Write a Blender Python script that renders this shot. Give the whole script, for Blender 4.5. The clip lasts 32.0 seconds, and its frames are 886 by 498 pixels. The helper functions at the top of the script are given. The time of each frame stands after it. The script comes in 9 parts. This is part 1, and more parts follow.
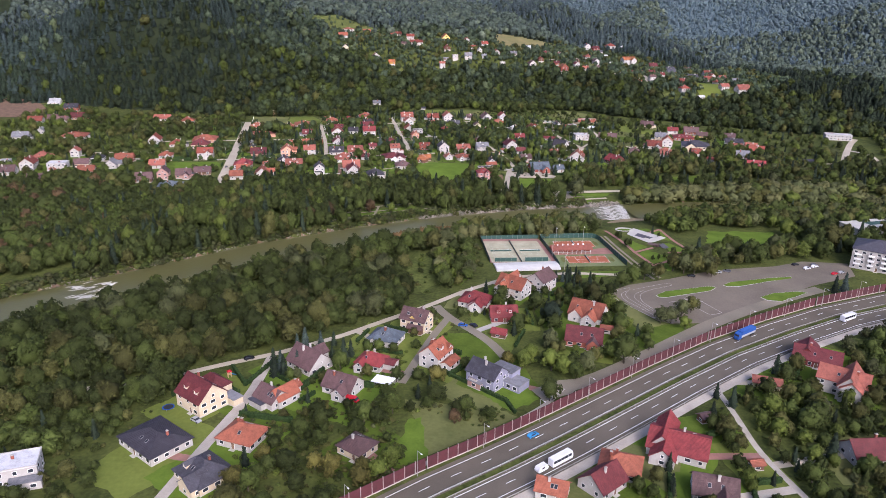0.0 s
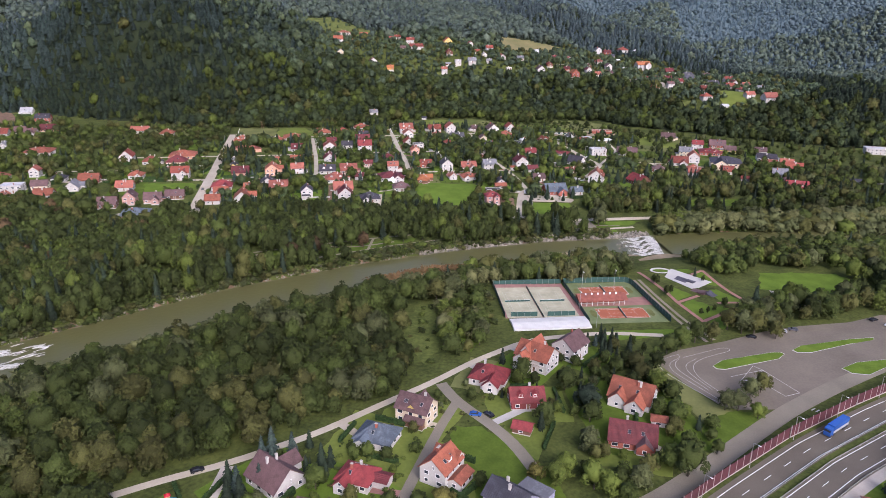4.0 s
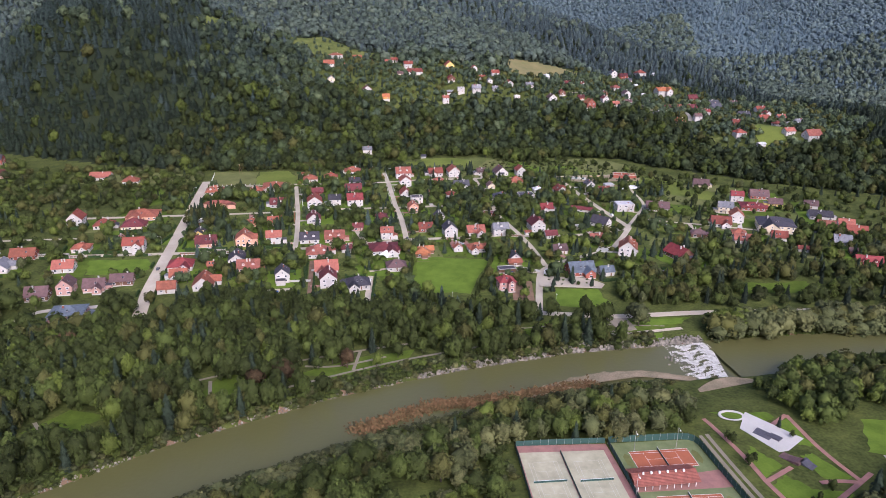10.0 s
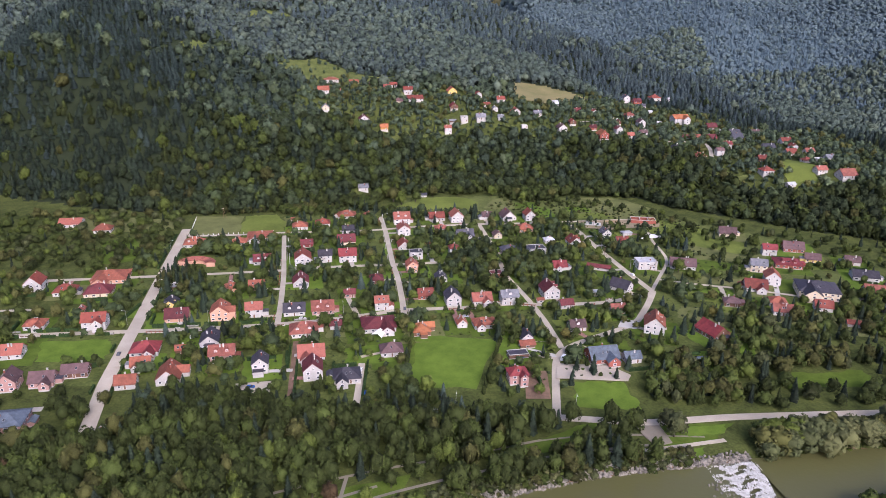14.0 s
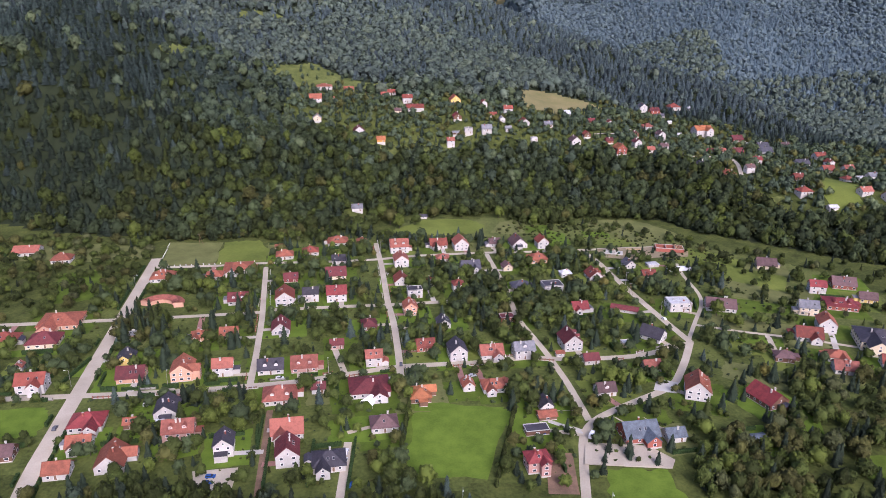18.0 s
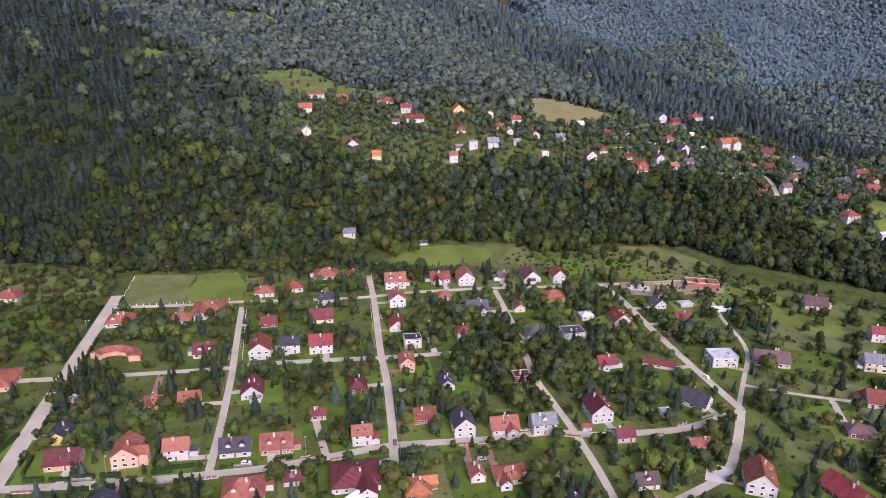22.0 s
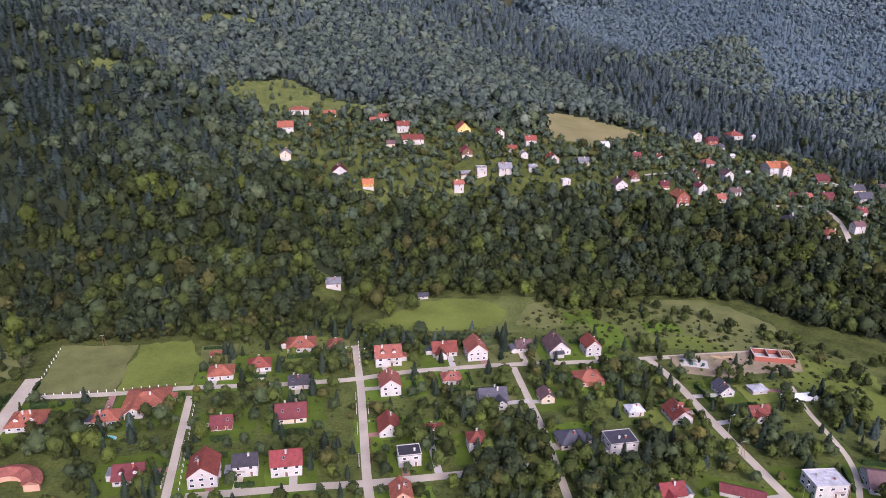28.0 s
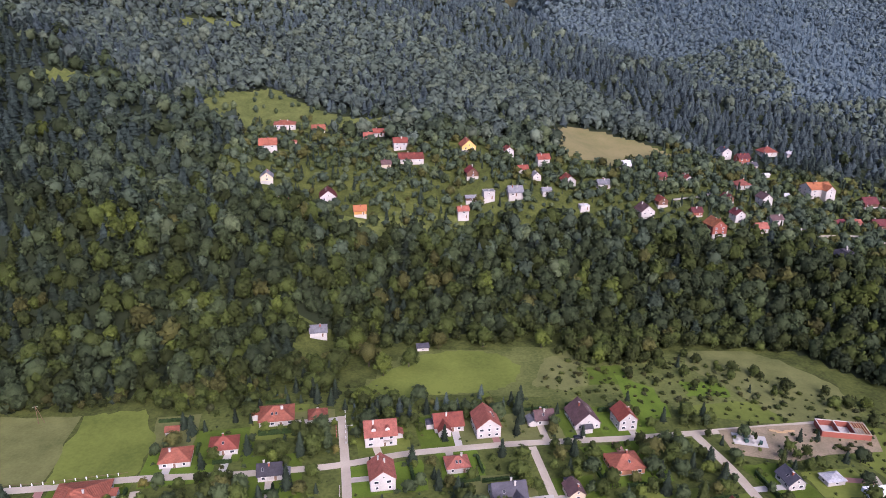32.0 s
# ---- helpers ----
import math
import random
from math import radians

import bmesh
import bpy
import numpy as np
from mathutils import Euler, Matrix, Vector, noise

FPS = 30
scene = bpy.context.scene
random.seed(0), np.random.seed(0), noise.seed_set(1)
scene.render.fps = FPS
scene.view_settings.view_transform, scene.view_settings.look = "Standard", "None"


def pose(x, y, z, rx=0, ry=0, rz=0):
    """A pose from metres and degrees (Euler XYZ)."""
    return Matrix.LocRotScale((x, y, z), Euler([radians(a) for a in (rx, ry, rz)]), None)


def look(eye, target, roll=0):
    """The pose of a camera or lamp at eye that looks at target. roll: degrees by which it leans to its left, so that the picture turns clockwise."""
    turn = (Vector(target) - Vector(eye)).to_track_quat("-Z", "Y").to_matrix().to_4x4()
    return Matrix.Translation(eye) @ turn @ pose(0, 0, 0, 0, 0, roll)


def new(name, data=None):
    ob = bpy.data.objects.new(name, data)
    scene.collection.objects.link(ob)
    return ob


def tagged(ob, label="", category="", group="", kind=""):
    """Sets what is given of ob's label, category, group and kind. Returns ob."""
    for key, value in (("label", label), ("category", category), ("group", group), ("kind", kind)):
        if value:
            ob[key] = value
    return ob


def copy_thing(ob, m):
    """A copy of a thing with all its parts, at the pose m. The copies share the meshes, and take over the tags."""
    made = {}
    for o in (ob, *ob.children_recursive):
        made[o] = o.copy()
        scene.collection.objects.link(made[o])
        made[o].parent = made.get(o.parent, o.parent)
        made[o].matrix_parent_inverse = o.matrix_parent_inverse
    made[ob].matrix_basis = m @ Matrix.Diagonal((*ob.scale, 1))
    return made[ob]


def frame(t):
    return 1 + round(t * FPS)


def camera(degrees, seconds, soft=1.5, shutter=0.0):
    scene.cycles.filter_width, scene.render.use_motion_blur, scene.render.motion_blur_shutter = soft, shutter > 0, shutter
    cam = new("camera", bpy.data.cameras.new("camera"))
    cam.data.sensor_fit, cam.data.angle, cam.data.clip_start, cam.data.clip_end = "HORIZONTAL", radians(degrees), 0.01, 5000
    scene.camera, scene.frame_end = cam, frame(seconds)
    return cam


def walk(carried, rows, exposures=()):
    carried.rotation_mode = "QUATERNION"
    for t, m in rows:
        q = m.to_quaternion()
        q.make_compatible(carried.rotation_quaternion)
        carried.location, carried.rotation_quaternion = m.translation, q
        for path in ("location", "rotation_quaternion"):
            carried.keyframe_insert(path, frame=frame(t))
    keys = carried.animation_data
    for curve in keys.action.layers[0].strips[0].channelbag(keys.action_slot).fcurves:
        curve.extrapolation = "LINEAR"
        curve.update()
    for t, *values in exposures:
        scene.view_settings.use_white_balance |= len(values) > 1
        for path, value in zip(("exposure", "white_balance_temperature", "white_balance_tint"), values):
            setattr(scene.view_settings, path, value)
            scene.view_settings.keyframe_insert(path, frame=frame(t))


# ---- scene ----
cam = camera(64.0, 32.0, soft=0.8)
ROWS = [
    (0.0, 0.00, 0.00, 147.34, 0.264, -19.679, -0.75),
    (0.5, -0.26, 9.22, 147.29, 0.291, -19.670, -0.75),
    (1.0, -0.58, 18.56, 147.18, 0.282, -19.644, -0.76),
    (1.5, -1.00, 27.78, 147.18, 0.291, -19.635, -0.75),
    (2.0, -1.37, 36.95, 147.07, 0.282, -19.617, -0.73),
    (2.5, -1.69, 46.17, 147.02, 0.291, -19.617, -0.72),
    (3.0, -2.01, 54.68, 146.97, 0.291, -19.617, -0.72),
    (3.5, -2.33, 63.79, 146.86, 0.291, -19.591, -0.71),
    (5.5, -3.75, 99.47, 146.86, 0.255, -19.591, -0.67),
    (6.0, -4.07, 108.57, 146.81, 0.255, -19.582, -0.67),
    (6.5, -4.44, 117.67, 146.81, 0.255, -19.591, -0.67),
    (7.0, -4.71, 126.56, 149.12, 0.238, -19.565, -0.74),
    (7.5, -4.97, 135.39, 152.77, 0.238, -19.600, -0.74),
    (8.0, -5.29, 144.22, 156.48, 0.220, -19.609, -0.72),
    (8.5, -5.50, 152.88, 160.18, 0.220, -19.617, -0.69),
    (9.0, -5.82, 161.57, 164.11, 0.211, -19.617, -0.66),
    (9.5, -5.76, 170.34, 167.76, 0.220, -19.600, -0.63),
    (10.0, -5.98, 178.83, 171.95, 0.220, -19.626, -0.63),
    (10.5, -6.08, 187.67, 175.60, 0.255, -19.609, -0.65),
    (11.0, -5.98, 196.24, 179.58, 0.282, -19.617, -0.62),
    (11.5, -6.29, 205.04, 183.61, 0.291, -19.617, -0.65),
    (12.0, -6.45, 213.81, 187.32, 0.291, -19.626, -0.63),
    (12.5, -6.56, 222.58, 188.28, 0.300, -19.591, -0.54),
    (13.0, -6.61, 231.06, 190.65, 0.300, -19.521, -0.60),
    (13.5, -6.56, 239.77, 193.66, 0.344, -19.556, -0.64),
    (14.0, -6.56, 248.57, 195.70, 0.388, -19.556, -0.64),
    (14.5, -6.72, 257.61, 196.34, 0.414, -19.512, -0.67),
    (16.5, -7.83, 293.99, 196.50, 0.449, -19.573, -0.75),
    (17.0, -8.14, 303.27, 196.50, 0.458, -19.600, -0.77),
    (17.5, -8.51, 312.62, 196.29, 0.458, -19.582, -0.80),
    (18.0, -8.62, 321.64, 196.45, 0.484, -19.573, -0.79),
    (18.5, -8.83, 330.81, 196.34, 0.493, -19.565, -0.81),
    (19.0, -9.09, 340.05, 196.07, 0.493, -19.556, -0.85),
    (19.5, -9.20, 349.15, 196.02, 0.520, -19.538, -0.85),
    (20.0, -9.57, 358.29, 196.24, 0.520, -19.547, -0.88),
    (20.5, -9.68, 367.39, 196.24, 0.529, -19.565, -0.86),
    (21.0, -9.73, 376.32, 196.13, 0.573, -19.538, -0.86),
    (21.5, -10.15, 385.35, 196.18, 0.573, -19.556, -0.88),
    (22.0, -10.42, 394.52, 196.02, 0.564, -19.538, -0.88),
    (22.5, -10.89, 403.68, 195.97, 0.564, -19.529, -0.89),
    (23.0, -11.21, 412.76, 196.18, 0.564, -19.538, -0.89),
    (23.5, -11.58, 422.12, 195.86, 0.581, -19.512, -0.93),
    (24.0, -12.11, 431.24, 195.70, 0.564, -19.485, -0.94),
    (24.5, -12.32, 440.31, 195.91, 0.573, -19.494, -0.96),
    (25.0, -12.64, 449.31, 195.75, 0.581, -19.459, -0.95),
    (25.5, -13.06, 458.23, 195.70, 0.581, -19.415, -0.97),
    (27.5, -14.44, 493.96, 195.81, 0.511, -19.459, -0.91),
    (28.0, -15.02, 502.92, 196.02, 0.484, -19.477, -0.93),
    (28.5, -15.18, 511.97, 195.91, 0.476, -19.459, -0.90),
    (29.0, -15.86, 521.01, 195.97, 0.423, -19.459, -0.92),
    (29.5, -15.76, 529.98, 196.07, 0.449, -19.450, -0.93),
    (30.0, -16.07, 539.02, 196.02, 0.440, -19.415, -0.92),
    (30.5, -16.18, 547.93, 196.18, 0.476, -19.406, -0.93),
    (31.0, -16.71, 556.92, 196.07, 0.467, -19.371, -0.92),
    (31.5, -17.19, 565.95, 196.13, 0.458, -19.353, -0.91),
    (32.0, -17.45, 575.00, 195.97, 0.458, -19.327, -0.91),
]
walk(cam, [(t, pose(x, y, z, 90 + pitch, roll, yaw)) for t, x, y, z, yaw, pitch, roll in ROWS], [(0, 0.78, 5520, 24), (13, 0.80, 5440, 27), (28, 0.78, 5520, 33), (32, 0.78, 5520, 33)])

# ---- overcast daylight ----
world = bpy.data.worlds.new("overcast_sky")
scene.world = world
world.use_nodes = True
wn = world.node_tree.nodes
sky = wn.new("ShaderNodeTexSky")
sky.sky_type, sky.sun_disc = "NISHITA", False
sky.sun_elevation, sky.sun_rotation = radians(35), radians(160)
sky.air_density, sky.dust_density, sky.ozone_density = 0.8, 6.0, 1.0
wn["Background"].inputs[1].default_value = 0.145
world.node_tree.links.new(sky.outputs[0], wn["Background"].inputs[0])
sun_data = bpy.data.lights.new("sun", "SUN")
sun_data.energy, sun_data.angle, sun_data.color = 1.2, radians(32), (1.0, 0.95, 0.88)
sun = new("sun", sun_data)
sun.matrix_world = look((0, 0, 300), (-90, 240, 120))

# ---- materials ----
MATS = {}


def material(name, colour, dark=None, scale=1.0, fine=8.0, rough=0.85, metal=0.0, bump=0.0, island=0.0, per_object=0.0, spec=0.4, bands=0.0, grain_share=0.45):
    """A two-scale noise material: broad patches from dark to colour, fine grain, bump; island and per_object vary the brightness of pieces and of things."""
    m = bpy.data.materials.new(name)
    m.use_nodes = True
    nt = m.node_tree
    n, link = nt.nodes, nt.links.new
    bsdf = n["Principled BSDF"]
    bsdf.inputs["Roughness"].default_value, bsdf.inputs["Metallic"].default_value = rough, metal
    bsdf.inputs["Specular IOR Level"].default_value = spec
    dark = dark or tuple(c * 0.72 for c in colour)
    geo = n.new("ShaderNodeNewGeometry")
    broad, grain = n.new("ShaderNodeTexNoise"), n.new("ShaderNodeTexNoise")
    broad.inputs["Scale"].default_value, broad.inputs["Detail"].default_value = scale, 4
    grain.inputs["Scale"].default_value, grain.inputs["Detail"].default_value = fine, 3
    for t in (broad, grain):
        link(geo.outputs["Position"], t.inputs["Vector"])
    add = n.new("ShaderNodeMath")
    add.operation = "MULTIPLY_ADD"
    add.inputs[1].default_value, add.inputs[2].default_value = grain_share, -grain_share / 2
    link(grain.outputs[0], add.inputs[0])
    total = n.new("ShaderNodeMath")
    link(broad.outputs[0], total.inputs[0])
    link(add.outputs[0], total.inputs[1])
    value = total.outputs[0]
    for amount, node, socket in ((island, "ShaderNodeNewGeometry", "Random Per Island"), (per_object, "ShaderNodeObjectInfo", "Random")):
        if amount:
            src, more = n.new(node), n.new("ShaderNodeMath")
            more.operation = "MULTIPLY_ADD"
            more.inputs[1].default_value = amount
            link(src.outputs[socket], more.inputs[0])
            link(value, more.inputs[2])
            less = n.new("ShaderNodeMath")
            less.operation = "SUBTRACT"
            less.inputs[1].default_value = amount / 2
            link(more.outputs[0], less.inputs[0])
            value = less.outputs[0]
    ramp = n.new("ShaderNodeValToRGB")
    e = ramp.color_ramp.elements
    e[0].position, e[0].color = 0.25, (*dark, 1)
    e[1].position, e[1].color = 0.75, (*colour, 1)
    link(value, ramp.inputs[0])
    link(ramp.outputs[0], bsdf.inputs["Base Color"])
    if bump or bands:
        b = n.new("ShaderNodeBump")
        b.inputs["Strength"].default_value, b.inputs["Distance"].default_value = bump or 0.5, 0.3
        if bands:
            tex, wave = n.new("ShaderNodeTexCoord"), n.new("ShaderNodeTexWave")
            wave.bands_direction = "Z"
            wave.inputs["Scale"].default_value, wave.inputs["Distortion"].default_value = bands, 0.3
            link(tex.outputs["Object"], wave.inputs["Vector"])
            link(wave.outputs[0], b.inputs["Height"])
        else:
            link(grain.outputs[0], b.inputs["Height"])
        link(b.outputs[0], bsdf.inputs["Normal"])
    MATS[name] = m
    return m


ROOFS = {
    "R": ((0.225, 0.058, 0.036), "red"), "M": ((0.23, 0.042, 0.040), "crimson"), "O": ((0.30, 0.098, 0.054), "orange terracotta"),
    "P": ((0.30, 0.10, 0.066), "faded red"), "B": ((0.14, 0.032, 0.032), "dark red"), "T": ((0.36, 0.13, 0.05), "brown-orange"),
    "b": ((0.13, 0.075, 0.07), "brown"), "K": ((0.052, 0.047, 0.056), "charcoal"), "k": ((0.075, 0.072, 0.085), "dark grey"),
    "g": ((0.20, 0.20, 0.21), "grey"), "s": ((0.13, 0.155, 0.18), "slate-blue"), "l": ((0.55, 0.55, 0.55), "pale grey"),
}
WALLS = {
    "W": ((0.47, 0.445, 0.405), "white plastered"), "C": ((0.62, 0.52, 0.36), "cream plastered"), "Y": ((0.62, 0.46, 0.15), "yellow plastered"),
    "S": ((0.58, 0.33, 0.22), "salmon plastered"), "N": ((0.15, 0.08, 0.05), "brown timber"), "U": ((0.27, 0.27, 0.34), "lilac-grey plastered"),
    "R": ((0.28, 0.09, 0.06), "red brick"), "B": ((0.20, 0.05, 0.045), "dark red timber"), "P": ((0.40, 0.24, 0.20), "dusky pink plastered"),
    "O": ((0.55, 0.26, 0.14), "orange plastered"), "T": ((0.50, 0.26, 0.07), "honey-coloured timber"),
}
for k, (c, word) in ROOFS.items():
    material("roof_" + k, c, tuple(v * 0.52 for v in c), 0.5, 2.4, 0.65, bump=0.35, per_object=0.4, bands=1.6, spec=0.3, grain_share=0.7)
for k, (c, word) in WALLS.items():
    material("wall_" + k, c, tuple(v * 0.74 for v in c), 0.25, 2.0, 0.9, per_object=0.35, spec=0.2)
material("grass", (0.086, 0.100, 0.024), (0.032, 0.042, 0.011), 0.11, 0.7, 0.95, bump=0.6, grain_share=0.8, spec=0.08)
material("lawn", (0.090, 0.130, 0.017), (0.052, 0.080, 0.010), 0.16, 1.2, 0.95, spec=0.08)
material("lawn_bright", (0.112, 0.168, 0.020), (0.070, 0.112, 0.013), 0.14, 1.2, 0.95, spec=0.08)
material("garden", (0.104, 0.124, 0.030), (0.040, 0.052, 0.013), 0.09, 0.6, 0.95, bump=0.6, grain_share=0.8, spec=0.08)
material("lawn_dry", (0.150, 0.156, 0.054), (0.086, 0.098, 0.030), 0.09, 0.8, 0.95, spec=0.08)
material("meadow", (0.150, 0.178, 0.034), (0.080, 0.104, 0.020), 0.035, 0.7, 0.95, spec=0.08)
material("rough_grass", (0.126, 0.142, 0.040), (0.062, 0.078, 0.020), 0.07, 0.6, 0.95, bump=0.6, grain_share=0.8, spec=0.08)
material("stubble", (0.20, 0.170, 0.078), (0.125, 0.125, 0.048), 0.05, 0.7, 0.95, spec=0.08)
# woodland floor, its colour darkened for the shade beneath the trees
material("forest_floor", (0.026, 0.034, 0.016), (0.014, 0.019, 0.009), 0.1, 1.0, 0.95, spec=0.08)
material("soil", (0.20, 0.13, 0.085), (0.11, 0.075, 0.05), 0.2, 1.5, 0.95, spec=0.08)
material("sand", (0.30, 0.235, 0.150), (0.17, 0.145, 0.085), 0.15, 1.2, 0.95, spec=0.08, grain_share=0.7)
material("reed", (0.150, 0.088, 0.042), (0.080, 0.060, 0.024), 0.2, 1.8, 0.95, island=0.4, spec=0.08)
material("asphalt", (0.125, 0.108, 0.080), (0.088, 0.076, 0.056), 0.08, 3.0, 0.9, spec=0.2)
material("asphalt_old", (0.225, 0.198, 0.145), (0.150, 0.132, 0.098), 0.06, 2.0, 0.9, spec=0.2)
material("asphalt_park", (0.172, 0.146, 0.108), (0.112, 0.096, 0.072), 0.05, 1.2, 0.9, spec=0.2)
material("street", (0.44, 0.385, 0.29), (0.31, 0.27, 0.20), 0.08, 1.5, 0.9)
material("gravel", (0.43, 0.39, 0.32), (0.28, 0.25, 0.205), 0.15, 2.0, 0.95)
material("paving_red", (0.30, 0.15, 0.12), (0.20, 0.105, 0.085), 0.3, 2.0, 0.9)
material("concrete", (0.47, 0.44, 0.39), (0.34, 0.32, 0.28), 0.1, 2.0, 0.85)
material("concrete_pale", (0.46, 0.44, 0.39), (0.36, 0.345, 0.305), 0.1, 2.0, 0.8)
material("white_paint", (0.80, 0.80, 0.78), (0.66, 0.66, 0.64), 0.6, 4.0, 0.6)
material("worn_paint", (0.46, 0.45, 0.41), (0.26, 0.25, 0.22), 0.4, 3.0, 0.8, grain_share=0.8)
material("stone", (0.225, 0.200, 0.160), (0.085, 0.078, 0.060), 0.5, 3.0, 0.9, island=0.5)
material("metal_grey", (0.38, 0.37, 0.34), (0.27, 0.26, 0.24), 0.5, 3.0, 0.55, 0.35)
material("wood", (0.20, 0.12, 0.07), (0.11, 0.065, 0.04), 1.0, 8.0, 0.85, per_object=0.3)
material("wood_new", (0.52, 0.36, 0.18), (0.40, 0.27, 0.13), 1.0, 8.0, 0.8)
material("panel_red", (0.085, 0.022, 0.026), (0.055, 0.015, 0.018), 0.5, 3.0, 0.7, per_object=0.4)
material("court_line", (0.46, 0.45, 0.36), (0.40, 0.39, 0.31), 0.5, 2.0, 0.9)
material("court_grass", (0.40, 0.375, 0.25), (0.27, 0.26, 0.165), 0.16, 0.8, 0.95)
material("court_apron", (0.155, 0.180, 0.075), (0.095, 0.125, 0.045), 0.15, 1.0, 0.95)
material("clay", (0.34, 0.105, 0.045), (0.26, 0.080, 0.036), 0.2, 1.5, 0.95)
material("fence_green", (0.03, 0.075, 0.06), (0.02, 0.05, 0.04), 0.4, 3.0, 0.8)
material("hedge", (0.040, 0.070, 0.022), (0.018, 0.034, 0.010), 1.2, 5.0, 0.9, bump=1.0, island=0.5, spec=0.08)
material("bark", (0.085, 0.065, 0.048), (0.045, 0.035, 0.026), 1.5, 8.0, 0.95, bump=0.6)
material("tyre", (0.02, 0.02, 0.02), (0.012, 0.012, 0.012), 2.0, 9.0, 0.8)
material("foam", (0.64, 0.62, 0.54), (0.30, 0.29, 0.23), 0.6, 2.5, 0.6, bump=0.4, grain_share=0.8)
material("pool_water", (0.12, 0.55, 0.56), (0.09, 0.45, 0.47), 0.3, 2.0, 0.08)
material("plastic_white", (0.78, 0.78, 0.78), (0.70, 0.70, 0.70), 0.5, 3.0, 0.5)
material("membrane", (0.54, 0.53, 0.48), (0.43, 0.42, 0.38), 0.3, 2.0, 0.6)
material("glass_dark", (0.035, 0.040, 0.048), (0.022, 0.026, 0.032), 0.8, 3.0, 0.08)
# leaf colours of the kinds of trees, with copies tinted for distance haze
LEAVES = {
    # the two cool greens are plain leaf greens with a little haze blue
    "leaf_dark": (0.040, 0.052, 0.012), "leaf_green": (0.058, 0.077, 0.016), "leaf_cool": (0.054, 0.074, 0.029), "leaf_cool_dark": (0.040, 0.056, 0.023), "leaf_light": (0.082, 0.106, 0.018), "leaf_olive": (0.076, 0.078, 0.021),
    "leaf_yellow": (0.120, 0.110, 0.026), "leaf_rust": (0.088, 0.058, 0.027), "leaf_grey": (0.074, 0.084, 0.031), "leaf_willow": (0.104, 0.108, 0.040), "needle": (0.027, 0.040, 0.023), "needle_blue": (0.058, 0.082, 0.066),
    # mid and slope leaves: haze painted in two steps, paler and bluer
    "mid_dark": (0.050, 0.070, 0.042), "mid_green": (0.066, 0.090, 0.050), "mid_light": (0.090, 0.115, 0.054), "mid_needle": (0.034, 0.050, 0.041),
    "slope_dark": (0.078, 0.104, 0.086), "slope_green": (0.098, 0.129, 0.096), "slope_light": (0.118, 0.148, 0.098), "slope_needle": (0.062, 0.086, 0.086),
    # far mountain: blue-grey haze painted into the leaf colours
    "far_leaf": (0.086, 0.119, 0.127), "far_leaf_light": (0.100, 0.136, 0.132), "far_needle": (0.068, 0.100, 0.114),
}
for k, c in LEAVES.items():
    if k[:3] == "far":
        # painted haze also flattens the far leaves' dark tones and variation
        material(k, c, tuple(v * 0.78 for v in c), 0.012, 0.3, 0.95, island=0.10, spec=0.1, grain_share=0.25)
    else:
        # mid and slope leaves get softer darks, part of their painted haze
        material(k, c, tuple(v * (0.36 if k[:4] in ("leaf", "need") else 0.52) for v in c), 0.05, 2.3 if k[:4] in ("leaf", "need") else 1.3, 0.8, island=0.34, per_object=0.35, spec=0.12, bump=0.5, grain_share=0.95)

water = bpy.data.materials.new("river_water")
water.use_nodes = True
wt = water.node_tree.nodes
wt["Principled BSDF"].inputs["Base Color"].default_value = (0.090, 0.088, 0.030, 1)
wt["Principled BSDF"].inputs["Roughness"].default_value = 0.32
wt["Principled BSDF"].inputs["Specular IOR Level"].default_value = 0.3
wave, wbump, wgeo = wt.new("ShaderNodeTexNoise"), wt.new("ShaderNodeBump"), wt.new("ShaderNodeNewGeometry")
wave.inputs["Scale"].default_value, wave.inputs["Detail"].default_value = 0.5, 5
wbump.inputs["Strength"].default_value, wbump.inputs["Distance"].default_value = 0.25, 0.25
for a, b in ((wgeo.outputs["Position"], wave.inputs["Vector"]), (wave.outputs[0], wbump.inputs["Height"]), (wbump.outputs[0], wt["Principled BSDF"].inputs["Normal"])):
    water.node_tree.links.new(a, b)
MATS["river_water"] = water
# ---- land form: valley floor, river bed, scarp, terraces and mountains ----
FOOT_X = (-700, -500, -350, -225, -165, -108, -72, 15, 75, 125, 186, 217, 280, 311, 400, 520, 700)
FOOT_Y = (960, 940, 884, 866, 885, 908, 948, 960, 970, 962, 944, 908, 868, 842, 800, 770, 740)
RIVER = ((-520, 40), (-330, 216), (-215, 319), (-165, 360), (-108, 409), (-45, 447), (10, 473), (65, 491), (122, 502), (245, 520), (420, 536), (760, 560))
RIVER_X, RIVER_Y = zip(*RIVER)
RIVER_HALF = 16.5
WATER = -2.4


def smooth(v):
    v = np.clip(v, 0.0, 1.0)
    return v * v * (3 - 2 * v)


def line_distance(x, y, pts):
    """Distance of the places x, y from a line of points."""
    best = np.full(np.shape(x), 1e9)
    for (ax, ay), (bx, by) in zip(pts, pts[1:]):
        dx, dy = bx - ax, by - ay
        k = np.clip(((x - ax) * dx + (y - ay) * dy) / (dx * dx + dy * dy), 0, 1)
        best = np.minimum(best, np.hypot(x - ax - k * dx, y - ay - k * dy))
    return best


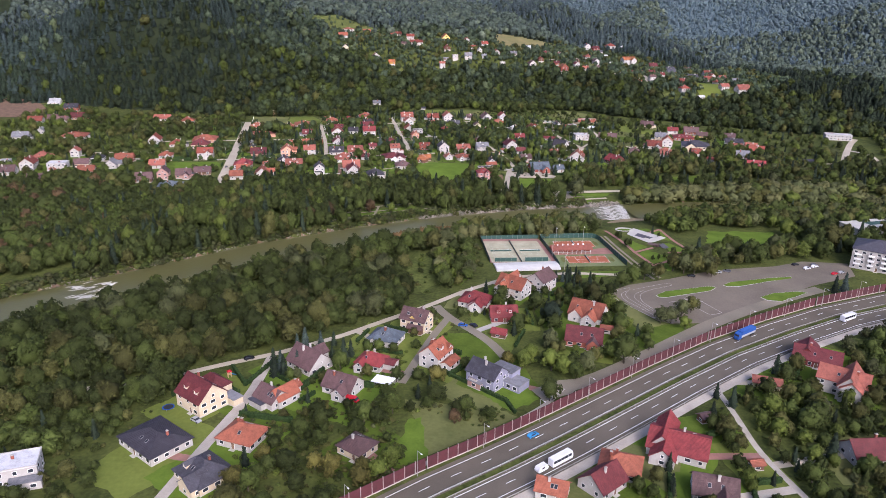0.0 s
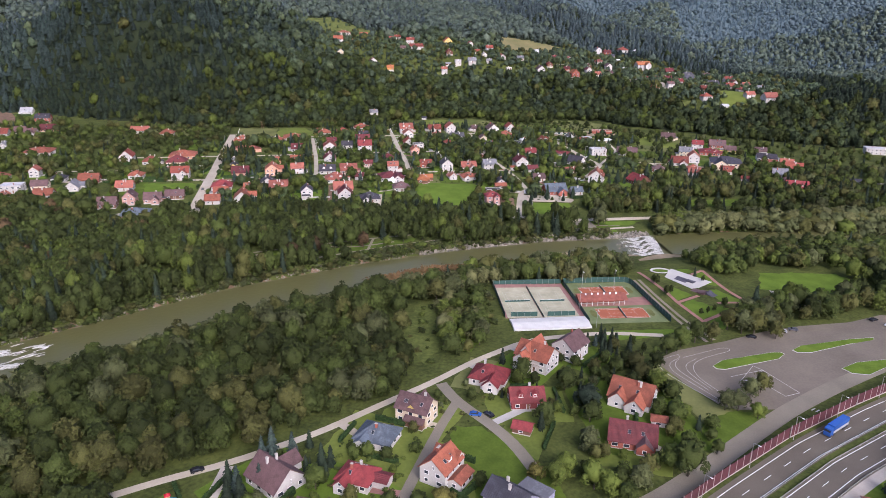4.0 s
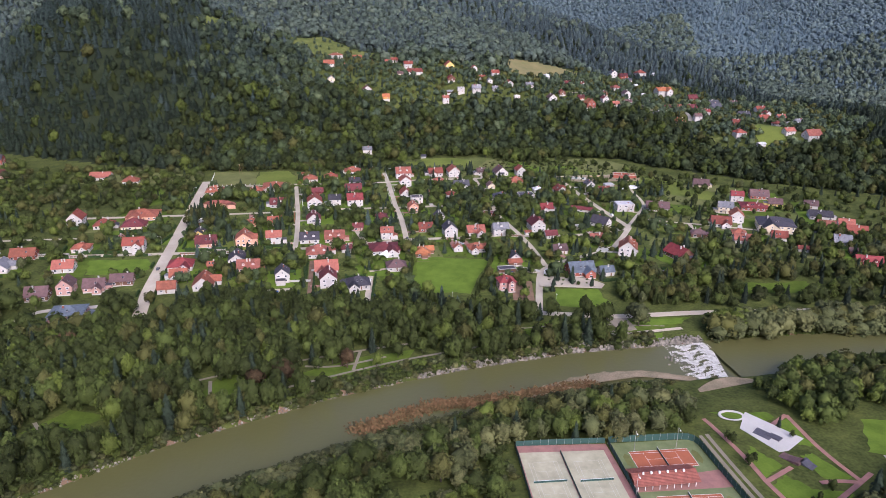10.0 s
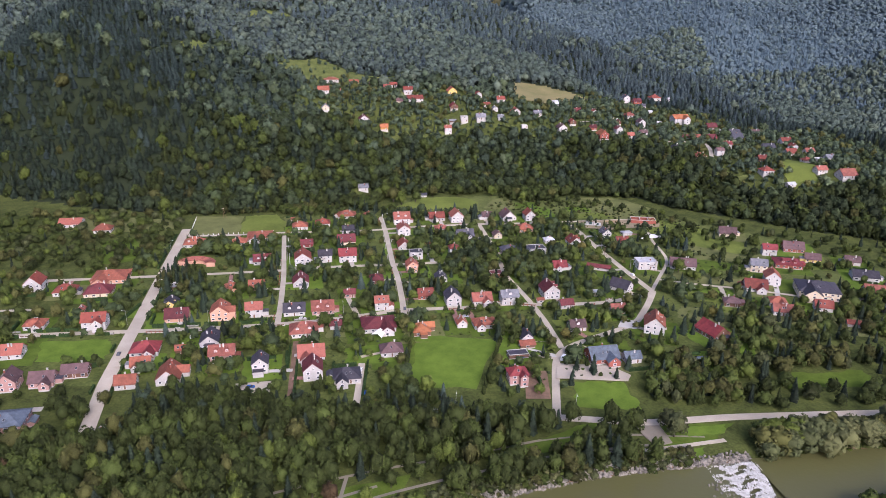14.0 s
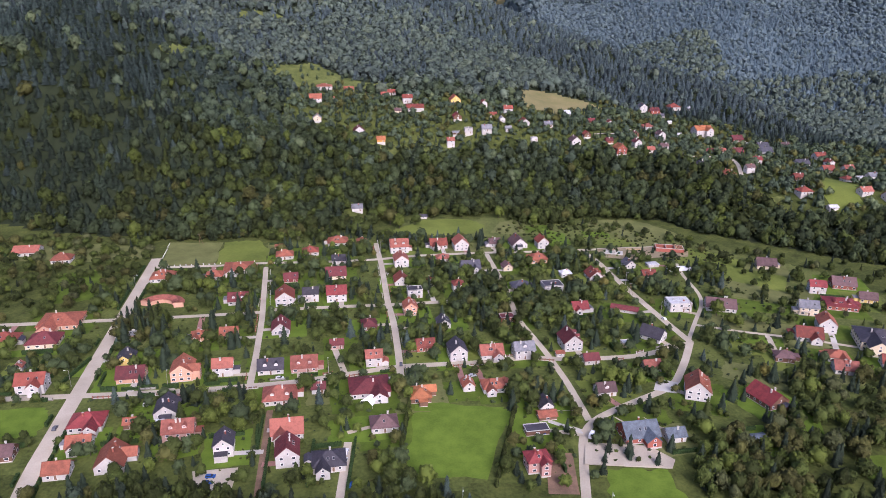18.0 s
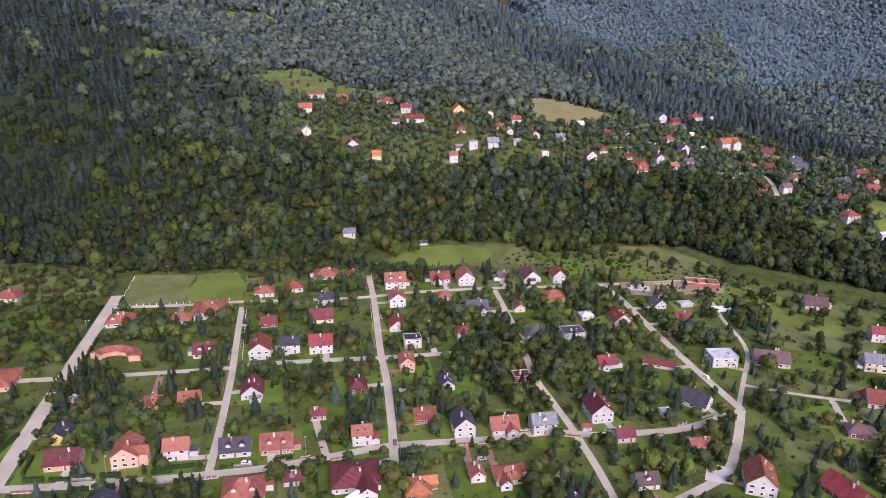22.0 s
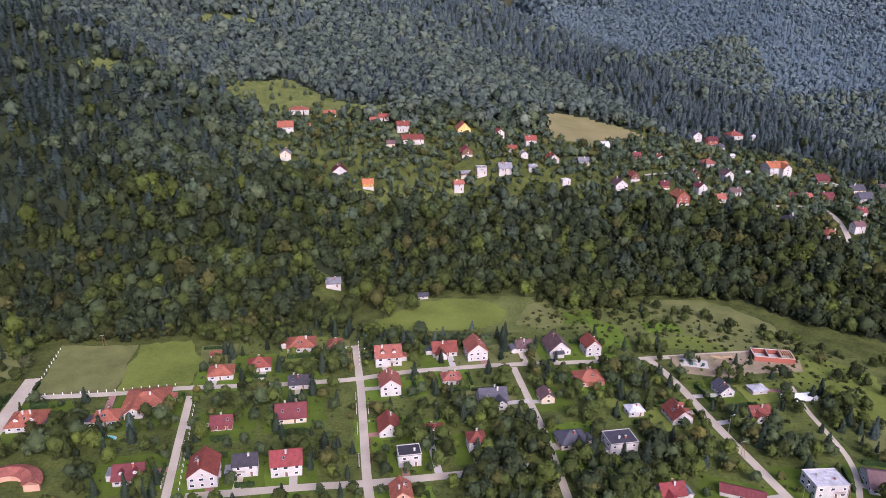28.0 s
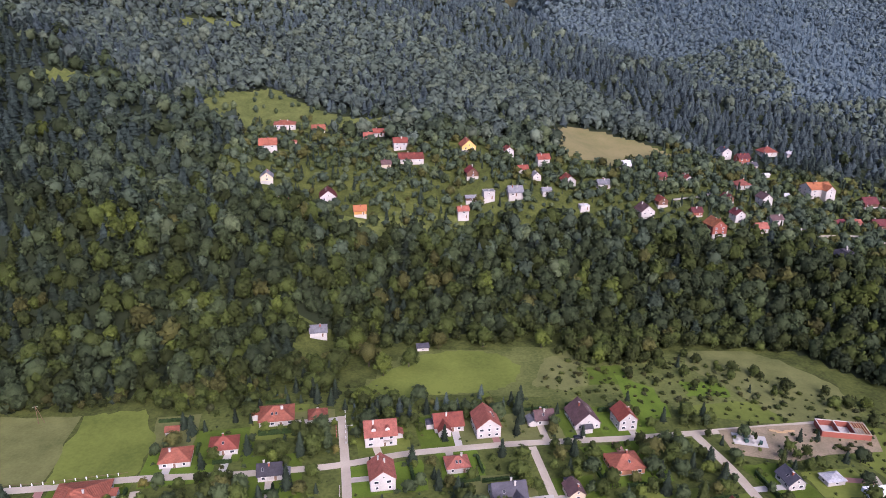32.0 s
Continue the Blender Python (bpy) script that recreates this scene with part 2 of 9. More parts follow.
def height(x, y):
    """The ground's height in metres; works on numbers and on arrays."""
    x, y = np.asarray(x, float), np.asarray(y, float)
    d = line_distance(x, y, RIVER)
    floor = np.where(y < np.interp(x, RIVER_X, RIVER_Y), 5.5 * smooth((d - 18) / 50), 5.0 * smooth((y - 520) / 110))
    s = y - np.interp(x, FOOT_X, FOOT_Y)
    amp = 45 - 9 * smooth((x - 150) / 130)
    plane = 75 + 0.198 * (y - 1127) - 0.068 * np.clip(x, -40, None)
    scarp = amp * smooth((s - 5) / 122) + 0.03 * np.clip(s, 0, 60)
    main = scarp + smooth((y - 1040) / 60) * np.clip(plane - 50, 0, None)
    w = 0.802 * (x - 250) + 0.597 * (y - 1380) - 30 * smooth((x - 180) / 150)
    main = np.where(w > 0, np.maximum(main - 0.5 * w, 12), main)
    main = main + 10 * np.exp(-(w / 70) ** 2) * smooth((y - 1150) / 150)
    mound = 118 * np.exp(-((x + 400) / 140) ** 2 * 0.9 - ((y - 1090) / 150) ** 2 * 0.9) * smooth((s + 10) / 130)
    left = 0.30 * np.clip(y - 1180, 0, None) * smooth((-x - 120) / 320)
    main = main + mound + left
    u = 0.42 * x + 0.908 * y
    far = (0.40 * np.clip(u - 1600, 0, 1400)) * smooth((x - 0.045 * y + 40) / 180)
    far = far + 13 * np.sin((0.908 * x - 0.42 * y) * 0.013 + 0.8 * np.sin(u * 0.006)) * smooth((u - 1600) / 200)
    hills = np.maximum(np.maximum(main, far), 0.45 * np.clip(y - 2450, 0, 900))
    rough = 2.2 * np.sin(x * 0.021 + 1.3) * np.sin(y * 0.017) + 1.1 * np.sin(x * 0.06 + y * 0.04)
    hills = hills + rough * smooth(hills / 60) * 2.0
    bank = smooth((d - RIVER_HALF + 2) / 8)
    return -4.5 + (4.5 + floor + hills) * bank

# ---- mesh helpers ----
def mesh_from(name, verts, faces, mats, index=None):
    me = bpy.data.meshes.new(name)
    me.from_pydata([tuple(map(float, v)) for v in verts], [], [tuple(map(int, f)) for f in faces])
    for m in mats if isinstance(mats, (list, tuple)) else [mats]:
        me.materials.append(MATS[m])
    if index is not None:
        me.polygons.foreach_set("material_index", np.asarray(index, np.int32))
    me.update()
    return me


def part(name, me, parent=None, label="", m=None):
    """Links a mesh as one object, under a thing or part where one is given."""
    ob = new(name, me)
    if parent is not None:
        ob.parent = parent
    if m is not None:
        ob.matrix_basis = m
    if label:
        ob["label"] = label
    return ob


def box_data(x0, x1, y0, y1, z0, z1):
    v = [(x, y, z) for z in (z0, z1) for y in (y0, y1) for x in (x0, x1)]
    return v, [(0, 2, 3, 1), (4, 5, 7, 6), (0, 1, 5, 4), (2, 6, 7, 3), (0, 4, 6, 2), (1, 3, 7, 5)]


class Build:
    """Collects boxes, prisms and faces of one mesh, each with its material."""

    def __init__(self):
        self.v, self.f, self.mi, self.mats = [], [], [], []

    def slot(self, mat):
        if mat not in self.mats:
            self.mats.append(mat)
        return self.mats.index(mat)

    def add(self, verts, faces, mat, m=None):
        o = len(self.v)
        self.v += [tuple(m @ Vector(v)) for v in verts] if m is not None else list(verts)
        self.f += [tuple(i + o for i in f) for f in faces]
        self.mi += [self.slot(mat)] * len(faces)
        return self

    def box(self, x0, x1, y0, y1, z0, z1, mat, m=None):
        return self.add(*box_data(x0, x1, y0, y1, z0, z1), mat, m)

    def tube(self, r0, r1, z0, z1, mat, n=8, m=None, x=0.0, y=0.0):
        v = [(x + r * math.cos(k * math.tau / n), y + r * math.sin(k * math.tau / n), z) for r, z in ((r0, z0), (r1, z1)) for k in range(n)]
        f = [(k, (k + 1) % n, n + (k + 1) % n, n + k) for k in range(n)] + [tuple(range(n))[::-1], tuple(range(n, 2 * n))]
        return self.add(v, f, mat, m)

    def mesh(self, name):
        return mesh_from(name, self.v, self.f, self.mats, self.mi)


def inside(x, y, poly):
    """Whether the places x, y lie in a polygon."""
    x, y = np.asarray(x, float), np.asarray(y, float)
    hit = np.zeros(x.shape, bool)
    for (ax, ay), (bx, by) in zip(poly, poly[1:] + poly[:1]):
        cross = ((ay > y) != (by > y)) & (x < (bx - ax) * (y - ay) / ((by - ay) or 1e-9) + ax)
        hit ^= cross
    return hit


def resample(pts, step):
    """Points at even steps along a smooth line through pts."""
    p = np.array(pts, float)
    k = np.concatenate([[0], np.cumsum(np.hypot(*np.diff(p, axis=0).T))])
    n = max(2, int(k[-1] / step) + 1)
    u = np.linspace(0, k[-1], n)
    out = np.stack([np.interp(u, k, p[:, 0]), np.interp(u, k, p[:, 1])], 1)
    for _ in range(3):
        out[1:-1] = (out[:-2] + 2 * out[1:-1] + out[2:]) / 4
    return out


def normals(p):
    d = np.gradient(p, axis=0)
    d /= np.hypot(d[:, 0], d[:, 1])[:, None]
    return np.stack([-d[:, 1], d[:, 0]], 1)


def strip(name, pts, left, right, lift, mat, label, category="road", kind="structure", step=5.0, thick=0.4, flat=None):
    """A road-like slab along a line: left and right are offsets from the line."""
    p = resample(pts, step)
    nn = normals(p)
    rows = []
    for o in (left, right):
        q = p + nn * o
        z = (height(q[:, 0], q[:, 1]) if flat is None else np.full(len(q), flat)) + lift
        rows.append(np.column_stack([q, z]))
    a, b = rows
    z = np.maximum(a[:, 2], b[:, 2])
    a[:, 2] = b[:, 2] = z
    n = len(p)
    low = [r - np.array([0, 0, thick]) for r in rows]
    v = np.concatenate([a, b, *low])
    f = []
    for i in range(n - 1):
        f += [(i, i + 1, n + i + 1, n + i), (2 * n + i, 2 * n + i + 1, i + 1, i), (n + i, n + i + 1, 3 * n + i + 1, 3 * n + i)]
    f += [(0, n, 3 * n, 2 * n), (n - 1, 3 * n - 1, 4 * n - 1, 2 * n - 1)]
    return tagged(new(name, mesh_from(name, v, f, mat)), label, category, kind=kind)


def draped(name, poly, lift, mat):
    """Ground cover that follows sloping ground."""
    bm = bmesh.new()
    bm.faces.new([bm.verts.new((x, y, 0)) for x, y in poly])
    bmesh.ops.triangulate(bm, faces=bm.faces[:])
    for _ in range(5):
        long = [e for e in bm.edges if e.calc_length() > 5.0]
        if not long:
            break
        bmesh.ops.subdivide_edges(bm, edges=long, cuts=1)
        bmesh.ops.triangulate(bm, faces=bm.faces[:])
    for v in bm.verts:
        v.co.z = float(height(v.co.x, v.co.y)) + lift
    bm.normal_update()
    me = bpy.data.meshes.new(name)
    me.materials.append(MATS[mat])
    bm.to_mesh(me)
    bm.free()
    return me


def patch(name, poly, lift, mat, label, category="ground", kind="structure", thick=0.5):
    """A flat slab of ground cover with the outline poly."""
    z = float(max(height(x, y) for x, y in poly)) + lift
    if category in ("field", "lawn"):
        # uneven mown edges
        edge = random.Random(int(abs(poly[0][0]) * 3 + abs(poly[0][1])))
        e = 1.3 if category == "field" else 0.7
        poly = [(ax + (bx - ax) * k / 7 + (edge.uniform(-e, e) if k else 0), ay + (by - ay) * k / 7 + (edge.uniform(-e, e) if k else 0)) for (ax, ay), (bx, by) in zip(poly, poly[1:] + poly[:1]) for k in range(7)]
    n = len(poly)
    area = sum(ax * by - bx * ay for (ax, ay), (bx, by) in zip(poly, poly[1:] + poly[:1]))
    poly = poly if area > 0 else poly[::-1]
    spread = [float(height(x, y)) for x, y in poly]
    if category in ("field", "lawn", "yard") and max(spread) - min(spread) > 0.15:
        return tagged(new(name, draped(name, poly, lift + 0.05, mat)), label, category, kind=kind)
    v = [(x, y, z) for x, y in poly] + [(x, y, z - thick) for x, y in poly]
    f = [tuple(range(n))] + [(i, n + i, n + (i + 1) % n, (i + 1) % n) for i in range(n)]
    return tagged(new(name, mesh_from(name, v, f, mat)), label, category, kind=kind)


# ---- the ground: one sheet to the horizon ----
def axis(knots):
    out = [knots[0][0]]
    for (a, _), (b, step) in zip(knots, knots[1:]):
        out += list(np.linspace(a, b, max(2, int((b - a) / step)))[1:])
    return np.array(out)


gx = axis([(-3600, 0), (-900, 150), (-420, 16), (420, 5), (900, 16), (3600, 150)])
gy = axis([(-900, 0), (40, 80), (1300, 5), (1800, 14), (2700, 40), (4700, 200)])
GX, GY = np.meshgrid(gx, gy)
GZ = height(GX, GY)
nx, ny = len(gx), len(gy)
gv = np.stack([GX, GY, GZ], -1).reshape(-1, 3)
ii = (np.arange(ny - 1)[:, None] * nx + np.arange(nx - 1)[None, :]).ravel()
gf = np.stack([ii, ii + 1, ii + nx + 1, ii + nx], 1)
cx, cy = (GX[:-1, :-1] + GX[1:, 1:]).ravel() / 2, (GY[:-1, :-1] + GY[1:, 1:]).ravel() / 2
STUBBLE = [(72, 1181), (81, 1213), (99, 1231), (122, 1225), (159, 1203), (178, 1182), (147, 1173), (117, 1137), (84, 1147)]
HILL_MEADOWS = [
    [(-232, 1220), (-184, 1262), (-155, 1245), (-110, 1224), (-64, 1210), (-69, 1199), (-130, 1172), (-215, 1150)],
    [(322, 950), (357, 966), (350, 907), (322, 905)],
    [(-95, 1045), (-30, 1062), (0, 1068), (-5, 1052), (-60, 1035), (-95, 1034)],
    [(255, 1110), (290, 1130), (330, 1120), (300, 1085), (270, 1090)],
    [(341, 975), (364, 967), (348, 905), (325, 915)], [(263, 959), (300, 938), (293, 931), (264, 946)],
    [(-316, 1077), (-294, 1096), (-280, 1111), (-285, 1084)], [(-324, 1391), (-256, 1437), (-250, 1413), (-315, 1374)],
    [(306, 1170), (330, 1178), (354, 1156), (340, 1144)],
]
TERRACE = [(-185, 1068), (-120, 1052), (-60, 1042), (20, 1058), (90, 1060), (150, 1048), (205, 1030), (245, 1000), (268, 960), (290, 905), (330, 890), (420, 900), (470, 980),
           (440, 1110), (350, 1140), (290, 1170), (215, 1195), (160, 1200), (80, 1165), (10, 1160), (-40, 1150), (-100, 1165), (-180, 1190)]
MEADOW = [(-62, 893), (-50, 922), (-32, 942), (10, 944), (60, 952), (118, 945), (150, 925), (205, 880), (225, 850), (190, 800), (165, 850), (120, 880), (20, 890), (-30, 885)]
gi = np.zeros(len(gf), np.int32)
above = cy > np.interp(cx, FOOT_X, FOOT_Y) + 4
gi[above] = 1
gi[inside(cx, cy, TERRACE)] = 0
for poly in HILL_MEADOWS:
    gi[inside(cx, cy, poly)] = 7
gi[inside(cx, cy, HILL_MEADOWS[1]) | inside(cx, cy, HILL_MEADOWS[4])] = 2
gi[inside(cx, cy, [(-106, 918), (-72, 918), (-76, 958), (-102, 958)])] = 0
gi[inside(cx, cy, STUBBLE)] = 3
gi[inside(cx, cy, MEADOW) | inside(cx, cy, [(205, 880), (285, 812), (300, 740), (262, 700), (196, 684), (160, 742), (190, 800)])] = 7
VILLAGE = [(-236, 575), (-240, 800), (-150, 812), (-140, 880), (-80, 900), (110, 885), (160, 862), (205, 800), (175, 740), (260, 700), (250, 640), (150, 630), (100, 585), (-60, 560)]
# ground of the far mountain takes the same haze-tinted leaf colour
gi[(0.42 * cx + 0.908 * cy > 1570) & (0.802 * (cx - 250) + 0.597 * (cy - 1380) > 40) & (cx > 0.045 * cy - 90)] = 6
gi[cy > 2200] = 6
# pale stubble colour stands in for bright haze at the valley's head
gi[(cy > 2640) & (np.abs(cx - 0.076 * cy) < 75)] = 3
gi[inside(cx, cy, VILLAGE)] = 5
dr = line_distance(cx, cy, RIVER)
gi[dr < RIVER_HALF + 1.5] = 4
gme = bpy.data.meshes.new("ground")
gme.vertices.add(len(gv))
gme.vertices.foreach_set("co", gv.ravel())
gme.loops.add(gf.size)
gme.loops.foreach_set("vertex_index", gf.ravel().astype(np.int32))
gme.polygons.add(len(gf))
gme.polygons.foreach_set("loop_start", np.arange(0, gf.size, 4, dtype=np.int32))
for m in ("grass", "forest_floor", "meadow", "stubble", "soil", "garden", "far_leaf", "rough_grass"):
    gme.materials.append(MATS[m])
gme.polygons.foreach_set("material_index", gi)
gme.polygons.foreach_set("use_smooth", np.ones(len(gf), bool))
gme.update(calc_edges=True)
gme.validate()
tagged(new("ground", gme), "grassy valley floor rising to wooded mountain slopes", "ground", kind="structure")

# ---- the river ----
rp = resample(RIVER, 6)
rn = normals(rp)
rv = np.concatenate([np.column_stack([rp + rn * o, np.full(len(rp), WATER)]) for o in (-RIVER_HALF - 3, -6, 6, RIVER_HALF + 3)])
rl = len(rp)
rf = [(c * rl + i, (c + 1) * rl + i, (c + 1) * rl + i + 1, c * rl + i + 1) for c in range(3) for i in range(rl - 1)]
tagged(new("river", mesh_from("river", rv, rf, "river_water")), "slow olive-brown river between wooded banks", "river", kind="structure")


# ---- streets and fields ----
def street(pts, wide, label="pale worn asphalt village street", mat="street", lift=0.07):
    STREETS.append((pts, wide))
    return strip("road", pts, wide / 2, -wide / 2, lift, mat, label)


STREETS = []
street([(-174, 530), (-184, 573), (-188, 602), (-194, 638), (-210, 724), (-229, 828)], 7.5, "broad pale straight street past gardens")
street([(-320, 616), (-209, 629), (-165, 634), (-131, 639), (-86, 648), (-32, 667), (9, 672), (42, 680), (62, 677), (103, 683), (137, 700)], 4.6, lift=0.08)
street([(-31, 652), (-34, 679), (-40, 722), (-46, 751), (-57, 824), (-66, 872)], 4.0, lift=0.09)
street([(-109, 644), (-114, 676), (-123, 726), (-135, 781), (-142, 814)], 3.6, lift=0.09)
street([(-226, 809), (-184, 814), (-146, 822), (-104, 826), (-63, 833), (-34, 843), (15, 852), (70, 858), (120, 866), (170, 874)], 4.2, lift=0.06)
street([(-300, 706), (-259, 712), (-213, 719)], 4.5)
street([(-206, 720), (-169, 726), (-125, 734)], 4.0, lift=0.06)
street([(-118, 738), (-67, 746), (-48, 748), (-10, 755), (24, 762)], 4.5, lift=0.06)
street([(102, 861), (110, 835), (114, 810), (118, 789), (128, 743), (138, 702)], 4.4, lift=0.1)
street([(138, 702), (128, 679), (113, 650), (88, 634), (66, 619), (57, 607), (53, 578), (50, 552)], 4.2, lift=0.11)
street([(132, 690), (137, 703), (150, 730), (164, 758), (168, 775), (167, 811), (170, 835)], 2.5, "narrow lane between gardens and meadow", lift=0.06)
street([(62, 617), (57, 653), (50, 686), (38, 730), (33, 790), (24, 850)], 3.6, lift=0.05)
street([(148, 726), (174, 717), (204, 710), (260, 690)], 2.8, lift=0.05)
street([(-60, 556), (-19, 554), (19, 554), (48, 551), (93, 547), (136, 553), (240, 560)], 5.0, "riverside road along the tree belt", lift=0.06)
street([(-91.5, 135.5), (-82.8, 173.0), (-79.0, 195.1), (-75.1, 213.4), (-71.3, 231.7), (-70.3, 261.6)], 3.8, "pale concrete access lane between houses", "gravel", lift=0.07)
street([(-154.0, 227.9), (-107.8, 242.3), (-87.6, 254.8), (-71.3, 262.5), (-45.3, 279.9), (-22.2, 301.0), (-4.8, 316.4), (10.6, 332.8), (35.6, 353.0), (69.3, 360.7), (96.2, 358.8)], 3.2, "narrow riverside lane past garden fences", lift=0.05)
street([(26.9, 262.5), (22.1, 276.0), (12.5, 290.4), (2.9, 301.0), (-2.9, 314.5)], 4.5, "grey asphalt lane between gardens", "asphalt_old", lift=0.08)
street([(2.9, 301.0), (-2.9, 285.6), (-10.6, 258.7), (-15.4, 241.4)], 3.5, "grey asphalt lane between gardens", "asphalt_old", lift=0.06)
street([(105.9, 252.9), (106.8, 230.8), (106.8, 217.3), (105.9, 200.9), (111.6, 174.0)], 2.2, "gravel path through shrubs", "gravel", lift=0.06)
street([(232, 1052), (242, 1046), (265, 1052), (289, 1057), (283, 1020), (270, 975)], 4.0, "pale hill road", lift=0.5)
street([(150, 1080), (164, 1089), (197, 1119)], 3.0, "pale hill track", "gravel", lift=0.5)

patch("field", [(-220, 812), (-233, 865), (-190, 868), (-182, 817)], 0.05, "lawn_dry", "rough hay field with a fence beside a street", "field")
patch("field", [(-181, 817), (-189, 868), (-162, 875), (-148, 852), (-146, 825)], 0.06, "meadow", "mown hay field beside a street", "field")
patch("field", [(-22, 631), (22, 627), (24, 620), (11, 574), (-25, 576)], 0.05, "lawn_bright", "bright green mown field between tree rows", "field")
patch("field", [(-239, 616), (-202, 620), (-196, 612), (-196, 597), (-232, 594)], 0.05, "lawn_bright", "bright green lawn beside the broad street", "field")
patch("field", [(60, 560), (64, 582), (90, 582), (94, 558)], 0.05, "lawn_bright", "bright green lawn by the riverside road", "field")
patch("field", [(176, 578), (178, 592), (225, 597), (228, 582)], 0.05, "lawn", "green meadow behind a tree belt", "field")
patch("field", [(161.7, 414.6), (171.3, 437.7), (213.7, 437.7), (223.3, 418.5), (198.3, 408.9)], 0.05, "lawn_bright", "bright green park lawn", "field")
patch("field", [(-60, 896), (-46, 918), (-30, 936), (-8, 943), (14, 940), (26, 926), (22, 908), (10, 899), (-20, 893), (-42, 890)], 0.04, "meadow", "pale green hay meadow below the wood", "field")
patch("field", [(98, 884), (130, 893), (160, 890), (200, 868), (222, 846), (206, 812), (188, 800), (172, 838), (150, 872), (120, 876)], 0.04, "meadow", "sloping yellow-green meadow beside gardens", "field")
patch("field", [(30, 905), (40, 935), (58, 944), (60, 906), (45, 900)], 0.04, "lawn_dry", "rough dry grass below the wood", "field")
patch("field", [(118, 930), (128, 948), (166, 944), (176, 926), (150, 914)], 0.04, "lawn_dry", "ridged vegetable field below the wood", "field")
patch("field", [(150, 728), (158, 745), (196, 738), (200, 716), (176, 719)], 0.04, "lawn_dry", "dry orchard grass between lanes", "field")
patch("field", [(-330, 822), (-330, 862), (-245, 856), (-234, 830), (-260, 818)], 0.04, "lawn_dry", "dry fallow grass beside the broad street", "field")
patch("field", [(60, 906), (62, 925), (82, 928), (84, 908)], 0.05, "lawn", "square mown lawn with a hedge", "field")
patch("lawn", [(-192.5, 199.0), (-142.5, 214.4), (-105.9, 218.2), (-102.1, 208.6), (-109.8, 189.4), (-105.9, 154.7), (-182.9, 135.5)], 0.03, "grass", "rough dark green orchard grass beside the river wood", "lawn")
patch("lawn", [(-15.4, 189.4), (-11.6, 216.3), (-6.8, 218.2), (-3.9, 195.1), (-5.8, 187.4)], 0.05, "lawn_bright", "bright mown strip beside fallow ground", "lawn")
patch("lawn", [(5.8, 241.4), (23.1, 227.9), (38.5, 235.6), (34.6, 251.0), (28.9, 266.4), (11.5, 285.6), (1.9, 285.6), (-0.0, 276.0), (9.6, 258.7)], 0.03, "lawn", "mown lawn round a lilac-grey house", "lawn")
patch("lawn", [(12, 241.8), (17.2, 232.1), (25.6, 222.4), (36.6, 231.0), (33.3, 242.5), (24, 247)], 0.06, "lawn_bright", "bright mown lawn before a lilac-grey house", "lawn")
patch("lawn", [(55.8, 320.3), (44.3, 310.7), (48.1, 285.6), (53.9, 270.2), (75.1, 270.2), (86.6, 277.9), (88.5, 293.3), (80.8, 310.7)], 0.03, "lawn", "green garden lawn between two houses", "lawn")
patch("lawn", [(-20, 350), (-16, 386), (-8, 391), (-5, 368), (-4, 343), (-10, 330)], 0.05, "garden", "uneven green grass in a clearing beside the river wood", "lawn")
patch("lawn", [(-3, 343), (10, 341), (14, 352), (8, 366), (-2, 362)], 0.055, "lawn", "green garden grass among willows", "lawn")
patch("field", [(-13.5, 229.8), (19.2, 224.0), (30.8, 218.2), (13.5, 199.0), (-1.9, 189.4), (-9.6, 218.2)], 0.03, "lawn_dry", "rough fallow ground with brush", "field")
patch("field", [(183, 805), (254, 791), (236, 755), (178, 777)], 0.045, "lawn_dry", "dry hay meadow strip with hedge lines", "field")
patch("field", [(177, 775), (235, 753), (225, 736), (174, 756)], 0.045, "lawn", "green orchard strip between hedges", "field")
patch("field", [(162, 713), (195, 708), (188, 686), (153, 696)], 0.045, "lawn_bright", "bright garden lawn with a low hedge", "field")
patch("field", [(150, 679), (186, 665), (176, 645), (142, 661)], 0.045, "lawn_dry", "rough orchard grass beside a lane", "field")
patch("field", [(137, 649), (162, 638), (157, 627), (133, 637)], 0.045, "lawn_bright", "bright mown lawn behind a white house", "field")
patch("field", [(71, 629), (98, 634), (103, 618), (84, 603), (67, 609)], 0.045, "lawn", "lawn among garden trees", "field")
patch("field", [(159, 631), (177, 628), (172, 609), (147, 612)], 0.045, "lawn_bright", "bright lawn below a red-roofed house", "field")
patch("field", [(-206, 673), (-188, 671), (-188, 648), (-205, 649)], 0.045, "lawn_bright", "bright corner lawn beside the broad street", "field")
patch("field", [(-90, 766), (-76, 766), (-72, 735), (-87, 737)], 0.045, "lawn_bright", "bright garden lawn beside a lane", "field")
patch("field", [(-63, 613), (-42, 619), (-33, 600), (-60, 596)], 0.045, "lawn_bright", "bright garden lawn behind houses", "field")
patch("field", [(-285, 793), (-263, 804), (-230, 752), (-263, 742)], 0.045, "lawn", "park-like garden with winding paths", "field")

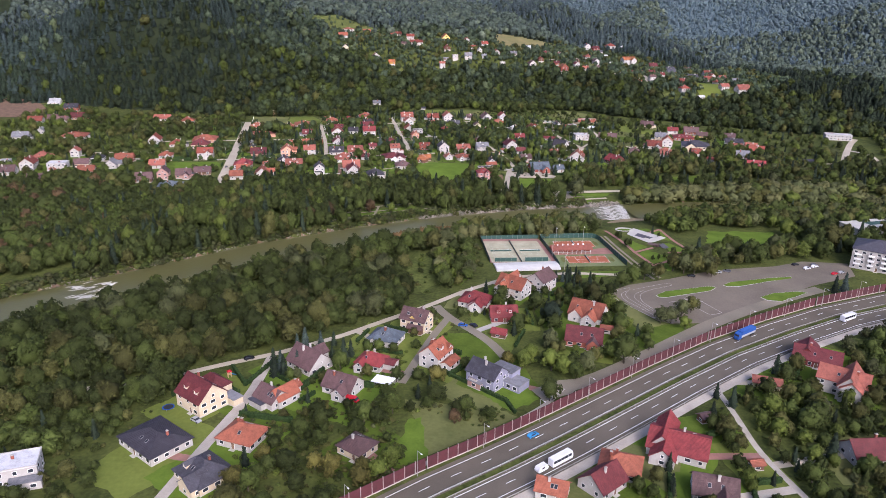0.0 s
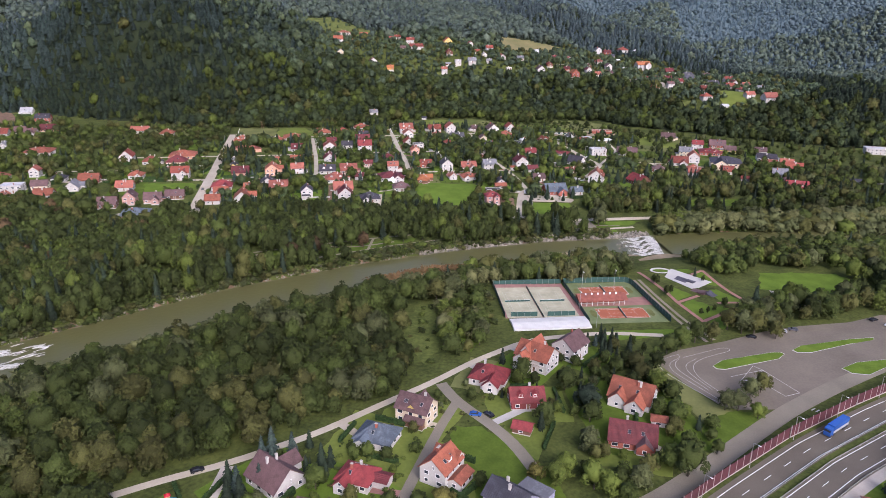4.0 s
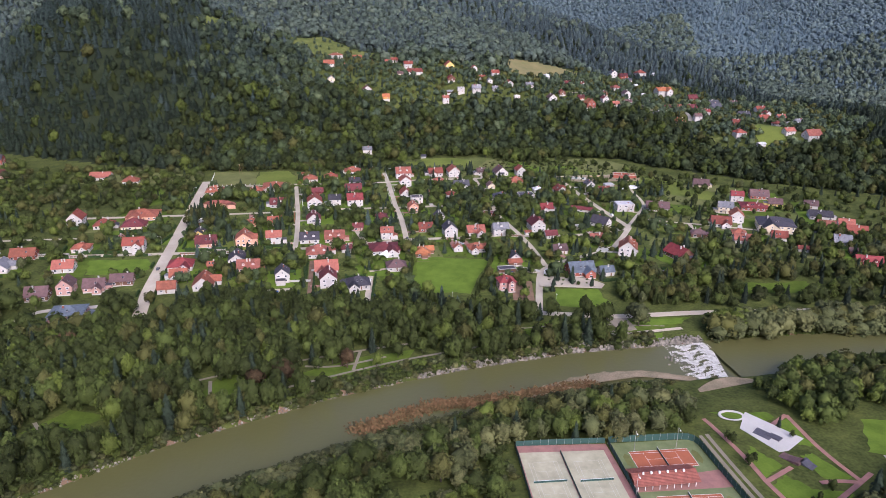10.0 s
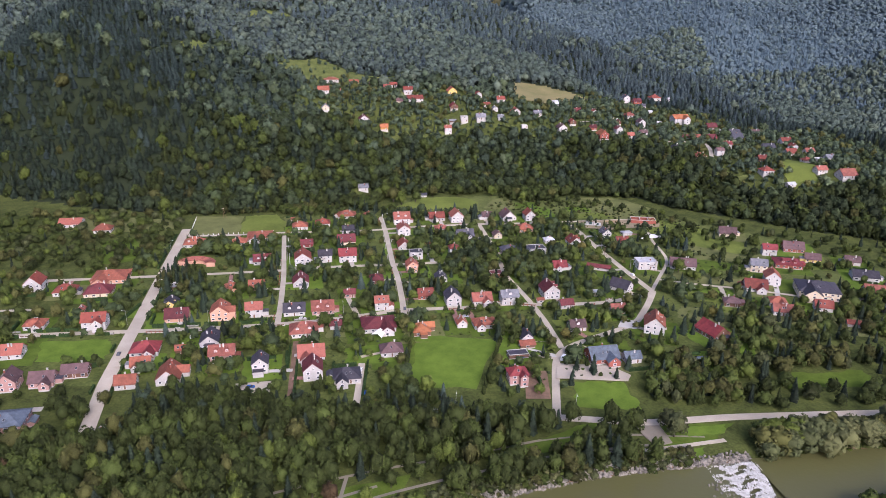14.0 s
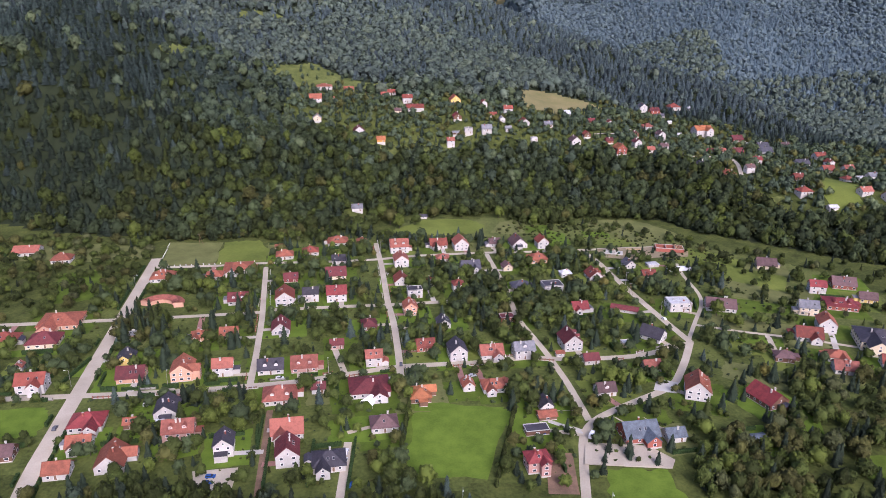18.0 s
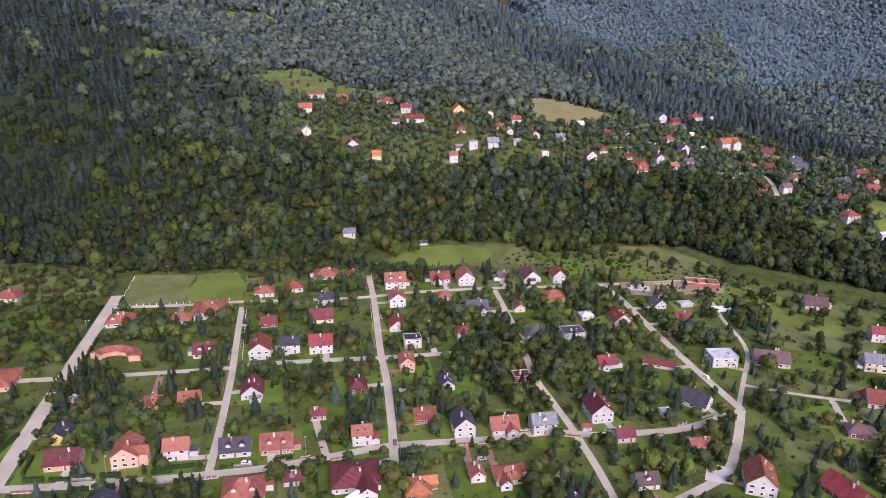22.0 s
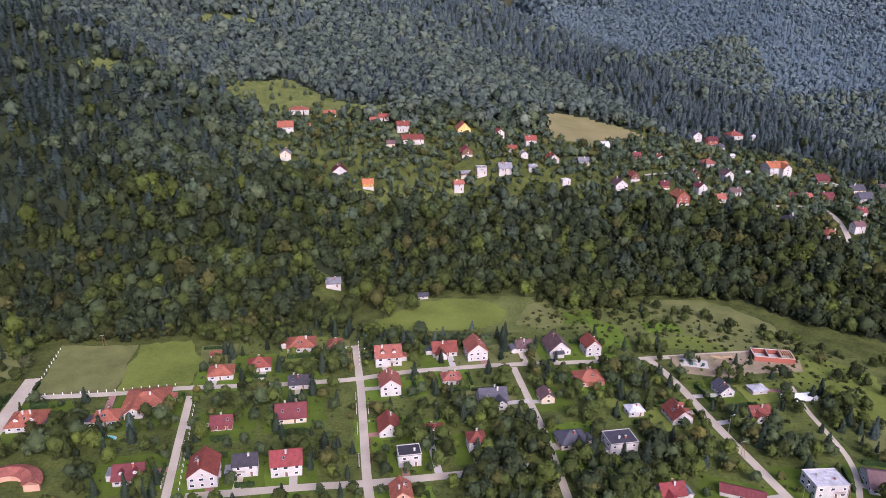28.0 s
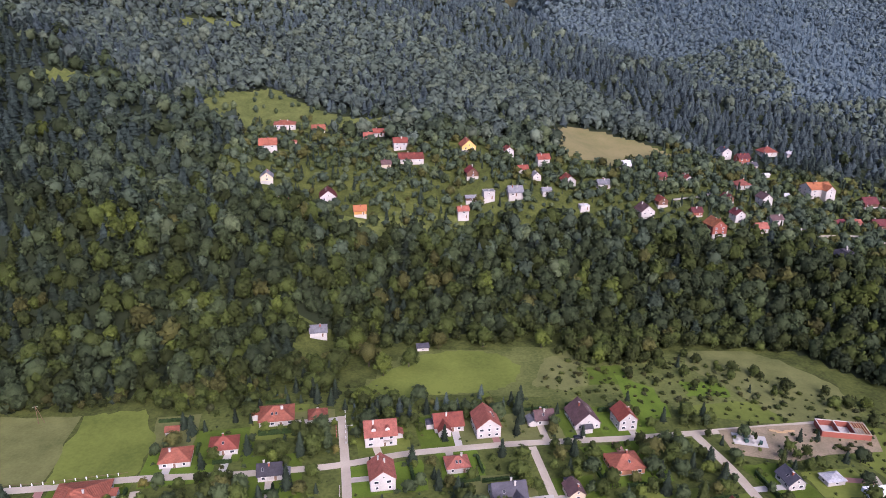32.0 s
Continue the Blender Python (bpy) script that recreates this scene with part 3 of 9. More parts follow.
street([(-93.2, 621.8), (-89.6, 597.5), (-84.6, 562.1), (-83.5, 556)], 3.0, "brown dirt lane between hedges", "soil", lift=0.06)
street([(-52.0, 602), (-50.9, 580.1), (-50.4, 560)], 3.6, "pale paved drive beside a white house", "street", lift=0.06)
patch("yard", [(-116, 576), (-97, 579), (-96, 563), (-110, 561)], 0.07, "street", "pale paved yard before a tall white house", "yard")
patch("field", [(-640, 975), (-575, 968), (-535, 946), (-485, 880), (-505, 842), (-560, 838), (-650, 900)], 0.05, "soil", "bare brown ploughed field below the wood", "field")
for poly, mat, words in (([(119, 928), (124, 946), (160, 948), (176, 936), (193, 908), (188, 872), (152, 876), (134, 905)], "lawn_dry", "pale ridged field below the wood"),
                         ([(195, 842), (243, 811), (231, 781), (189, 808)], "meadow", "pale yellow-green hay meadow with hedge lines"),
                         ([(76, 918), (94, 904), (95, 876), (76, 874)], "lawn_bright", "green garden lawn below the wood"),
                         ([(110, 912), (132, 912), (132, 897), (110, 896)], "lawn_bright", "square bright lawn below the wood"),
                         ([(160, 706), (198, 694), (196, 684), (156, 690)], "meadow", "uneven orchard grass beside a lane")):
    patch("field", poly, 0.055, mat, words, "field")
street([(449, 772), (436, 755), (424, 737), (406, 708), (394, 688), (380, 664), (369, 644)], 6.0, "pale road climbing to a flat-roofed house")
street([(406, 712), (420, 695), (412, 668), (405, 646), (420, 610)], 5.0, "pale bend of a village road", lift=0.08)
street([(-328, 651), (-300, 656), (-262, 660)], 3.0, "pale garden lane beside a hedge")
street([(-243, 522), (-241, 543), (-226, 548), (-205, 552)], 4.0, "pale yard lane among pines", "gravel")

# ---- houses ----
HOUSES = []
HARD = []          # built-up or mown outlines that stay free of trees
SHARED = {}


def shared(key, make):
    if key not in SHARED:
        SHARED[key] = make()
    return SHARED[key]


def window_frame(w, h):
    def make():
        t = 0.1
        out, inn = [(-w / 2, 0), (w / 2, 0), (w / 2, h), (-w / 2, h)], [(-w / 2 + t, t), (w / 2 - t, t), (w / 2 - t, h - t), (-w / 2 + t, h - t)]
        v = [(x, y, z) for y in (-0.08, 0.05) for ring in (out, inn) for x, z in ring]
        f = []
        for i in range(4):
            j = (i + 1) % 4
            f += [(i, j, 4 + j, 4 + i), (8 + j, 8 + i, 12 + i, 12 + j), (i, 8 + i, 8 + j, j), (4 + i, 4 + j, 12 + j, 12 + i)]
        return Build().add(v, f, "white_paint").mesh("window")
    return shared(("window", w, h), make)


def window_pane(w, h):
    return shared(("pane", w, h), lambda: Build().box(-w / 2 + 0.06, w / 2 - 0.06, -0.035, 0.03, 0.06, h - 0.06, "glass_dark").mesh("pane"))


def glazed_window(w, h):
    """Frame and pane in one mesh, for houses far off."""
    def make():
        v, f = box_data(-w / 2, w / 2, -0.08, 0.05, 0, h)
        n = len(v)
        t = 0.12
        v += [(-w / 2 + t, -0.08, t), (w / 2 - t, -0.08, t), (w / 2 - t, -0.08, h - t), (-w / 2 + t, -0.08, h - t)]
        f = [q for q in f if q != (0, 1, 5, 4)] + [(0, 1, n + 1, n), (1, 5, n + 2, n + 1), (5, 4, n + 3, n + 2), (4, 0, n, n + 3)]
        b = Build().add(v, f, "white_paint")
        b.f.append((n, n + 1, n + 2, n + 3))
        b.mi.append(b.slot("glass_dark"))
        return b.mesh("window")
    return shared(("glazed", w, h), make)


def add_window(parent, x, y, z, turn, w=1.2, h=1.35, pane=True):
    if not pane:
        return part("window", glazed_window(w, h), parent, m=pose(x, y, z, 0, 0, turn))
    win = part("window", window_frame(w, h), parent, m=pose(x, y, z, 0, 0, turn))
    part("pane", window_pane(w, h), win)
    return win


def roof_mesh(w, d, rise, kind, mat, over=0.55, thick=0.22):
    """A roof with thickness over a w x d plan, its eaves at z 0; the ridge runs along x."""
    a, b = w / 2 + over, d / 2 + over
    drop = -over * rise / (d / 2)
    if kind == "H":
        r = max(0.3, w / 2 - d / 2)
    elif kind == "P":
        r = 0.05
    else:
        r = a
    top = rise
    v = [(-a, -b, drop), (a, -b, drop), (a, b, drop), (-a, b, drop), (-r, 0, top), (r, 0, top)]
    f = [(0, 1, 5, 4), (2, 3, 4, 5)]
    if kind in "HP":
        f += [(1, 2, 5), (3, 0, 4)]
    n = len(v)
    v += [(x, y, z - thick) for x, y, z in v]
    f += [tuple(i + n for i in q[::-1]) for q in f]
    rim = [(0, 1), (1, 2), (2, 3), (3, 0)] if kind in "HP" else [(0, 1), (2, 3), (1, 5), (5, 2), (3, 4), (4, 0)]
    f += [(p, p + n, q + n, q) for p, q in rim]
    bld = Build().add(v, f, mat)
    # ridge tiles
    if r > 0.3:
        bld.box(-r, r, -0.14, 0.14, top - 0.06, top + 0.09, mat)
    return bld.mesh("roof")


def wall_mesh(w, d, h, rise, kind, mat, deep):
    x, y = w / 2, d / 2
    v, f = box_data(-x, x, -y, y, -deep, h)
    if kind == "G":
        v += [(-x, 0, h + rise - 0.12), (x, 0, h + rise - 0.12)]
        f = [q for q in f if q != (4, 5, 7, 6)] + [(4, 8, 6), (5, 7, 9), (4, 5, 9, 8), (6, 8, 9, 7)]
    return Build().add(v, f, mat).box(-x - 0.05, x + 0.05, -y - 0.05, y + 0.05, -deep, 0.35, "concrete").mesh("wall")


def house(x, y, turn, w, d, kind, floors, roof, wall, extra, zone):
    rng = random.Random(int(x * 7 + y * 13))
    z = float(height(x, y))
    HOUSES.append((x, y, w, d, turn, zone))
    h = {0: 2.3, 1: 3.1, 2: 5.7, 4: 11.5}[floors]
    steep = {"G": 0.80, "H": 0.58, "P": 0.62, "F": 0.0}[kind] * rng.uniform(0.9, 1.12)
    if floors == 0 or w > 17:
        steep *= 0.6
    if floors == 4:
        steep = 0.35
    rise = d / 2 * steep
    word = {"G": "gabled", "H": "hipped", "P": "pyramid", "F": "flat"}[kind]
    name = "house" if floors else "shed"
    if floors == 4:
        name = "apartment_block"
    size = {0: "small", 1: "one-storey", 2: "two-storey", 4: "four-storey"}[floors]
    where = {"foreground": "near the motorway", "village": "in a garden", "hill": "on the hillside"}[zone]
    thing = tagged(new(name), f"{size} {WALLS[wall][1]} {name.split('_')[0]}, {ROOFS[roof][1]} {word} roof, {where}", "house" if floors else "shed", f"{zone} houses")
    thing.matrix_basis = pose(x, y, z, 0, 0, turn)
    pane = zone == "foreground"
    wm, rm = "wall_" + wall, "roof_" + roof
    deep = 4.0 if zone == "hill" else 1.0
    part("wall", wall_mesh(w, d, h, rise, kind, wm, deep), thing)
    if kind == "F":
        b = Build().box(-w / 2 - 0.15, w / 2 + 0.15, -d / 2 - 0.15, d / 2 + 0.15, h, h + 0.22, rm)
        for s in (-1, 1):
            b.box(-w / 2 - 0.15, w / 2 + 0.15, s * (d / 2) - 0.13, s * (d / 2) + 0.13, h + 0.22, h + 0.5, "concrete_pale")
            b.box(s * (w / 2) - 0.13, s * (w / 2) + 0.13, -d / 2 + 0.13, d / 2 - 0.13, h + 0.22, h + 0.5, "concrete_pale")
        part("roof", b.mesh("roof"), thing)
    else:
        part("roof", roof_mesh(w, d, rise, kind, rm), thing, m=pose(0, 0, h + 0.24))
    # chimneys
    if floors:
        for k in range(rng.choice((1, 1, 2))):
            cx, cy = rng.uniform(-0.25, 0.25) * w, rng.choice((-1, 1)) * d * 0.12
            top = h + rise + 0.9 if kind != "F" else h + 1.4
            ch = part("chimney", Build().box(-0.38, 0.38, -0.3, 0.3, h - 0.2 if kind == "F" else h + rise * 0.4, top, rng.choice(("wall_R", "wall_W", "concrete"))).box(-0.48, 0.48, -0.4, 0.4, top, top + 0.12, "concrete").mesh("chimney"), thing, m=pose(cx, cy, 0))
            if zone == "foreground":
                part("cap", shared("cap", lambda: Build().box(-0.2, 0.2, -0.15, 0.15, 0.12, 0.4, "metal_grey").mesh("cap")), ch, m=pose(0, 0, top))
    # windows on all sides, fewer far up the hill
    rows = max(1, floors)
    sides = [(0, -1, w, d / 2), (180, 1, w, d / 2), (90, 1, d, w / 2), (270, -1, d, w / 2)]
    for turn_w, _, length, off in sides:
        away = math.cos(radians(turn + turn_w)) < -0.4
        count = max(1, int(length / (3.6 if zone != "hill" else 5.0)))
        if floors == 0:
            count = 1
        if away and zone != "foreground":
            continue
        for r in range(rows):
            for k in range(count):
                if (floors == 0 and turn_w in (173.3, 260.6)) or (away and r):
                    continue
                u = (k + 0.5) / count * length - length / 2 + rng.uniform(-0.3, 0.3)
                if turn_w == 0 and r == 0 and k == count // 2 and floors:
                    continue
                a = radians(turn_w)
                px, py = u * math.cos(a) + off * math.sin(a), u * math.sin(a) - off * math.cos(a)
                add_window(thing, px, py, 0.95 + r * 2.75 if floors else 0.8, turn_w, rng.choice((1.3, 1.6, 2.0)) if zone != "hill" else 1.4, 1.35 if floors else 0.9, pane)
    if kind == "G" and floors:
        for turn_w in (86.6, 260.6):
            a = radians(turn_w)
            add_window(thing, (w / 2) * math.sin(a), 0, h + 0.3, turn_w, 1.4, 1.2, pane)
    # door and step
    if floors:
        door = part("door", shared("door", lambda: Build().box(-0.55, 0.55, -0.09, 0.04, 0.15, 2.2, "wood").box(-0.65, -0.55, -0.11, 0.04, 0.15, 2.3, "white_paint").box(0.55, 0.65, -0.11, 0.04, 0.15, 2.3, "white_paint").mesh("door")), thing,
                    m=pose(((int(w / 3.4) // 2) + 0.5) / max(1, int(w / 3.4)) * w - w / 2, -d / 2, 0))
        if zone == "foreground":
            part("step", shared("step", lambda: Build().box(-1.1, 1.1, -1.3, -0.05, -0.4, 0.12, "concrete").mesh("step")), door)
    slope = math.atan2(rise, d / 2) if rise else 0
    if kind in "GH" and floors and zone != "hill":
        # roof windows
        for k in range(rng.choice((0, 1, 2, 2)) if zone != "foreground" else rng.choice((0, 2, 2, 3))):
            u, s = rng.uniform(-0.3, 0.3) * w * (0.5 if kind == "H" else 1), rng.choice((-1, -1, 1))
            m = pose(u, s * d * 0.27, h + 0.26 + rise * (1 - 0.54), math.degrees(slope) * -s, 0, 0)
            part("skylight", shared("skylight", lambda: Build().box(-0.45, 0.45, -0.65, 0.65, 0.0, 0.1, "glass_dark").box(-0.52, -0.45, -0.72, 0.72, 0, 0.14, "metal_grey").box(0.45, 0.52, -0.72, 0.72, 0, 0.14, "metal_grey")
                                      .box(-0.45, 0.45, -0.72, -0.65, 0, 0.14, "metal_grey").box(-0.45, 0.45, 0.65, 0.72, 0, 0.14, "metal_grey").mesh("skylight")), thing, m=m)
    if "w" in extra and kind != "F":
        # a wing with a gable of its own towards the front
        ww, dd = w * 0.42, d * 0.34
        u = rng.choice((-1, 1)) * w * 0.2
        wr = min(ww / 2 * 0.85, rise * 0.9)
        front = part("wing", wall_mesh(d / 2 + dd, ww, h, wr, "G", wm, deep), thing, m=pose(u, -(d / 2 + dd) / 2, 0, 0, 0, 90))
        part("roof", roof_mesh(d / 2 + dd, ww, wr, "G", rm, 0.45), front, m=pose(0, 0, h + 0.22))
        for r in range(rows):
            add_window(thing, u, -d / 2 - dd, 0.9 + r * 2.75, 0, 1.7, 1.4, pane)
        add_window(thing, u, -d / 2 - dd, h + 0.2, 0, 1.1, 1.1, pane)
    if "d" in extra and kind in "GH":
        dw, dh = 2.0, 1.5
        for u in ((-0.22 * w, 0.22 * w) if w > 12 else (0.0,)):
            yb = -d * 0.36
            zb = h + rise * 0.28
            dm = part("dormer", wall_mesh(d * 0.3, dw, dh, 0.7, "G", wm, 0.6), thing, m=pose(u, yb + d * 0.15, zb, 0, 0, 90))
            part("roof", roof_mesh(d * 0.34, dw, 0.7, "G", rm, 0.25, 0.14), dm, m=pose(0, 0, dh + 0.1))
            part("window", window_frame(1.2, 1.1), dm, m=pose(-d * 0.15, 0, 0.35, 0, 0, -90))
    if floors == 2 and rng.random() < 0.5 and zone != "hill":
        b = Build().box(-1.9, 1.9, -1.3, 0, 0, 0.16, "concrete")
        for k in range(9):
            b.box(-1.85 + k * 0.4625 - 0.03, -1.85 + k * 0.4625 + 0.03, -1.28, -1.22, 0.16, 1.0, "wood")
        b.box(-1.9, 1.9, -1.3, -1.2, 1.0, 1.08, "wood")
        part("balcony", b.mesh("balcony"), thing, m=pose(rng.choice((-0.2, 0.2)) * w, -d / 2, 2.85))
    if floors == 4:
        for side in (-0.0, 87.3):
            a = radians(side)
            n = int((w if side == 0 else d) / 6)
            off = d / 2 if side == 0 else w / 2
            for k in range(n):
                for r in range(1, 4):
                    u = (k + 0.5) / n * (w if side == 0 else d) - (w if side == 0 else d) / 2
                    bal = shared("block_balcony", lambda: Build().box(-1.6, 1.6, -1.4, 0, 0, 0.18, "concrete_pale").box(-1.6, 1.6, -1.4, -1.32, 0.18, 1.1, "white_paint").box(-1.6, -1.52, -1.32, 0, 0.18, 1.1, "white_paint").box(1.52, 1.6, -1.32, 0, 0.18, 1.1, "white_paint").mesh("balcony"))
                    part("balcony", bal, thing, m=pose(u * math.cos(a) + off * math.sin(a), u * math.sin(a) - off * math.cos(a), r * 2.75, 0, 0, side))
    FORE[(round(x), round(y))] = thing
    # a lean-to, a garage or a porch at the side
    if zone == "village" and floors and w > 8 and rng.random() < 0.55:
        s, low = rng.choice((-1, 1)), rng.uniform(2.4, 2.9)
        wing(thing, s * (w / 2 + 1.7), rng.uniform(-0.2, 0.2) * d, 90, rng.uniform(4, 6), 3.4, low, rng.choice((0, 0.9)), rng.choice("FFG"), wall, rng.choice((roof, "g", "k")), False)
    return thing


FORE = {}


def wing(thing, u, v, turn, w, d, h, rise, kind, wall, roof, windows=True, deep=1.0):
    """A wing or annex with a roof of its own at u, v in the house's own axes."""
    if kind == "F":
        b = wall_mesh(w, d, h, 0, "H", "wall_" + wall, deep)
        ob = part("wing", b, thing, m=pose(u, v, 0, 0, 0, turn))
        part("roof", Build().box(-w / 2 - 0.2, w / 2 + 0.2, -d / 2 - 0.2, d / 2 + 0.2, h, h + 0.25, "roof_" + roof).mesh("roof"), ob)
    else:
        ob = part("wing", wall_mesh(w, d, h, max(rise, 0.6), kind, "wall_" + wall, deep), thing, m=pose(u, v, 0, 0, 0, turn))
        part("roof", roof_mesh(w, d, max(rise, 0.6), kind, "roof_" + roof, 0.4), ob, m=pose(0, 0, h + 0.2))
    if windows:
        for k in range(max(1, int(w / 4))):
            x = (k + 0.5) / max(1, int(w / 4)) * w - w / 2
            part("window", glazed_window(1.8, 1.3), ob, m=pose(x, -d / 2, 0.9))
            if h > 4.5:
                part("window", glazed_window(1.8, 1.3), ob, m=pose(x, -d / 2, 3.6))
        part("window", glazed_window(1.3, 1.3), ob, m=pose(w / 2, 0, 0.9, 0, 0, 90))
        part("window", glazed_window(1.3, 1.3), ob, m=pose(-w / 2, 0, 0.9, 0, 0, -90))
    return ob


# houses: near the motorway
house(-130.0, 182.4, 20, 12.3, 9.6, "F", 2, "l", "W", "", "foreground")
house(-94.4, 199.6, -38, 19.4, 15.0, "H", 1, "K", "W", "", "foreground")
house(-86.9, 224.4, -38, 14.2, 11.8, "G", 2, "B", "C", "d", "foreground")
house(-66.4, 202.9, -20, 12.9, 11.0, "H", 1, "O", "W", "", "foreground")
house(-72.9, 183.1, -40, 14.5, 12.3, "H", 1, "k", "C", "d", "foreground")
house(-62.1, 226.8, -38, 10.2, 8.5, "G", 1, "b", "W", "", "foreground")
house(-55.6, 233.7, 55, 4.5, 3.5, "G", 1, "O", "W", "", "foreground")
house(-53.2, 253.9, 140, 14.2, 11.8, "G", 1, "b", "W", "w", "foreground")
house(-37.2, 235.9, -25, 12.4, 9.7, "G", 1, "b", "W", "w", "foreground")
house(-28.1, 255.0, -20, 10.8, 9.2, "H", 1, "M", "W", "w", "foreground")
house(-24.0, 276.6, -20, 12.7, 10.8, "H", 1, "s", "W", "", "foreground")
house(-11.4, 290.4, -25, 12.0, 9.4, "G", 2, "b", "C", "", "foreground")
house(-2.5, 257.9, 60, 10.8, 9.0, "G", 2, "O", "W", "d", "foreground")
house(16.2, 317.6, -20, 13.7, 11.7, "H", 1, "M", "W", "w", "foreground")
house(35.9, 330.2, -35, 14.2, 11.0, "G", 2, "O", "W", "w", "foreground")
house(51.0, 339.6, 50, 12.3, 10.3, "G", 2, "b", "W", "", "foreground")
house(28.5, 301.5, 5, 12.2, 9.5, "G", 1, "M", "B", "d", "foreground")
house(68.8, 304.5, -30, 15.2, 11.9, "G", 1, "O", "W", "w", "foreground")
house(62.2, 278.3, -15, 15.2, 11.9, "G", 1, "B", "R", "", "foreground")
house(74.2, 288.6, -15, 5.1, 4.0, "G", 0, "O", "W", "", "foreground")
house(17.8, 242.3, -40, 13.0, 9.6, "G", 2, "k", "U", "", "foreground")
house(-27.2, 197.5, -35, 9.6, 9.0, "H", 1, "b", "C", "", "foreground")
house(79.6, 201.1, -25, 18.7, 14.6, "G", 1, "M", "W", "w", "foreground")
house(57.4, 189.4, -20, 12.6, 10.7, "H", 1, "O", "W", "", "foreground")
house(50.0, 181.3, 40, 11.6, 9.7, "G", 1, "B", "W", "", "foreground")
house(34.1, 177.3, -20, 9.1, 7.1, "G", 1, "O", "W", "", "foreground")
house(83.1, 178.1, -15, 12.6, 9.8, "G", 1, "b", "W", "w", "foreground")
house(127.0, 243.4, -20, 10.1, 6.0, "G", 0, "P", "C", "", "foreground")
house(156.6, 263.8, -30, 17.7, 13.8, "G", 1, "B", "B", "", "foreground")
house(155.7, 241.8, -35, 17.2, 13.4, "G", 2, "P", "W", "w", "foreground")
house(140.3, 197.7, 5, 13.1, 10.2, "G", 1, "B", "W", "", "foreground")
house(101.4, 191.4, 10, 4.0, 3.1, "G", 0, "O", "N", "", "foreground")
house(247.1, 377.3, -35, 26.0, 22.1, "H", 4, "k", "W", "", "foreground")
house(94.2, 218.2, 20, 4.2, 3.3, "G", 0, "b", "N", "", "foreground")
house(25.6, 283.2, -20, 6.3, 4.9, "G", 0, "M", "N", "", "foreground")

# houses: the village in the valley
house(-331.0, 834.5, 11, 18.1, 14.1, "G", 1, "P", "W", "", "village")
house(-296.4, 819.3, 11, 13.6, 11.6, "H", 1, "O", "W", "", "village")
house(-242.2, 713.3, 11, 23.1, 19.6, "H", 1, "O", "S", "w", "village")
house(-238.5, 687.0, 11, 16.7, 14.2, "H", 1, "B", "C", "", "village")
house(-261.1, 687.0, 11, 13.6, 11.6, "H", 1, "R", "W", "", "village")
house(-285.3, 693.8, 101, 13.2, 11.0, "G", 2, "R", "W", "", "village")
house(-253.0, 635.2, 11, 11.5, 9.7, "H", 1, "O", "W", "w", "village")
house(-235.5, 655.9, 101, 5.0, 4.2, "G", 1, "P", "W", "", "village")
house(-217.4, 636.7, 11, 13.5, 10.5, "G", 2, "R", "W", "w", "village")
house(-247.7, 600.8, 11, 12.5, 9.8, "G", 1, "P", "W", "", "village")
house(-231.2, 570.4, 101, 10.7, 8.9, "G", 2, "b", "P", "", "village")
house(-216.0, 574.5, 11, 12.0, 10.0, "G", 1, "b", "P", "w", "village")
house(-203.0, 583.0, 11, 13.0, 8.5, "G", 1, "b", "N", "", "village")
house(-213.0, 535.8, 11, 17.7, 15.0, "H", 2, "s", "P", "w", "village")
house(-172.0, 573.1, 11, 10.4, 8.1, "G", 1, "O", "W", "", "village")
house(-152.1, 580.6, 101, 14.2, 11.9, "G", 1, "O", "W", "w", "village")
house(-208.1, 786.8, 11, 15.5, 13.2, "H", 1, "O", "W", "d", "village")
house(-172.8, 790.9, 11, 11.4, 9.7, "H", 1, "O", "W", "", "village")
house(-160.3, 807.3, 11, 20.0, 17.0, "H", 1, "O", "W", "w", "village")
house(-144.1, 749.1, 11, 12.5, 9.8, "G", 1, "B", "W", "d", "village")
house(-151.8, 695.8, 11, 10.2, 8.7, "H", 1, "O", "S", "w", "village")
house(-135.6, 699.0, 11, 10.1, 7.9, "G", 1, "O", "S", "", "village")
house(-190.8, 695.4, 11, 4.4, 3.4, "G", 1, "g", "N", "", "village")
house(-183.0, 666.9, 101, 10.8, 9.0, "G", 1, "K", "Y", "d", "village")
house(-172.2, 649.1, 11, 13.7, 10.7, "G", 1, "B", "S", "", "village")
house(-146.5, 652.9, 101, 13.2, 11.0, "G", 2, "O", "S", "w", "village")
house(-126.2, 656.1, 11, 10.3, 8.1, "G", 2, "P", "W", "", "village")
house(-101.8, 660.3, 11, 13.2, 10.3, "G", 1, "K", "W", "d", "village")
house(-84.3, 663.4, 11, 13.8, 10.8, "G", 1, "P", "P", "d", "village")
house(-113.8, 750.4, 101, 14.2, 11.8, "G", 2, "R", "W", "", "village")
house(-97.7, 755.1, 11, 10.0, 7.8, "G", 2, "K", "W", "", "village")
house(-117.9, 788.2, 11, 9.5, 7.4, "G", 1, "B", "B", "", "village")
house(-132.5, 835.1, 11, 12.7, 10.8, "H", 1, "O", "W", "", "village")
house(-114.4, 844.4, 11, 12.1, 10.3, "H", 1, "R", "W", "", "village")
house(-107.2, 708.7, 101, 12.6, 10.5, "G", 1, "B", "W", "", "village")
house(-90.5, 632.2, 11, 16.3, 13.8, "H", 1, "P", "W", "d", "village")
house(-80.7, 603.4, 11, 14.4, 11.2, "G", 1, "P", "W", "w", "village")
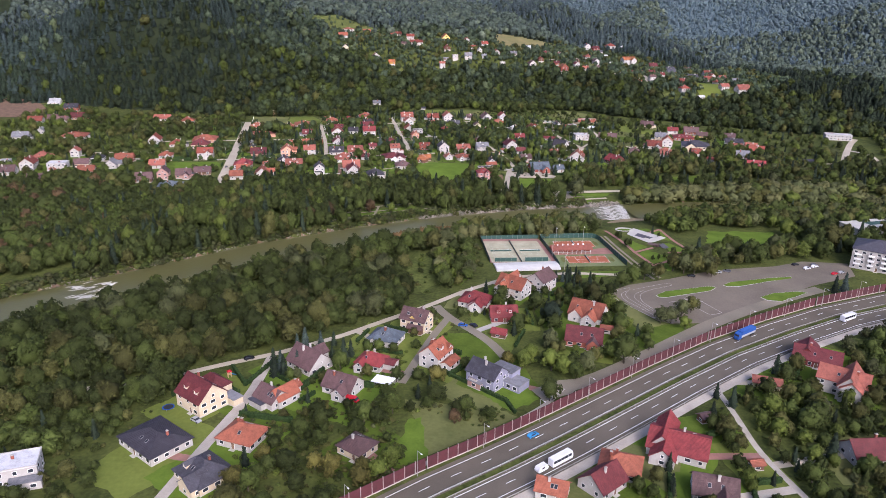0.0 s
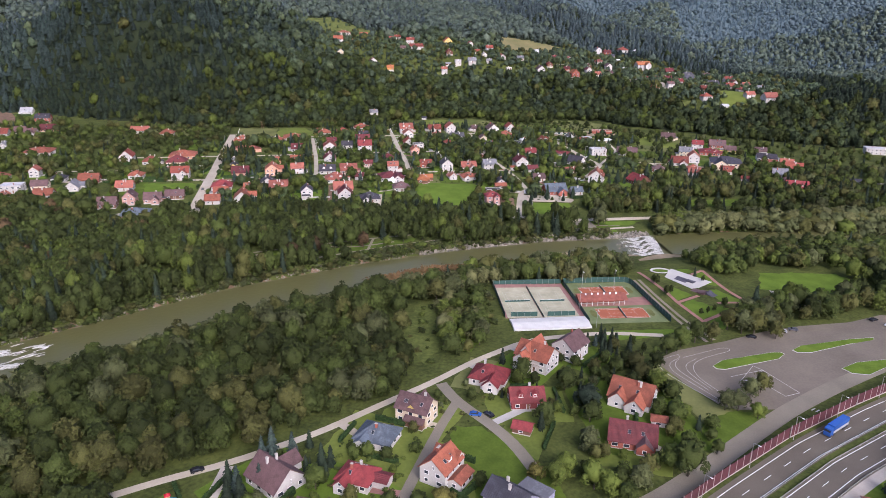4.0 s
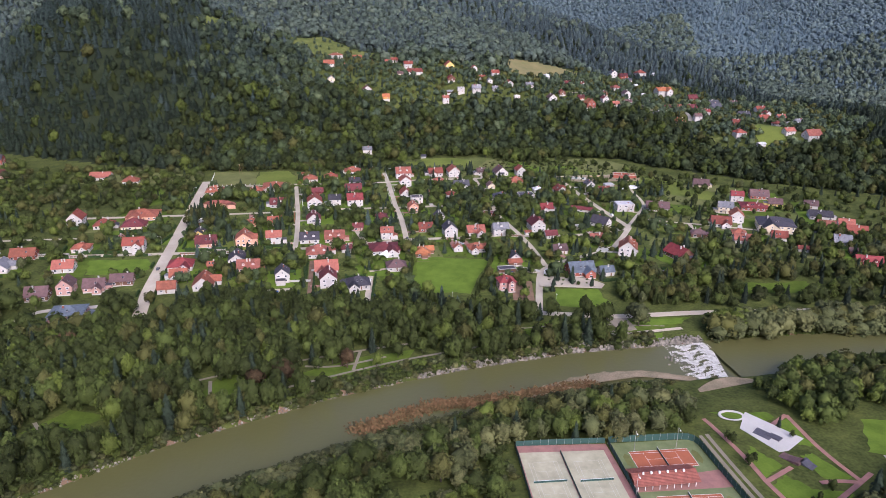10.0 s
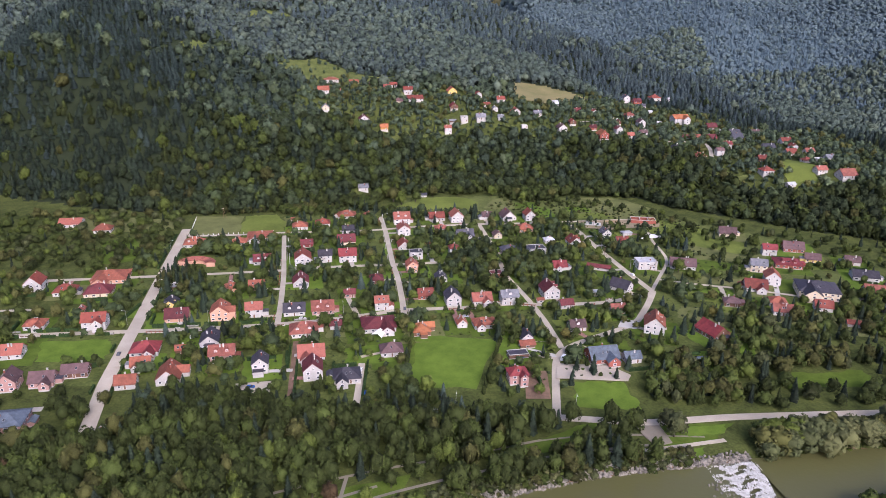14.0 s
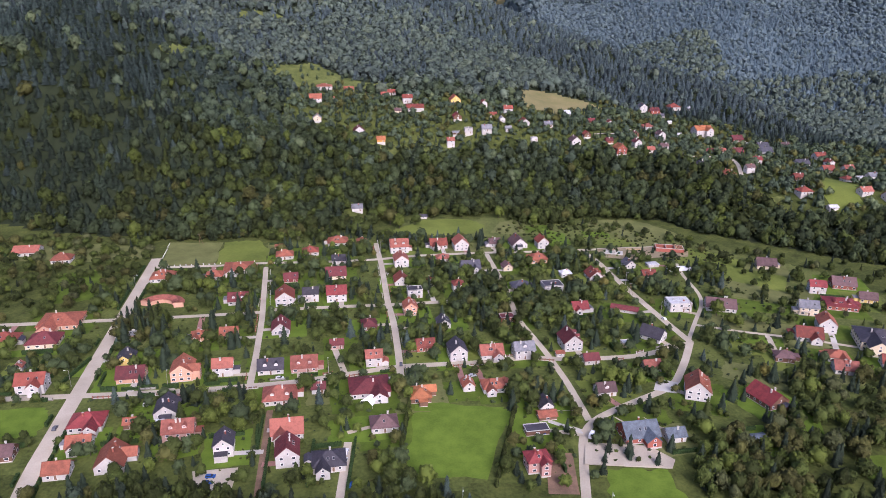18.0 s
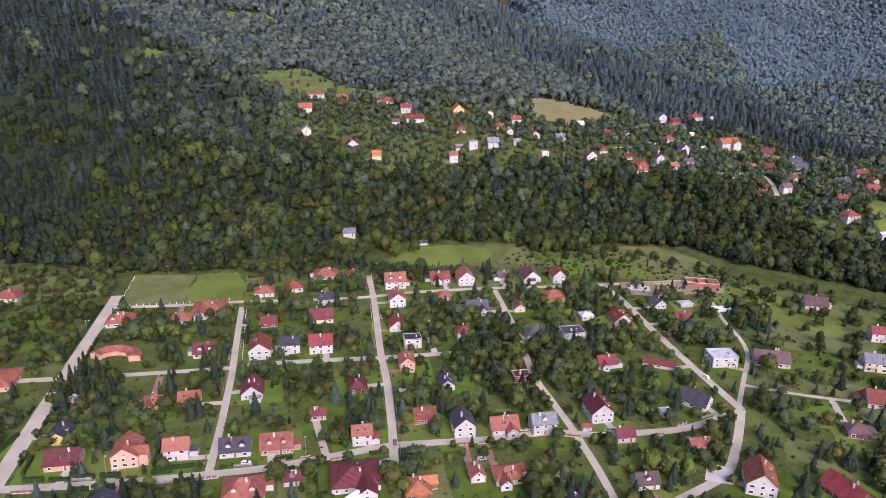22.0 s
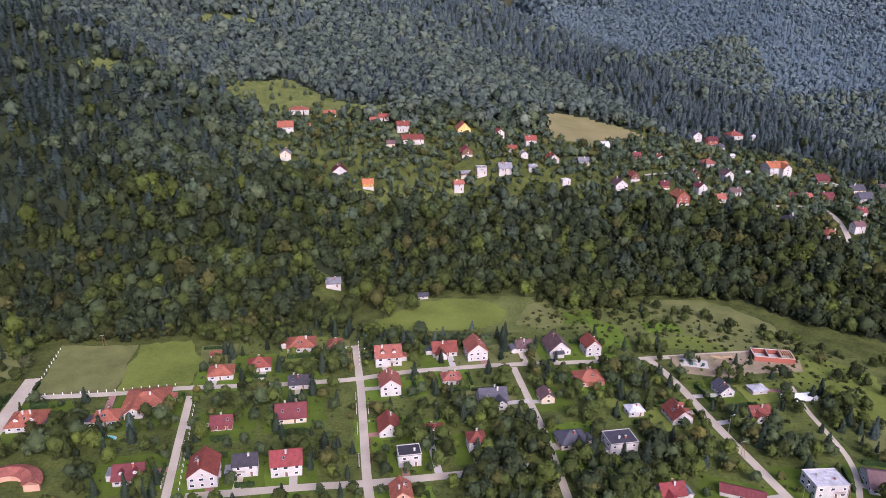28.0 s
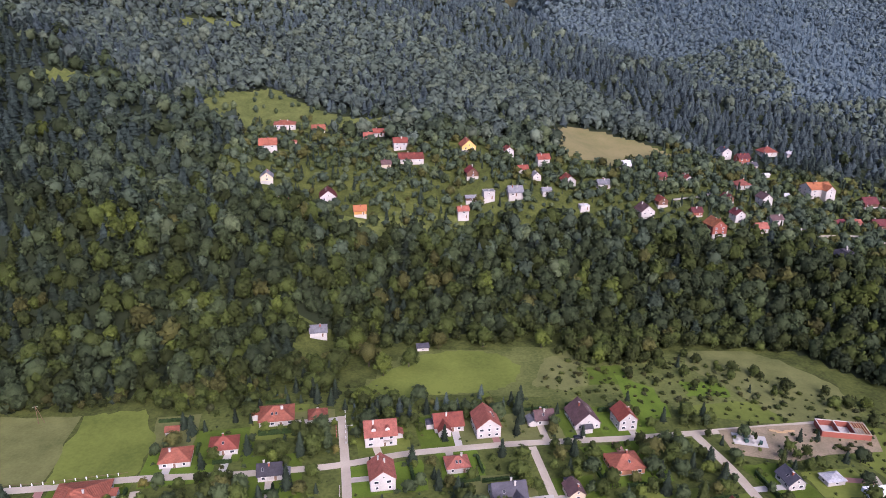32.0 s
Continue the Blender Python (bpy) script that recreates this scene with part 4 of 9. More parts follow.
house(-142.1, 618.5, 101, 12.9, 10.7, "G", 1, "K", "W", "", "village")
house(-175.2, 606.8, 11, 15.0, 12.7, "H", 1, "M", "W", "w", "village")
house(-129.2, 599.0, 11, 13.5, 10.5, "G", 2, "P", "P", "d", "village")
house(-170.9, 590.4, 11, 10.2, 7.9, "G", 1, "O", "W", "w", "village")
house(-106.1, 590.2, 101, 10.0, 8.4, "G", 2, "K", "W", "", "village")
house(-154.3, 606.1, 11, 6.5, 5.1, "G", 1, "O", "N", "", "village")
house(-72.5, 639.3, 11, 6.8, 5.3, "G", 1, "B", "W", "", "village")
house(-96.6, 869.2, 11, 16.0, 13.6, "H", 1, "O", "W", "", "village")
house(-76.8, 869.2, 11, 8.5, 8.5, "P", 1, "O", "W", "", "village")
house(-89.6, 825.9, 11, 9.7, 7.6, "G", 1, "K", "W", "", "village")
house(-87.2, 796.6, 11, 14.0, 10.9, "G", 1, "B", "C", "", "village")
house(-80.8, 756.8, 11, 12.8, 10.0, "G", 2, "M", "W", "", "village")
house(-45.6, 853.4, 11, 14.2, 11.1, "G", 2, "P", "W", "d", "village")
house(-42.1, 823.4, 101, 12.4, 10.3, "G", 2, "P", "W", "", "village")
house(-39.7, 787.5, 101, 11.5, 9.6, "G", 1, "R", "W", "", "village")
house(-29.0, 764.0, 11, 9.8, 7.6, "F", 2, "K", "W", "", "village")
house(-18.8, 784.6, 11, 9.9, 8.5, "H", 1, "R", "W", "d", "village")
house(-14.7, 865.6, 11, 13.6, 10.6, "G", 1, "R", "W", "w", "village")
house(3.3, 862.9, 101, 13.6, 11.3, "G", 2, "P", "W", "", "village")
house(-10.5, 833.8, 11, 9.8, 8.4, "H", 1, "P", "W", "", "village")
house(10.0, 814.6, 11, 13.7, 10.7, "G", 1, "k", "W", "w", "village")
house(0.6, 775.4, 11, 7.7, 7.7, "P", 2, "R", "W", "", "village")
house(-30.7, 737.1, 101, 9.8, 8.1, "G", 2, "O", "S", "", "village")
house(-9.2, 719.0, 101, 9.2, 7.7, "G", 1, "k", "W", "", "village")
house(-54.7, 714.9, 101, 10.4, 8.8, "H", 1, "B", "N", "", "village")
house(-70.3, 687.9, 11, 7.4, 5.7, "G", 1, "B", "P", "", "village")
house(-47.1, 669.1, 11, 8.8, 6.9, "G", 2, "P", "W", "", "village")
house(-19.5, 688.0, 11, 10.3, 8.1, "G", 1, "R", "R", "", "village")
house(-1.1, 679.3, 101, 11.7, 9.7, "G", 2, "K", "W", "", "village")
house(18.0, 681.3, 11, 12.8, 10.0, "G", 1, "P", "W", "w", "village")
house(36.4, 681.4, 11, 11.3, 8.8, "G", 2, "g", "W", "d", "village")
house(-20.5, 635.3, 101, 11.9, 10.1, "H", 1, "T", "N", "w", "village")
house(-46.7, 641.9, 11, 20.0, 17.0, "H", 1, "B", "W", "w", "village")
house(4.2, 644.9, 101, 7.2, 6.0, "G", 1, "O", "W", "", "village")
house(17.1, 644.8, 11, 11.3, 9.6, "H", 1, "O", "W", "w", "village")
house(-36.3, 609.4, 11, 12.4, 10.5, "H", 1, "b", "W", "", "village")
house(-76.7, 585.3, 101, 12.0, 10.0, "G", 2, "B", "W", "", "village")
house(-58.1, 582.5, 11, 14.1, 11.9, "H", 1, "K", "W", "w", "village")
house(32.9, 582.7, 11, 10.0, 8.5, "H", 2, "M", "P", "w", "village")
house(42.0, 627.3, 101, 7.9, 6.6, "G", 1, "K", "W", "", "village")
house(41.7, 619.1, 11, 8.7, 6.0, "G", 0, "O", "N", "", "village")
house(35.4, 607.3, 11, 11.2, 6.0, "F", 0, "K", "N", "", "village")
house(37.4, 817.1, 101, 8.2, 6.8, "G", 1, "b", "C", "", "village")
house(44.3, 780.3, 11, 12.7, 10.8, "H", 1, "k", "C", "w", "village")
house(65.6, 776.9, 11, 13.2, 10.3, "F", 2, "K", "W", "", "village")
house(62.4, 836.6, 11, 14.1, 12.0, "H", 1, "O", "O", "", "village")
house(50.5, 872.1, 101, 14.9, 12.4, "G", 1, "b", "W", "", "village")
house(69.8, 869.7, 101, 10.7, 8.9, "G", 2, "R", "W", "", "village")
house(31.3, 871.1, 11, 9.2, 7.2, "G", 1, "b", "W", "", "village")
house(30.7, 728.1, 11, 8.8, 6.9, "F", 1, "B", "R", "", "village")
house(79.4, 805.8, 11, 7.6, 6.5, "H", 1, "l", "W", "", "village")
house(64.8, 693.8, 101, 13.0, 10.9, "G", 2, "B", "W", "d", "village")
house(57.3, 682.3, 11, 4.5, 3.5, "G", 0, "O", "W", "", "village")
house(99.6, 802.7, 101, 12.1, 10.1, "G", 1, "R", "W", "d", "village")
house(79.0, 744.4, 11, 10.2, 8.0, "G", 1, "M", "W", "w", "village")
house(108.9, 745.1, -20, 17.1, 6.0, "G", 0, "B", "W", "", "village")
house(130.7, 827.1, 101, 9.2, 7.7, "G", 1, "k", "W", "", "village")
house(139.8, 805.6, 11, 10.0, 7.8, "G", 1, "R", "W", "w", "village")
house(149.3, 828.9, 11, 8.2, 6.0, "P", 0, "l", "W", "", "village")
house(145.0, 750.3, 5, 14.3, 11.2, "F", 2, "l", "W", "", "village")
house(116.6, 706.4, 140, 13.3, 10.4, "G", 1, "K", "W", "", "village")
house(173.7, 752.8, -12, 18.5, 14.4, "G", 1, "b", "W", "", "village")
house(105.3, 668.2, 11, 9.3, 7.2, "G", 1, "P", "W", "", "village")
house(74.6, 642.3, 11, 9.7, 7.6, "G", 1, "b", "W", "d", "village")
house(122.3, 642.8, 75, 14.3, 11.9, "G", 2, "O", "W", "d", "village")
house(155.9, 637.5, 115, 16.2, 12.6, "G", 1, "M", "N", "", "village")
house(236.3, 830.4, -12, 13.9, 10.9, "G", 1, "b", "C", "", "village")
house(251.8, 782.6, -12, 10.5, 8.2, "G", 2, "M", "W", "", "village")
house(275.7, 793.5, -12, 15.5, 12.1, "G", 1, "b", "R", "", "village")
house(228.2, 746.3, -12, 11.6, 9.1, "G", 2, "g", "C", "", "village")
house(255.5, 758.4, -12, 19.2, 16.4, "H", 1, "M", "R", "d", "village")
house(228.4, 722.7, 75, 12.2, 10.2, "G", 2, "O", "W", "", "village")
house(211.2, 709.7, -12, 14.7, 11.4, "G", 1, "R", "W", "w", "village")
house(184.4, 682.2, -12, 10.0, 8.5, "H", 1, "b", "N", "", "village")
house(215.3, 683.6, -12, 10.9, 9.3, "H", 1, "O", "W", "w", "village")
house(212.4, 669.4, -12, 11.8, 9.2, "G", 1, "P", "W", "", "village")
house(73.3, 675.1, 11, 8.5, 6.6, "G", 1, "B", "W", "", "village")
house(97.9, 695.1, 11, 5.3, 4.1, "F", 1, "l", "C", "", "village")
house(250.5, 702.3, -15, 26.0, 22.1, "H", 2, "K", "C", "w", "village")
house(279.0, 767.6, -15, 10.9, 8.5, "G", 1, "b", "Y", "", "village")
house(242.2, 676.4, -15, 10.7, 8.3, "G", 1, "R", "W", "", "village")
house(290.4, 703.0, -15, 12.7, 9.9, "G", 1, "P", "W", "", "village")
house(308.5, 708.3, -15, 11.1, 8.6, "G", 1, "P", "W", "", "village")
house(300.5, 733.0, -15, 17.1, 13.3, "G", 1, "K", "W", "", "village")
house(307.5, 763.1, -15, 10.6, 8.3, "G", 1, "b", "W", "", "village")
house(250.4, 651.8, -15, 10.0, 6.0, "G", 0, "R", "W", "", "village")
house(284.2, 667.7, -15, 11.7, 9.2, "G", 1, "g", "W", "", "village")
house(82.7, 606.1, 11, 16.4, 12.8, "G", 1, "s", "R", "w", "village")
house(99.0, 604.2, 11, 9.0, 7.0, "G", 1, "s", "W", "", "village")
house(137.6, 602.7, 11, 7.4, 5.8, "G", 0, "s", "W", "", "village")
house(-141.6, 855.6, 11, 5.7, 4.5, "G", 0, "O", "W", "", "village")
house(-357.8, 620.9, 11, 15.6, 13.3, "H", 1, "P", "W", "", "village")
house(-329.0, 591.9, 11, 15.3, 11.0, "F", 2, "l", "W", "", "village")
house(-378.1, 720.5, 11, 24.0, 20.4, "H", 1, "O", "W", "", "village")
house(-464.7, 806.5, 11, 15.2, 11.9, "G", 1, "R", "W", "", "village")
house(-299.0, 580.0, 11, 13.0, 10.0, "G", 1, "O", "W", "", "village")
house(-513.1, 942.6, 11, 13.4, 10.5, "G", 1, "l", "W", "", "village")

house(-430.0, 834.0, 11, 15.0, 11.5, "G", 1, "B", "S", "", "village")
house(-287.0, 599.5, 101, 12.0, 10.0, "G", 1, "g", "W", "w", "village")
house(-309.0, 622.0, 11, 11.0, 9.0, "H", 1, "K", "W", "", "village")
house(-284.0, 620.0, 11, 15.0, 10.0, "G", 1, "O", "R", "", "village")
house(-244.0, 562.0, 11, 12.5, 10.0, "G", 1, "b", "N", "", "village")
house(306.0, 689.0, -15, 14.0, 10.5, "G", 1, "R", "N", "", "village")
house(277.5, 622.0, -15, 16.0, 12.0, "G", 1, "M", "N", "d", "village")
house(283.5, 648.0, -15, 8.0, 6.0, "G", 0, "b", "N", "", "village")
house(-465.0, 890.0, 11, 16.0, 11.0, "G", 2, "K", "R", "", "village")
house(-436.0, 811.0, 11, 12.0, 9.5, "G", 1, "b", "W", "w", "village")
house(-453.0, 822.0, 11, 11.0, 9.0, "G", 1, "b", "N", "", "village")
house(-428.0, 712.0, 11, 15.0, 11.0, "G", 1, "g", "W", "", "village")
house(-425.0, 744.0, 101, 9.5, 8.0, "G", 1, "g", "W", "", "village")
house(-354.0, 592.0, 101, 14.0, 11.0, "G", 2, "R", "W", "", "village")
house(-335.0, 635.0, 101, 8.5, 7.5, "G", 2, "P", "W", "", "village")
house(-313.0, 601.0, 11, 12.0, 9.0, "G", 1, "b", "C", "", "village")
house(-329.0, 557.0, 11, 12.5, 9.5, "G", 1, "b", "W", "", "village")
house(-382.0, 606.0, 11, 8.0, 6.0, "F", 1, "l", "W", "", "village")
house(-327.0, 576.0, 101, 8.0, 7.0, "G", 1, "O", "W", "", "village")
house(-363.0, 576.0, 11, 13.0, 10.0, "G", 1, "b", "W", "", "village")
house(428.0, 770.0, -15, 26.0, 12.0, "F", 2, "l", "W", "", "village")
house(336.0, 640.0, -15, 19.0, 14.0, "H", 1, "K", "W", "w", "village")

# houses: at the foot of the wood
house(-90.9, 952.0, 11, 9.7, 7.6, "G", 1, "g", "W", "", "hill")
house(-105.6, 916.4, 11, 5.9, 4.6, "G", 0, "l", "W", "", "hill")
house(-29.3, 943.6, 11, 6.5, 5.1, "G", 0, "k", "W", "", "hill")

# houses: on the hill terrace
house(-155.5, 1179.8, 11, 17.9, 15.3, "H", 1, "O", "W", "", "hill")
house(-125.2, 1169.4, 11, 10.9, 8.5, "G", 1, "O", "W", "", "hill")
house(-156.0, 1120.9, 11, 13.1, 10.2, "G", 2, "O", "W", "", "hill")
house(-141.1, 1143.1, 11, 5.3, 4.2, "G", 0, "P", "P", "", "hill")
house(-103.2, 1177.2, 11, 6.9, 5.4, "G", 0, "b", "N", "", "hill")
house(-83.5, 1166.4, 11, 7.1, 5.6, "G", 1, "P", "P", "", "hill")
house(-75.3, 1175.7, 11, 9.1, 7.1, "G", 1, "R", "W", "", "hill")
house(-55.2, 1145.8, 11, 11.1, 8.7, "G", 2, "R", "W", "", "hill")
house(-45.6, 1121.8, 11, 19.0, 14.8, "G", 1, "R", "W", "", "hill")
house(-62.8, 1101.2, 11, 7.1, 5.6, "G", 1, "b", "C", "", "hill")
house(-0.7, 1140.3, 101, 13.5, 11.2, "G", 1, "O", "Y", "", "hill")
house(31.9, 1139.1, 101, 9.0, 7.5, "G", 2, "R", "W", "", "hill")
house(1.7, 1100.5, 101, 10.5, 8.7, "G", 1, "M", "N", "", "hill")
house(13.9, 1078.8, 11, 8.3, 6.5, "F", 2, "g", "W", "", "hill")
house(-4.9, 1064.5, 11, 7.9, 6.2, "G", 2, "P", "W", "", "hill")
house(0.9, 1077.8, 11, 8.0, 6.0, "G", 0, "g", "N", "", "hill")
house(33.3, 1081.0, 11, 10.8, 8.4, "G", 1, "g", "W", "", "hill")
house(-101.6, 1066.4, 101, 13.8, 11.5, "G", 1, "B", "W", "", "hill")
house(-130.6, 1041.8, 11, 10.8, 8.4, "G", 1, "P", "R", "", "hill")
house(-146.7, 1074.3, 101, 10.3, 8.6, "G", 1, "g", "C", "", "hill")
house(41.5, 1112.6, 11, 7.8, 6.1, "G", 1, "R", "W", "", "hill")
house(51.1, 1105.1, 101, 7.5, 6.2, "G", 1, "g", "W", "", "hill")
house(59.6, 1133.6, 11, 9.6, 7.5, "G", 2, "R", "W", "", "hill")
house(57.0, 1085.4, 11, 6.7, 5.2, "G", 1, "g", "W", "", "hill")
house(76.1, 1105.8, 101, 10.9, 9.1, "G", 1, "R", "W", "", "hill")
house(126.4, 1140.7, 11, 9.8, 7.7, "G", 1, "l", "W", "", "hill")
house(101.5, 1099.8, 11, 9.6, 7.5, "G", 1, "g", "W", "", "hill")
house(84.1, 1076.5, 11, 6.9, 5.3, "F", 1, "l", "W", "", "hill")
house(154.3, 1130.6, 11, 7.7, 6.0, "G", 1, "B", "N", "", "hill")
house(174.8, 1130.7, 101, 10.3, 8.5, "G", 1, "R", "W", "", "hill")
house(126.5, 1068.9, 101, 12.0, 10.0, "G", 1, "b", "W", "", "hill")
house(139.4, 1075.7, 101, 8.7, 7.3, "G", 1, "R", "N", "", "hill")
house(161.2, 1062.3, 11, 7.5, 5.8, "G", 1, "B", "R", "", "hill")
house(168.9, 1043.5, 101, 12.7, 10.6, "G", 2, "T", "R", "", "hill")
house(230.2, 1202.7, 101, 10.9, 9.0, "G", 2, "k", "W", "", "hill")
house(241.8, 1190.0, 11, 10.8, 8.4, "G", 2, "B", "R", "", "hill")
house(269.0, 1205.1, 11, 13.9, 11.8, "H", 1, "R", "W", "", "hill")
house(288.6, 1203.6, 11, 5.2, 4.0, "G", 1, "l", "W", "", "hill")
house(217.9, 1127.7, 11, 12.4, 10.6, "H", 1, "P", "W", "", "hill")
house(197.8, 1101.1, 101, 8.1, 6.8, "G", 1, "B", "N", "", "hill")
house(190.2, 1060.5, 101, 8.9, 7.4, "G", 2, "B", "W", "", "hill")
house(225.9, 1100.9, 101, 9.9, 8.2, "G", 2, "b", "W", "", "hill")
house(219.6, 1064.4, 11, 8.8, 6.9, "G", 2, "b", "W", "", "hill")
house(199.4, 1041.8, 11, 8.4, 6.6, "G", 1, "P", "W", "", "hill")
house(283.9, 1138.2, 11, 19.8, 15.4, "G", 2, "T", "W", "w", "hill")
house(317.8, 1121.1, 11, 12.3, 9.6, "G", 1, "B", "N", "", "hill")
house(324.9, 1111.5, 11, 6.7, 5.2, "F", 1, "l", "W", "", "hill")
house(276.9, 1087.3, 11, 11.0, 6.0, "G", 0, "B", "N", "", "hill")
house(289.6, 1085.7, 11, 8.5, 6.6, "G", 1, "P", "W", "", "hill")
house(305.8, 1083.9, 11, 10.9, 8.5, "G", 1, "B", "N", "", "hill")
house(241.5, 1009.8, 11, 14.4, 12.3, "H", 1, "K", "W", "w", "hill")
house(261.3, 988.9, 11, 11.1, 9.4, "H", 1, "O", "W", "", "hill")
house(306.8, 1034.3, 11, 8.4, 6.5, "G", 2, "M", "W", "", "hill")
house(283.4, 994.6, 11, 8.3, 6.5, "G", 2, "b", "W", "", "hill")
house(310.3, 937.6, 11, 11.6, 9.8, "H", 1, "R", "W", "", "hill")
house(315.6, 963.9, 11, 9.3, 7.2, "G", 1, "R", "N", "", "hill")
house(362.6, 1002.6, 11, 11.9, 9.3, "G", 1, "R", "W", "", "hill")
house(360.8, 962.0, 11, 9.7, 8.2, "H", 1, "R", "W", "", "hill")
house(355.6, 923.0, 11, 10.6, 8.2, "G", 1, "P", "W", "", "hill")
house(323.9, 911.7, 11, 7.8, 6.0, "G", 0, "l", "W", "", "hill")
house(373.9, 909.8, 11, 15.6, 12.2, "G", 1, "P", "W", "", "hill")
house(380.5, 999.3, 11, 9.8, 7.6, "G", 1, "P", "W", "", "hill")
house(247.0, 1181.0, 11, 8.5, 6.5, "G", 1, "k", "W", "", "hill")
house(229.0, 1043.0, 11, 8.0, 6.5, "G", 1, "K", "N", "", "hill")
house(334.0, 1079.0, 11, 12.5, 9.5, "G", 1, "k", "W", "", "hill")
house(367.0, 1109.0, 11, 11.0, 8.5, "G", 1, "b", "W", "", "hill")
house(350.0, 1030.0, 11, 14.0, 10.0, "G", 1, "k", "W", "", "hill")
house(252.0, 1097.0, 11, 6.5, 5.0, "F", 0, "l", "W", "", "hill")
house(254.0, 1166.0, 11, 5.0, 4.0, "G", 0, "l", "W", "", "hill")
house(255.5, 1129.0, 11, 5.0, 4.0, "G", 0, "l", "W", "", "hill")
house(-77.5, 1054.0, 11, 8.5, 7.0, "G", 1, "T", "T", "", "hill")
house(377.5, 1050.0, 11, 12.0, 9.0, "G", 1, "R", "W", "", "hill")
house(375.0, 1024.0, 101, 8.5, 7.0, "G", 1, "R", "W", "", "hill")
house(377.0, 969.0, 11, 7.5, 6.0, "F", 1, "l", "W", "", "hill")
house(388.0, 971.0, 11, 9.0, 7.0, "G", 1, "g", "W", "", "hill")
house(338.0, 1099.0, 11, 12.5, 9.5, "G", 1, "k", "C", "", "hill")
house(-166.0, 528.0, 70, 8.0, 6.5, "G", 1, "g", "W", "", "village")

# ---- wings and annexes of the houses near the motorway ----
wing(FORE[(18, 242)], 3.5, 7.6, 0, 9.5, 6.0, 5.2, 0, "F", "U", "g")
wing(FORE[(18, 242)], -1.5, -5.6, 0, 6.0, 1.8, 2.6, 0, "F", "P", "g")
wing(FORE[(-87, 224)], -3.5, 7.5, 0, 11.0, 8.0, 5.0, 3.2, "H", "C", "B")
wing(FORE[(-87, 224)], 7.0, 8.0, 0, 7.0, 4.0, 2.8, 0, "F", "C", "g", False)
wing(FORE[(-62, 227)], 3.2, 3.0, 90, 9.5, 6.0, 3.4, 3.4, "G", "W", "O")
wing(FORE[(-62, 227)], -1.5, -5.4, 0, 7.0, 2.6, 2.4, 0, "F", "W", "k", False)
wing(FORE[(-2, 258)], 0.5, -6.6, 0, 8.0, 4.6, 2.7, 1.2, "G", "W", "O")
wing(FORE[(-2, 258)], 4.6, 0, 90, 8.4, 5.4, 5.4, 2.6, "G", "W", "O")
wing(FORE[(-28, 255)], 7.0, 1.5, 0, 6.0, 5.0, 2.6, 0.9, "G", "W", "B", False)
wing(FORE[(-24, 277)], -2.5, -5.5, 90, 5.5, 5.0, 3.1, 1.8, "G", "W", "s")
wing(FORE[(-11, 290)], 2.0, -5.2, 0, 7.0, 3.0, 2.8, 1.0, "G", "N", "b", False)
wing(FORE[(-11, 290)], 0.0, 1.0, 90, 10.5, 5.0, 5.4, 2.6, "G", "Y", "b")
wing(FORE[(36, 330)], -3.0, 2.0, 90, 13.0, 6.5, 5.6, 4.2, "G", "W", "O")
wing(FORE[(16, 318)], 1.5, -4.8, 90, 6.0, 6.0, 3.0, 2.0, "G", "W", "M")
wing(FORE[(69, 304)], -3.6, -4.5, 90, 8.0, 6.5, 3.1, 3.0, "G", "W", "O")
wing(FORE[(62, 278)], 4.0, -5.0, 90, 6.0, 5.0, 2.9, 2.2, "G", "R", "b")
wing(FORE[(80, 201)], -5.0, 2.5, 90, 17.0, 7.0, 3.6, 3.8, "G", "W", "M")
wing(FORE[(156, 242)], 2.5, -2.0, 90, 16.0, 7.5, 5.7, 4.4, "G", "W", "P")
wing(FORE[(157, 264)], -4.0, 3.0, 90, 12.0, 8.0, 3.1, 3.2, "G", "B", "B")
wing(FORE[(-73, 183)], 3.0, -4.0, 90, 9.0, 7.0, 3.2, 2.8, "G", "C", "k")
wing(FORE[(-130, 182)], 3.0, -6.0, 0, 9.0, 5.0, 2.8, 0, "F", "W", "g")
wing(FORE[(57, 189)], -3.0, -3.0, 90, 9.0, 6.0, 3.1, 2.6, "G", "W", "O")

# ---- motorway ----
AXIS = [(-115.5, 83.5), (-72.2, 118.1), (-36.6, 145.1), (1.9, 175.9), (22.1, 190.3), (42.3, 205.7), (65.4, 224.0), (93.4, 246.2), (124.2, 269.3), (157.9, 290.4), (188.7, 307.8), (231.0, 326.1), (298.4, 345.3), (413.9, 366.5), (577.6, 378.0)]
STREETS.append((AXIS, 34))
motorway = strip("road", AXIS, 12.2, -11.8, 0.10, "asphalt", "dark asphalt dual carriageway motorway with white lane lines", step=6)
strip("verge", AXIS, 19.5, 12.2, 0.08, "grass", "grassy verge behind the noise barrier", "verge", step=6)
strip("verge", AXIS, -11.8, -15.5, 0.09, "gravel", "pale gravel shoulder of the motorway", "verge", step=6)
strip("median", AXIS, 1.3, -1.1, 0.22, "grass", "narrow grass strip between the carriageways", "median", step=6)
ap = resample(AXIS, 1.0)
an = normals(ap)


def along(o, lift=0.0):
    q = ap + an * o
    return np.column_stack([q, height(q[:, 0], q[:, 1]) + lift])


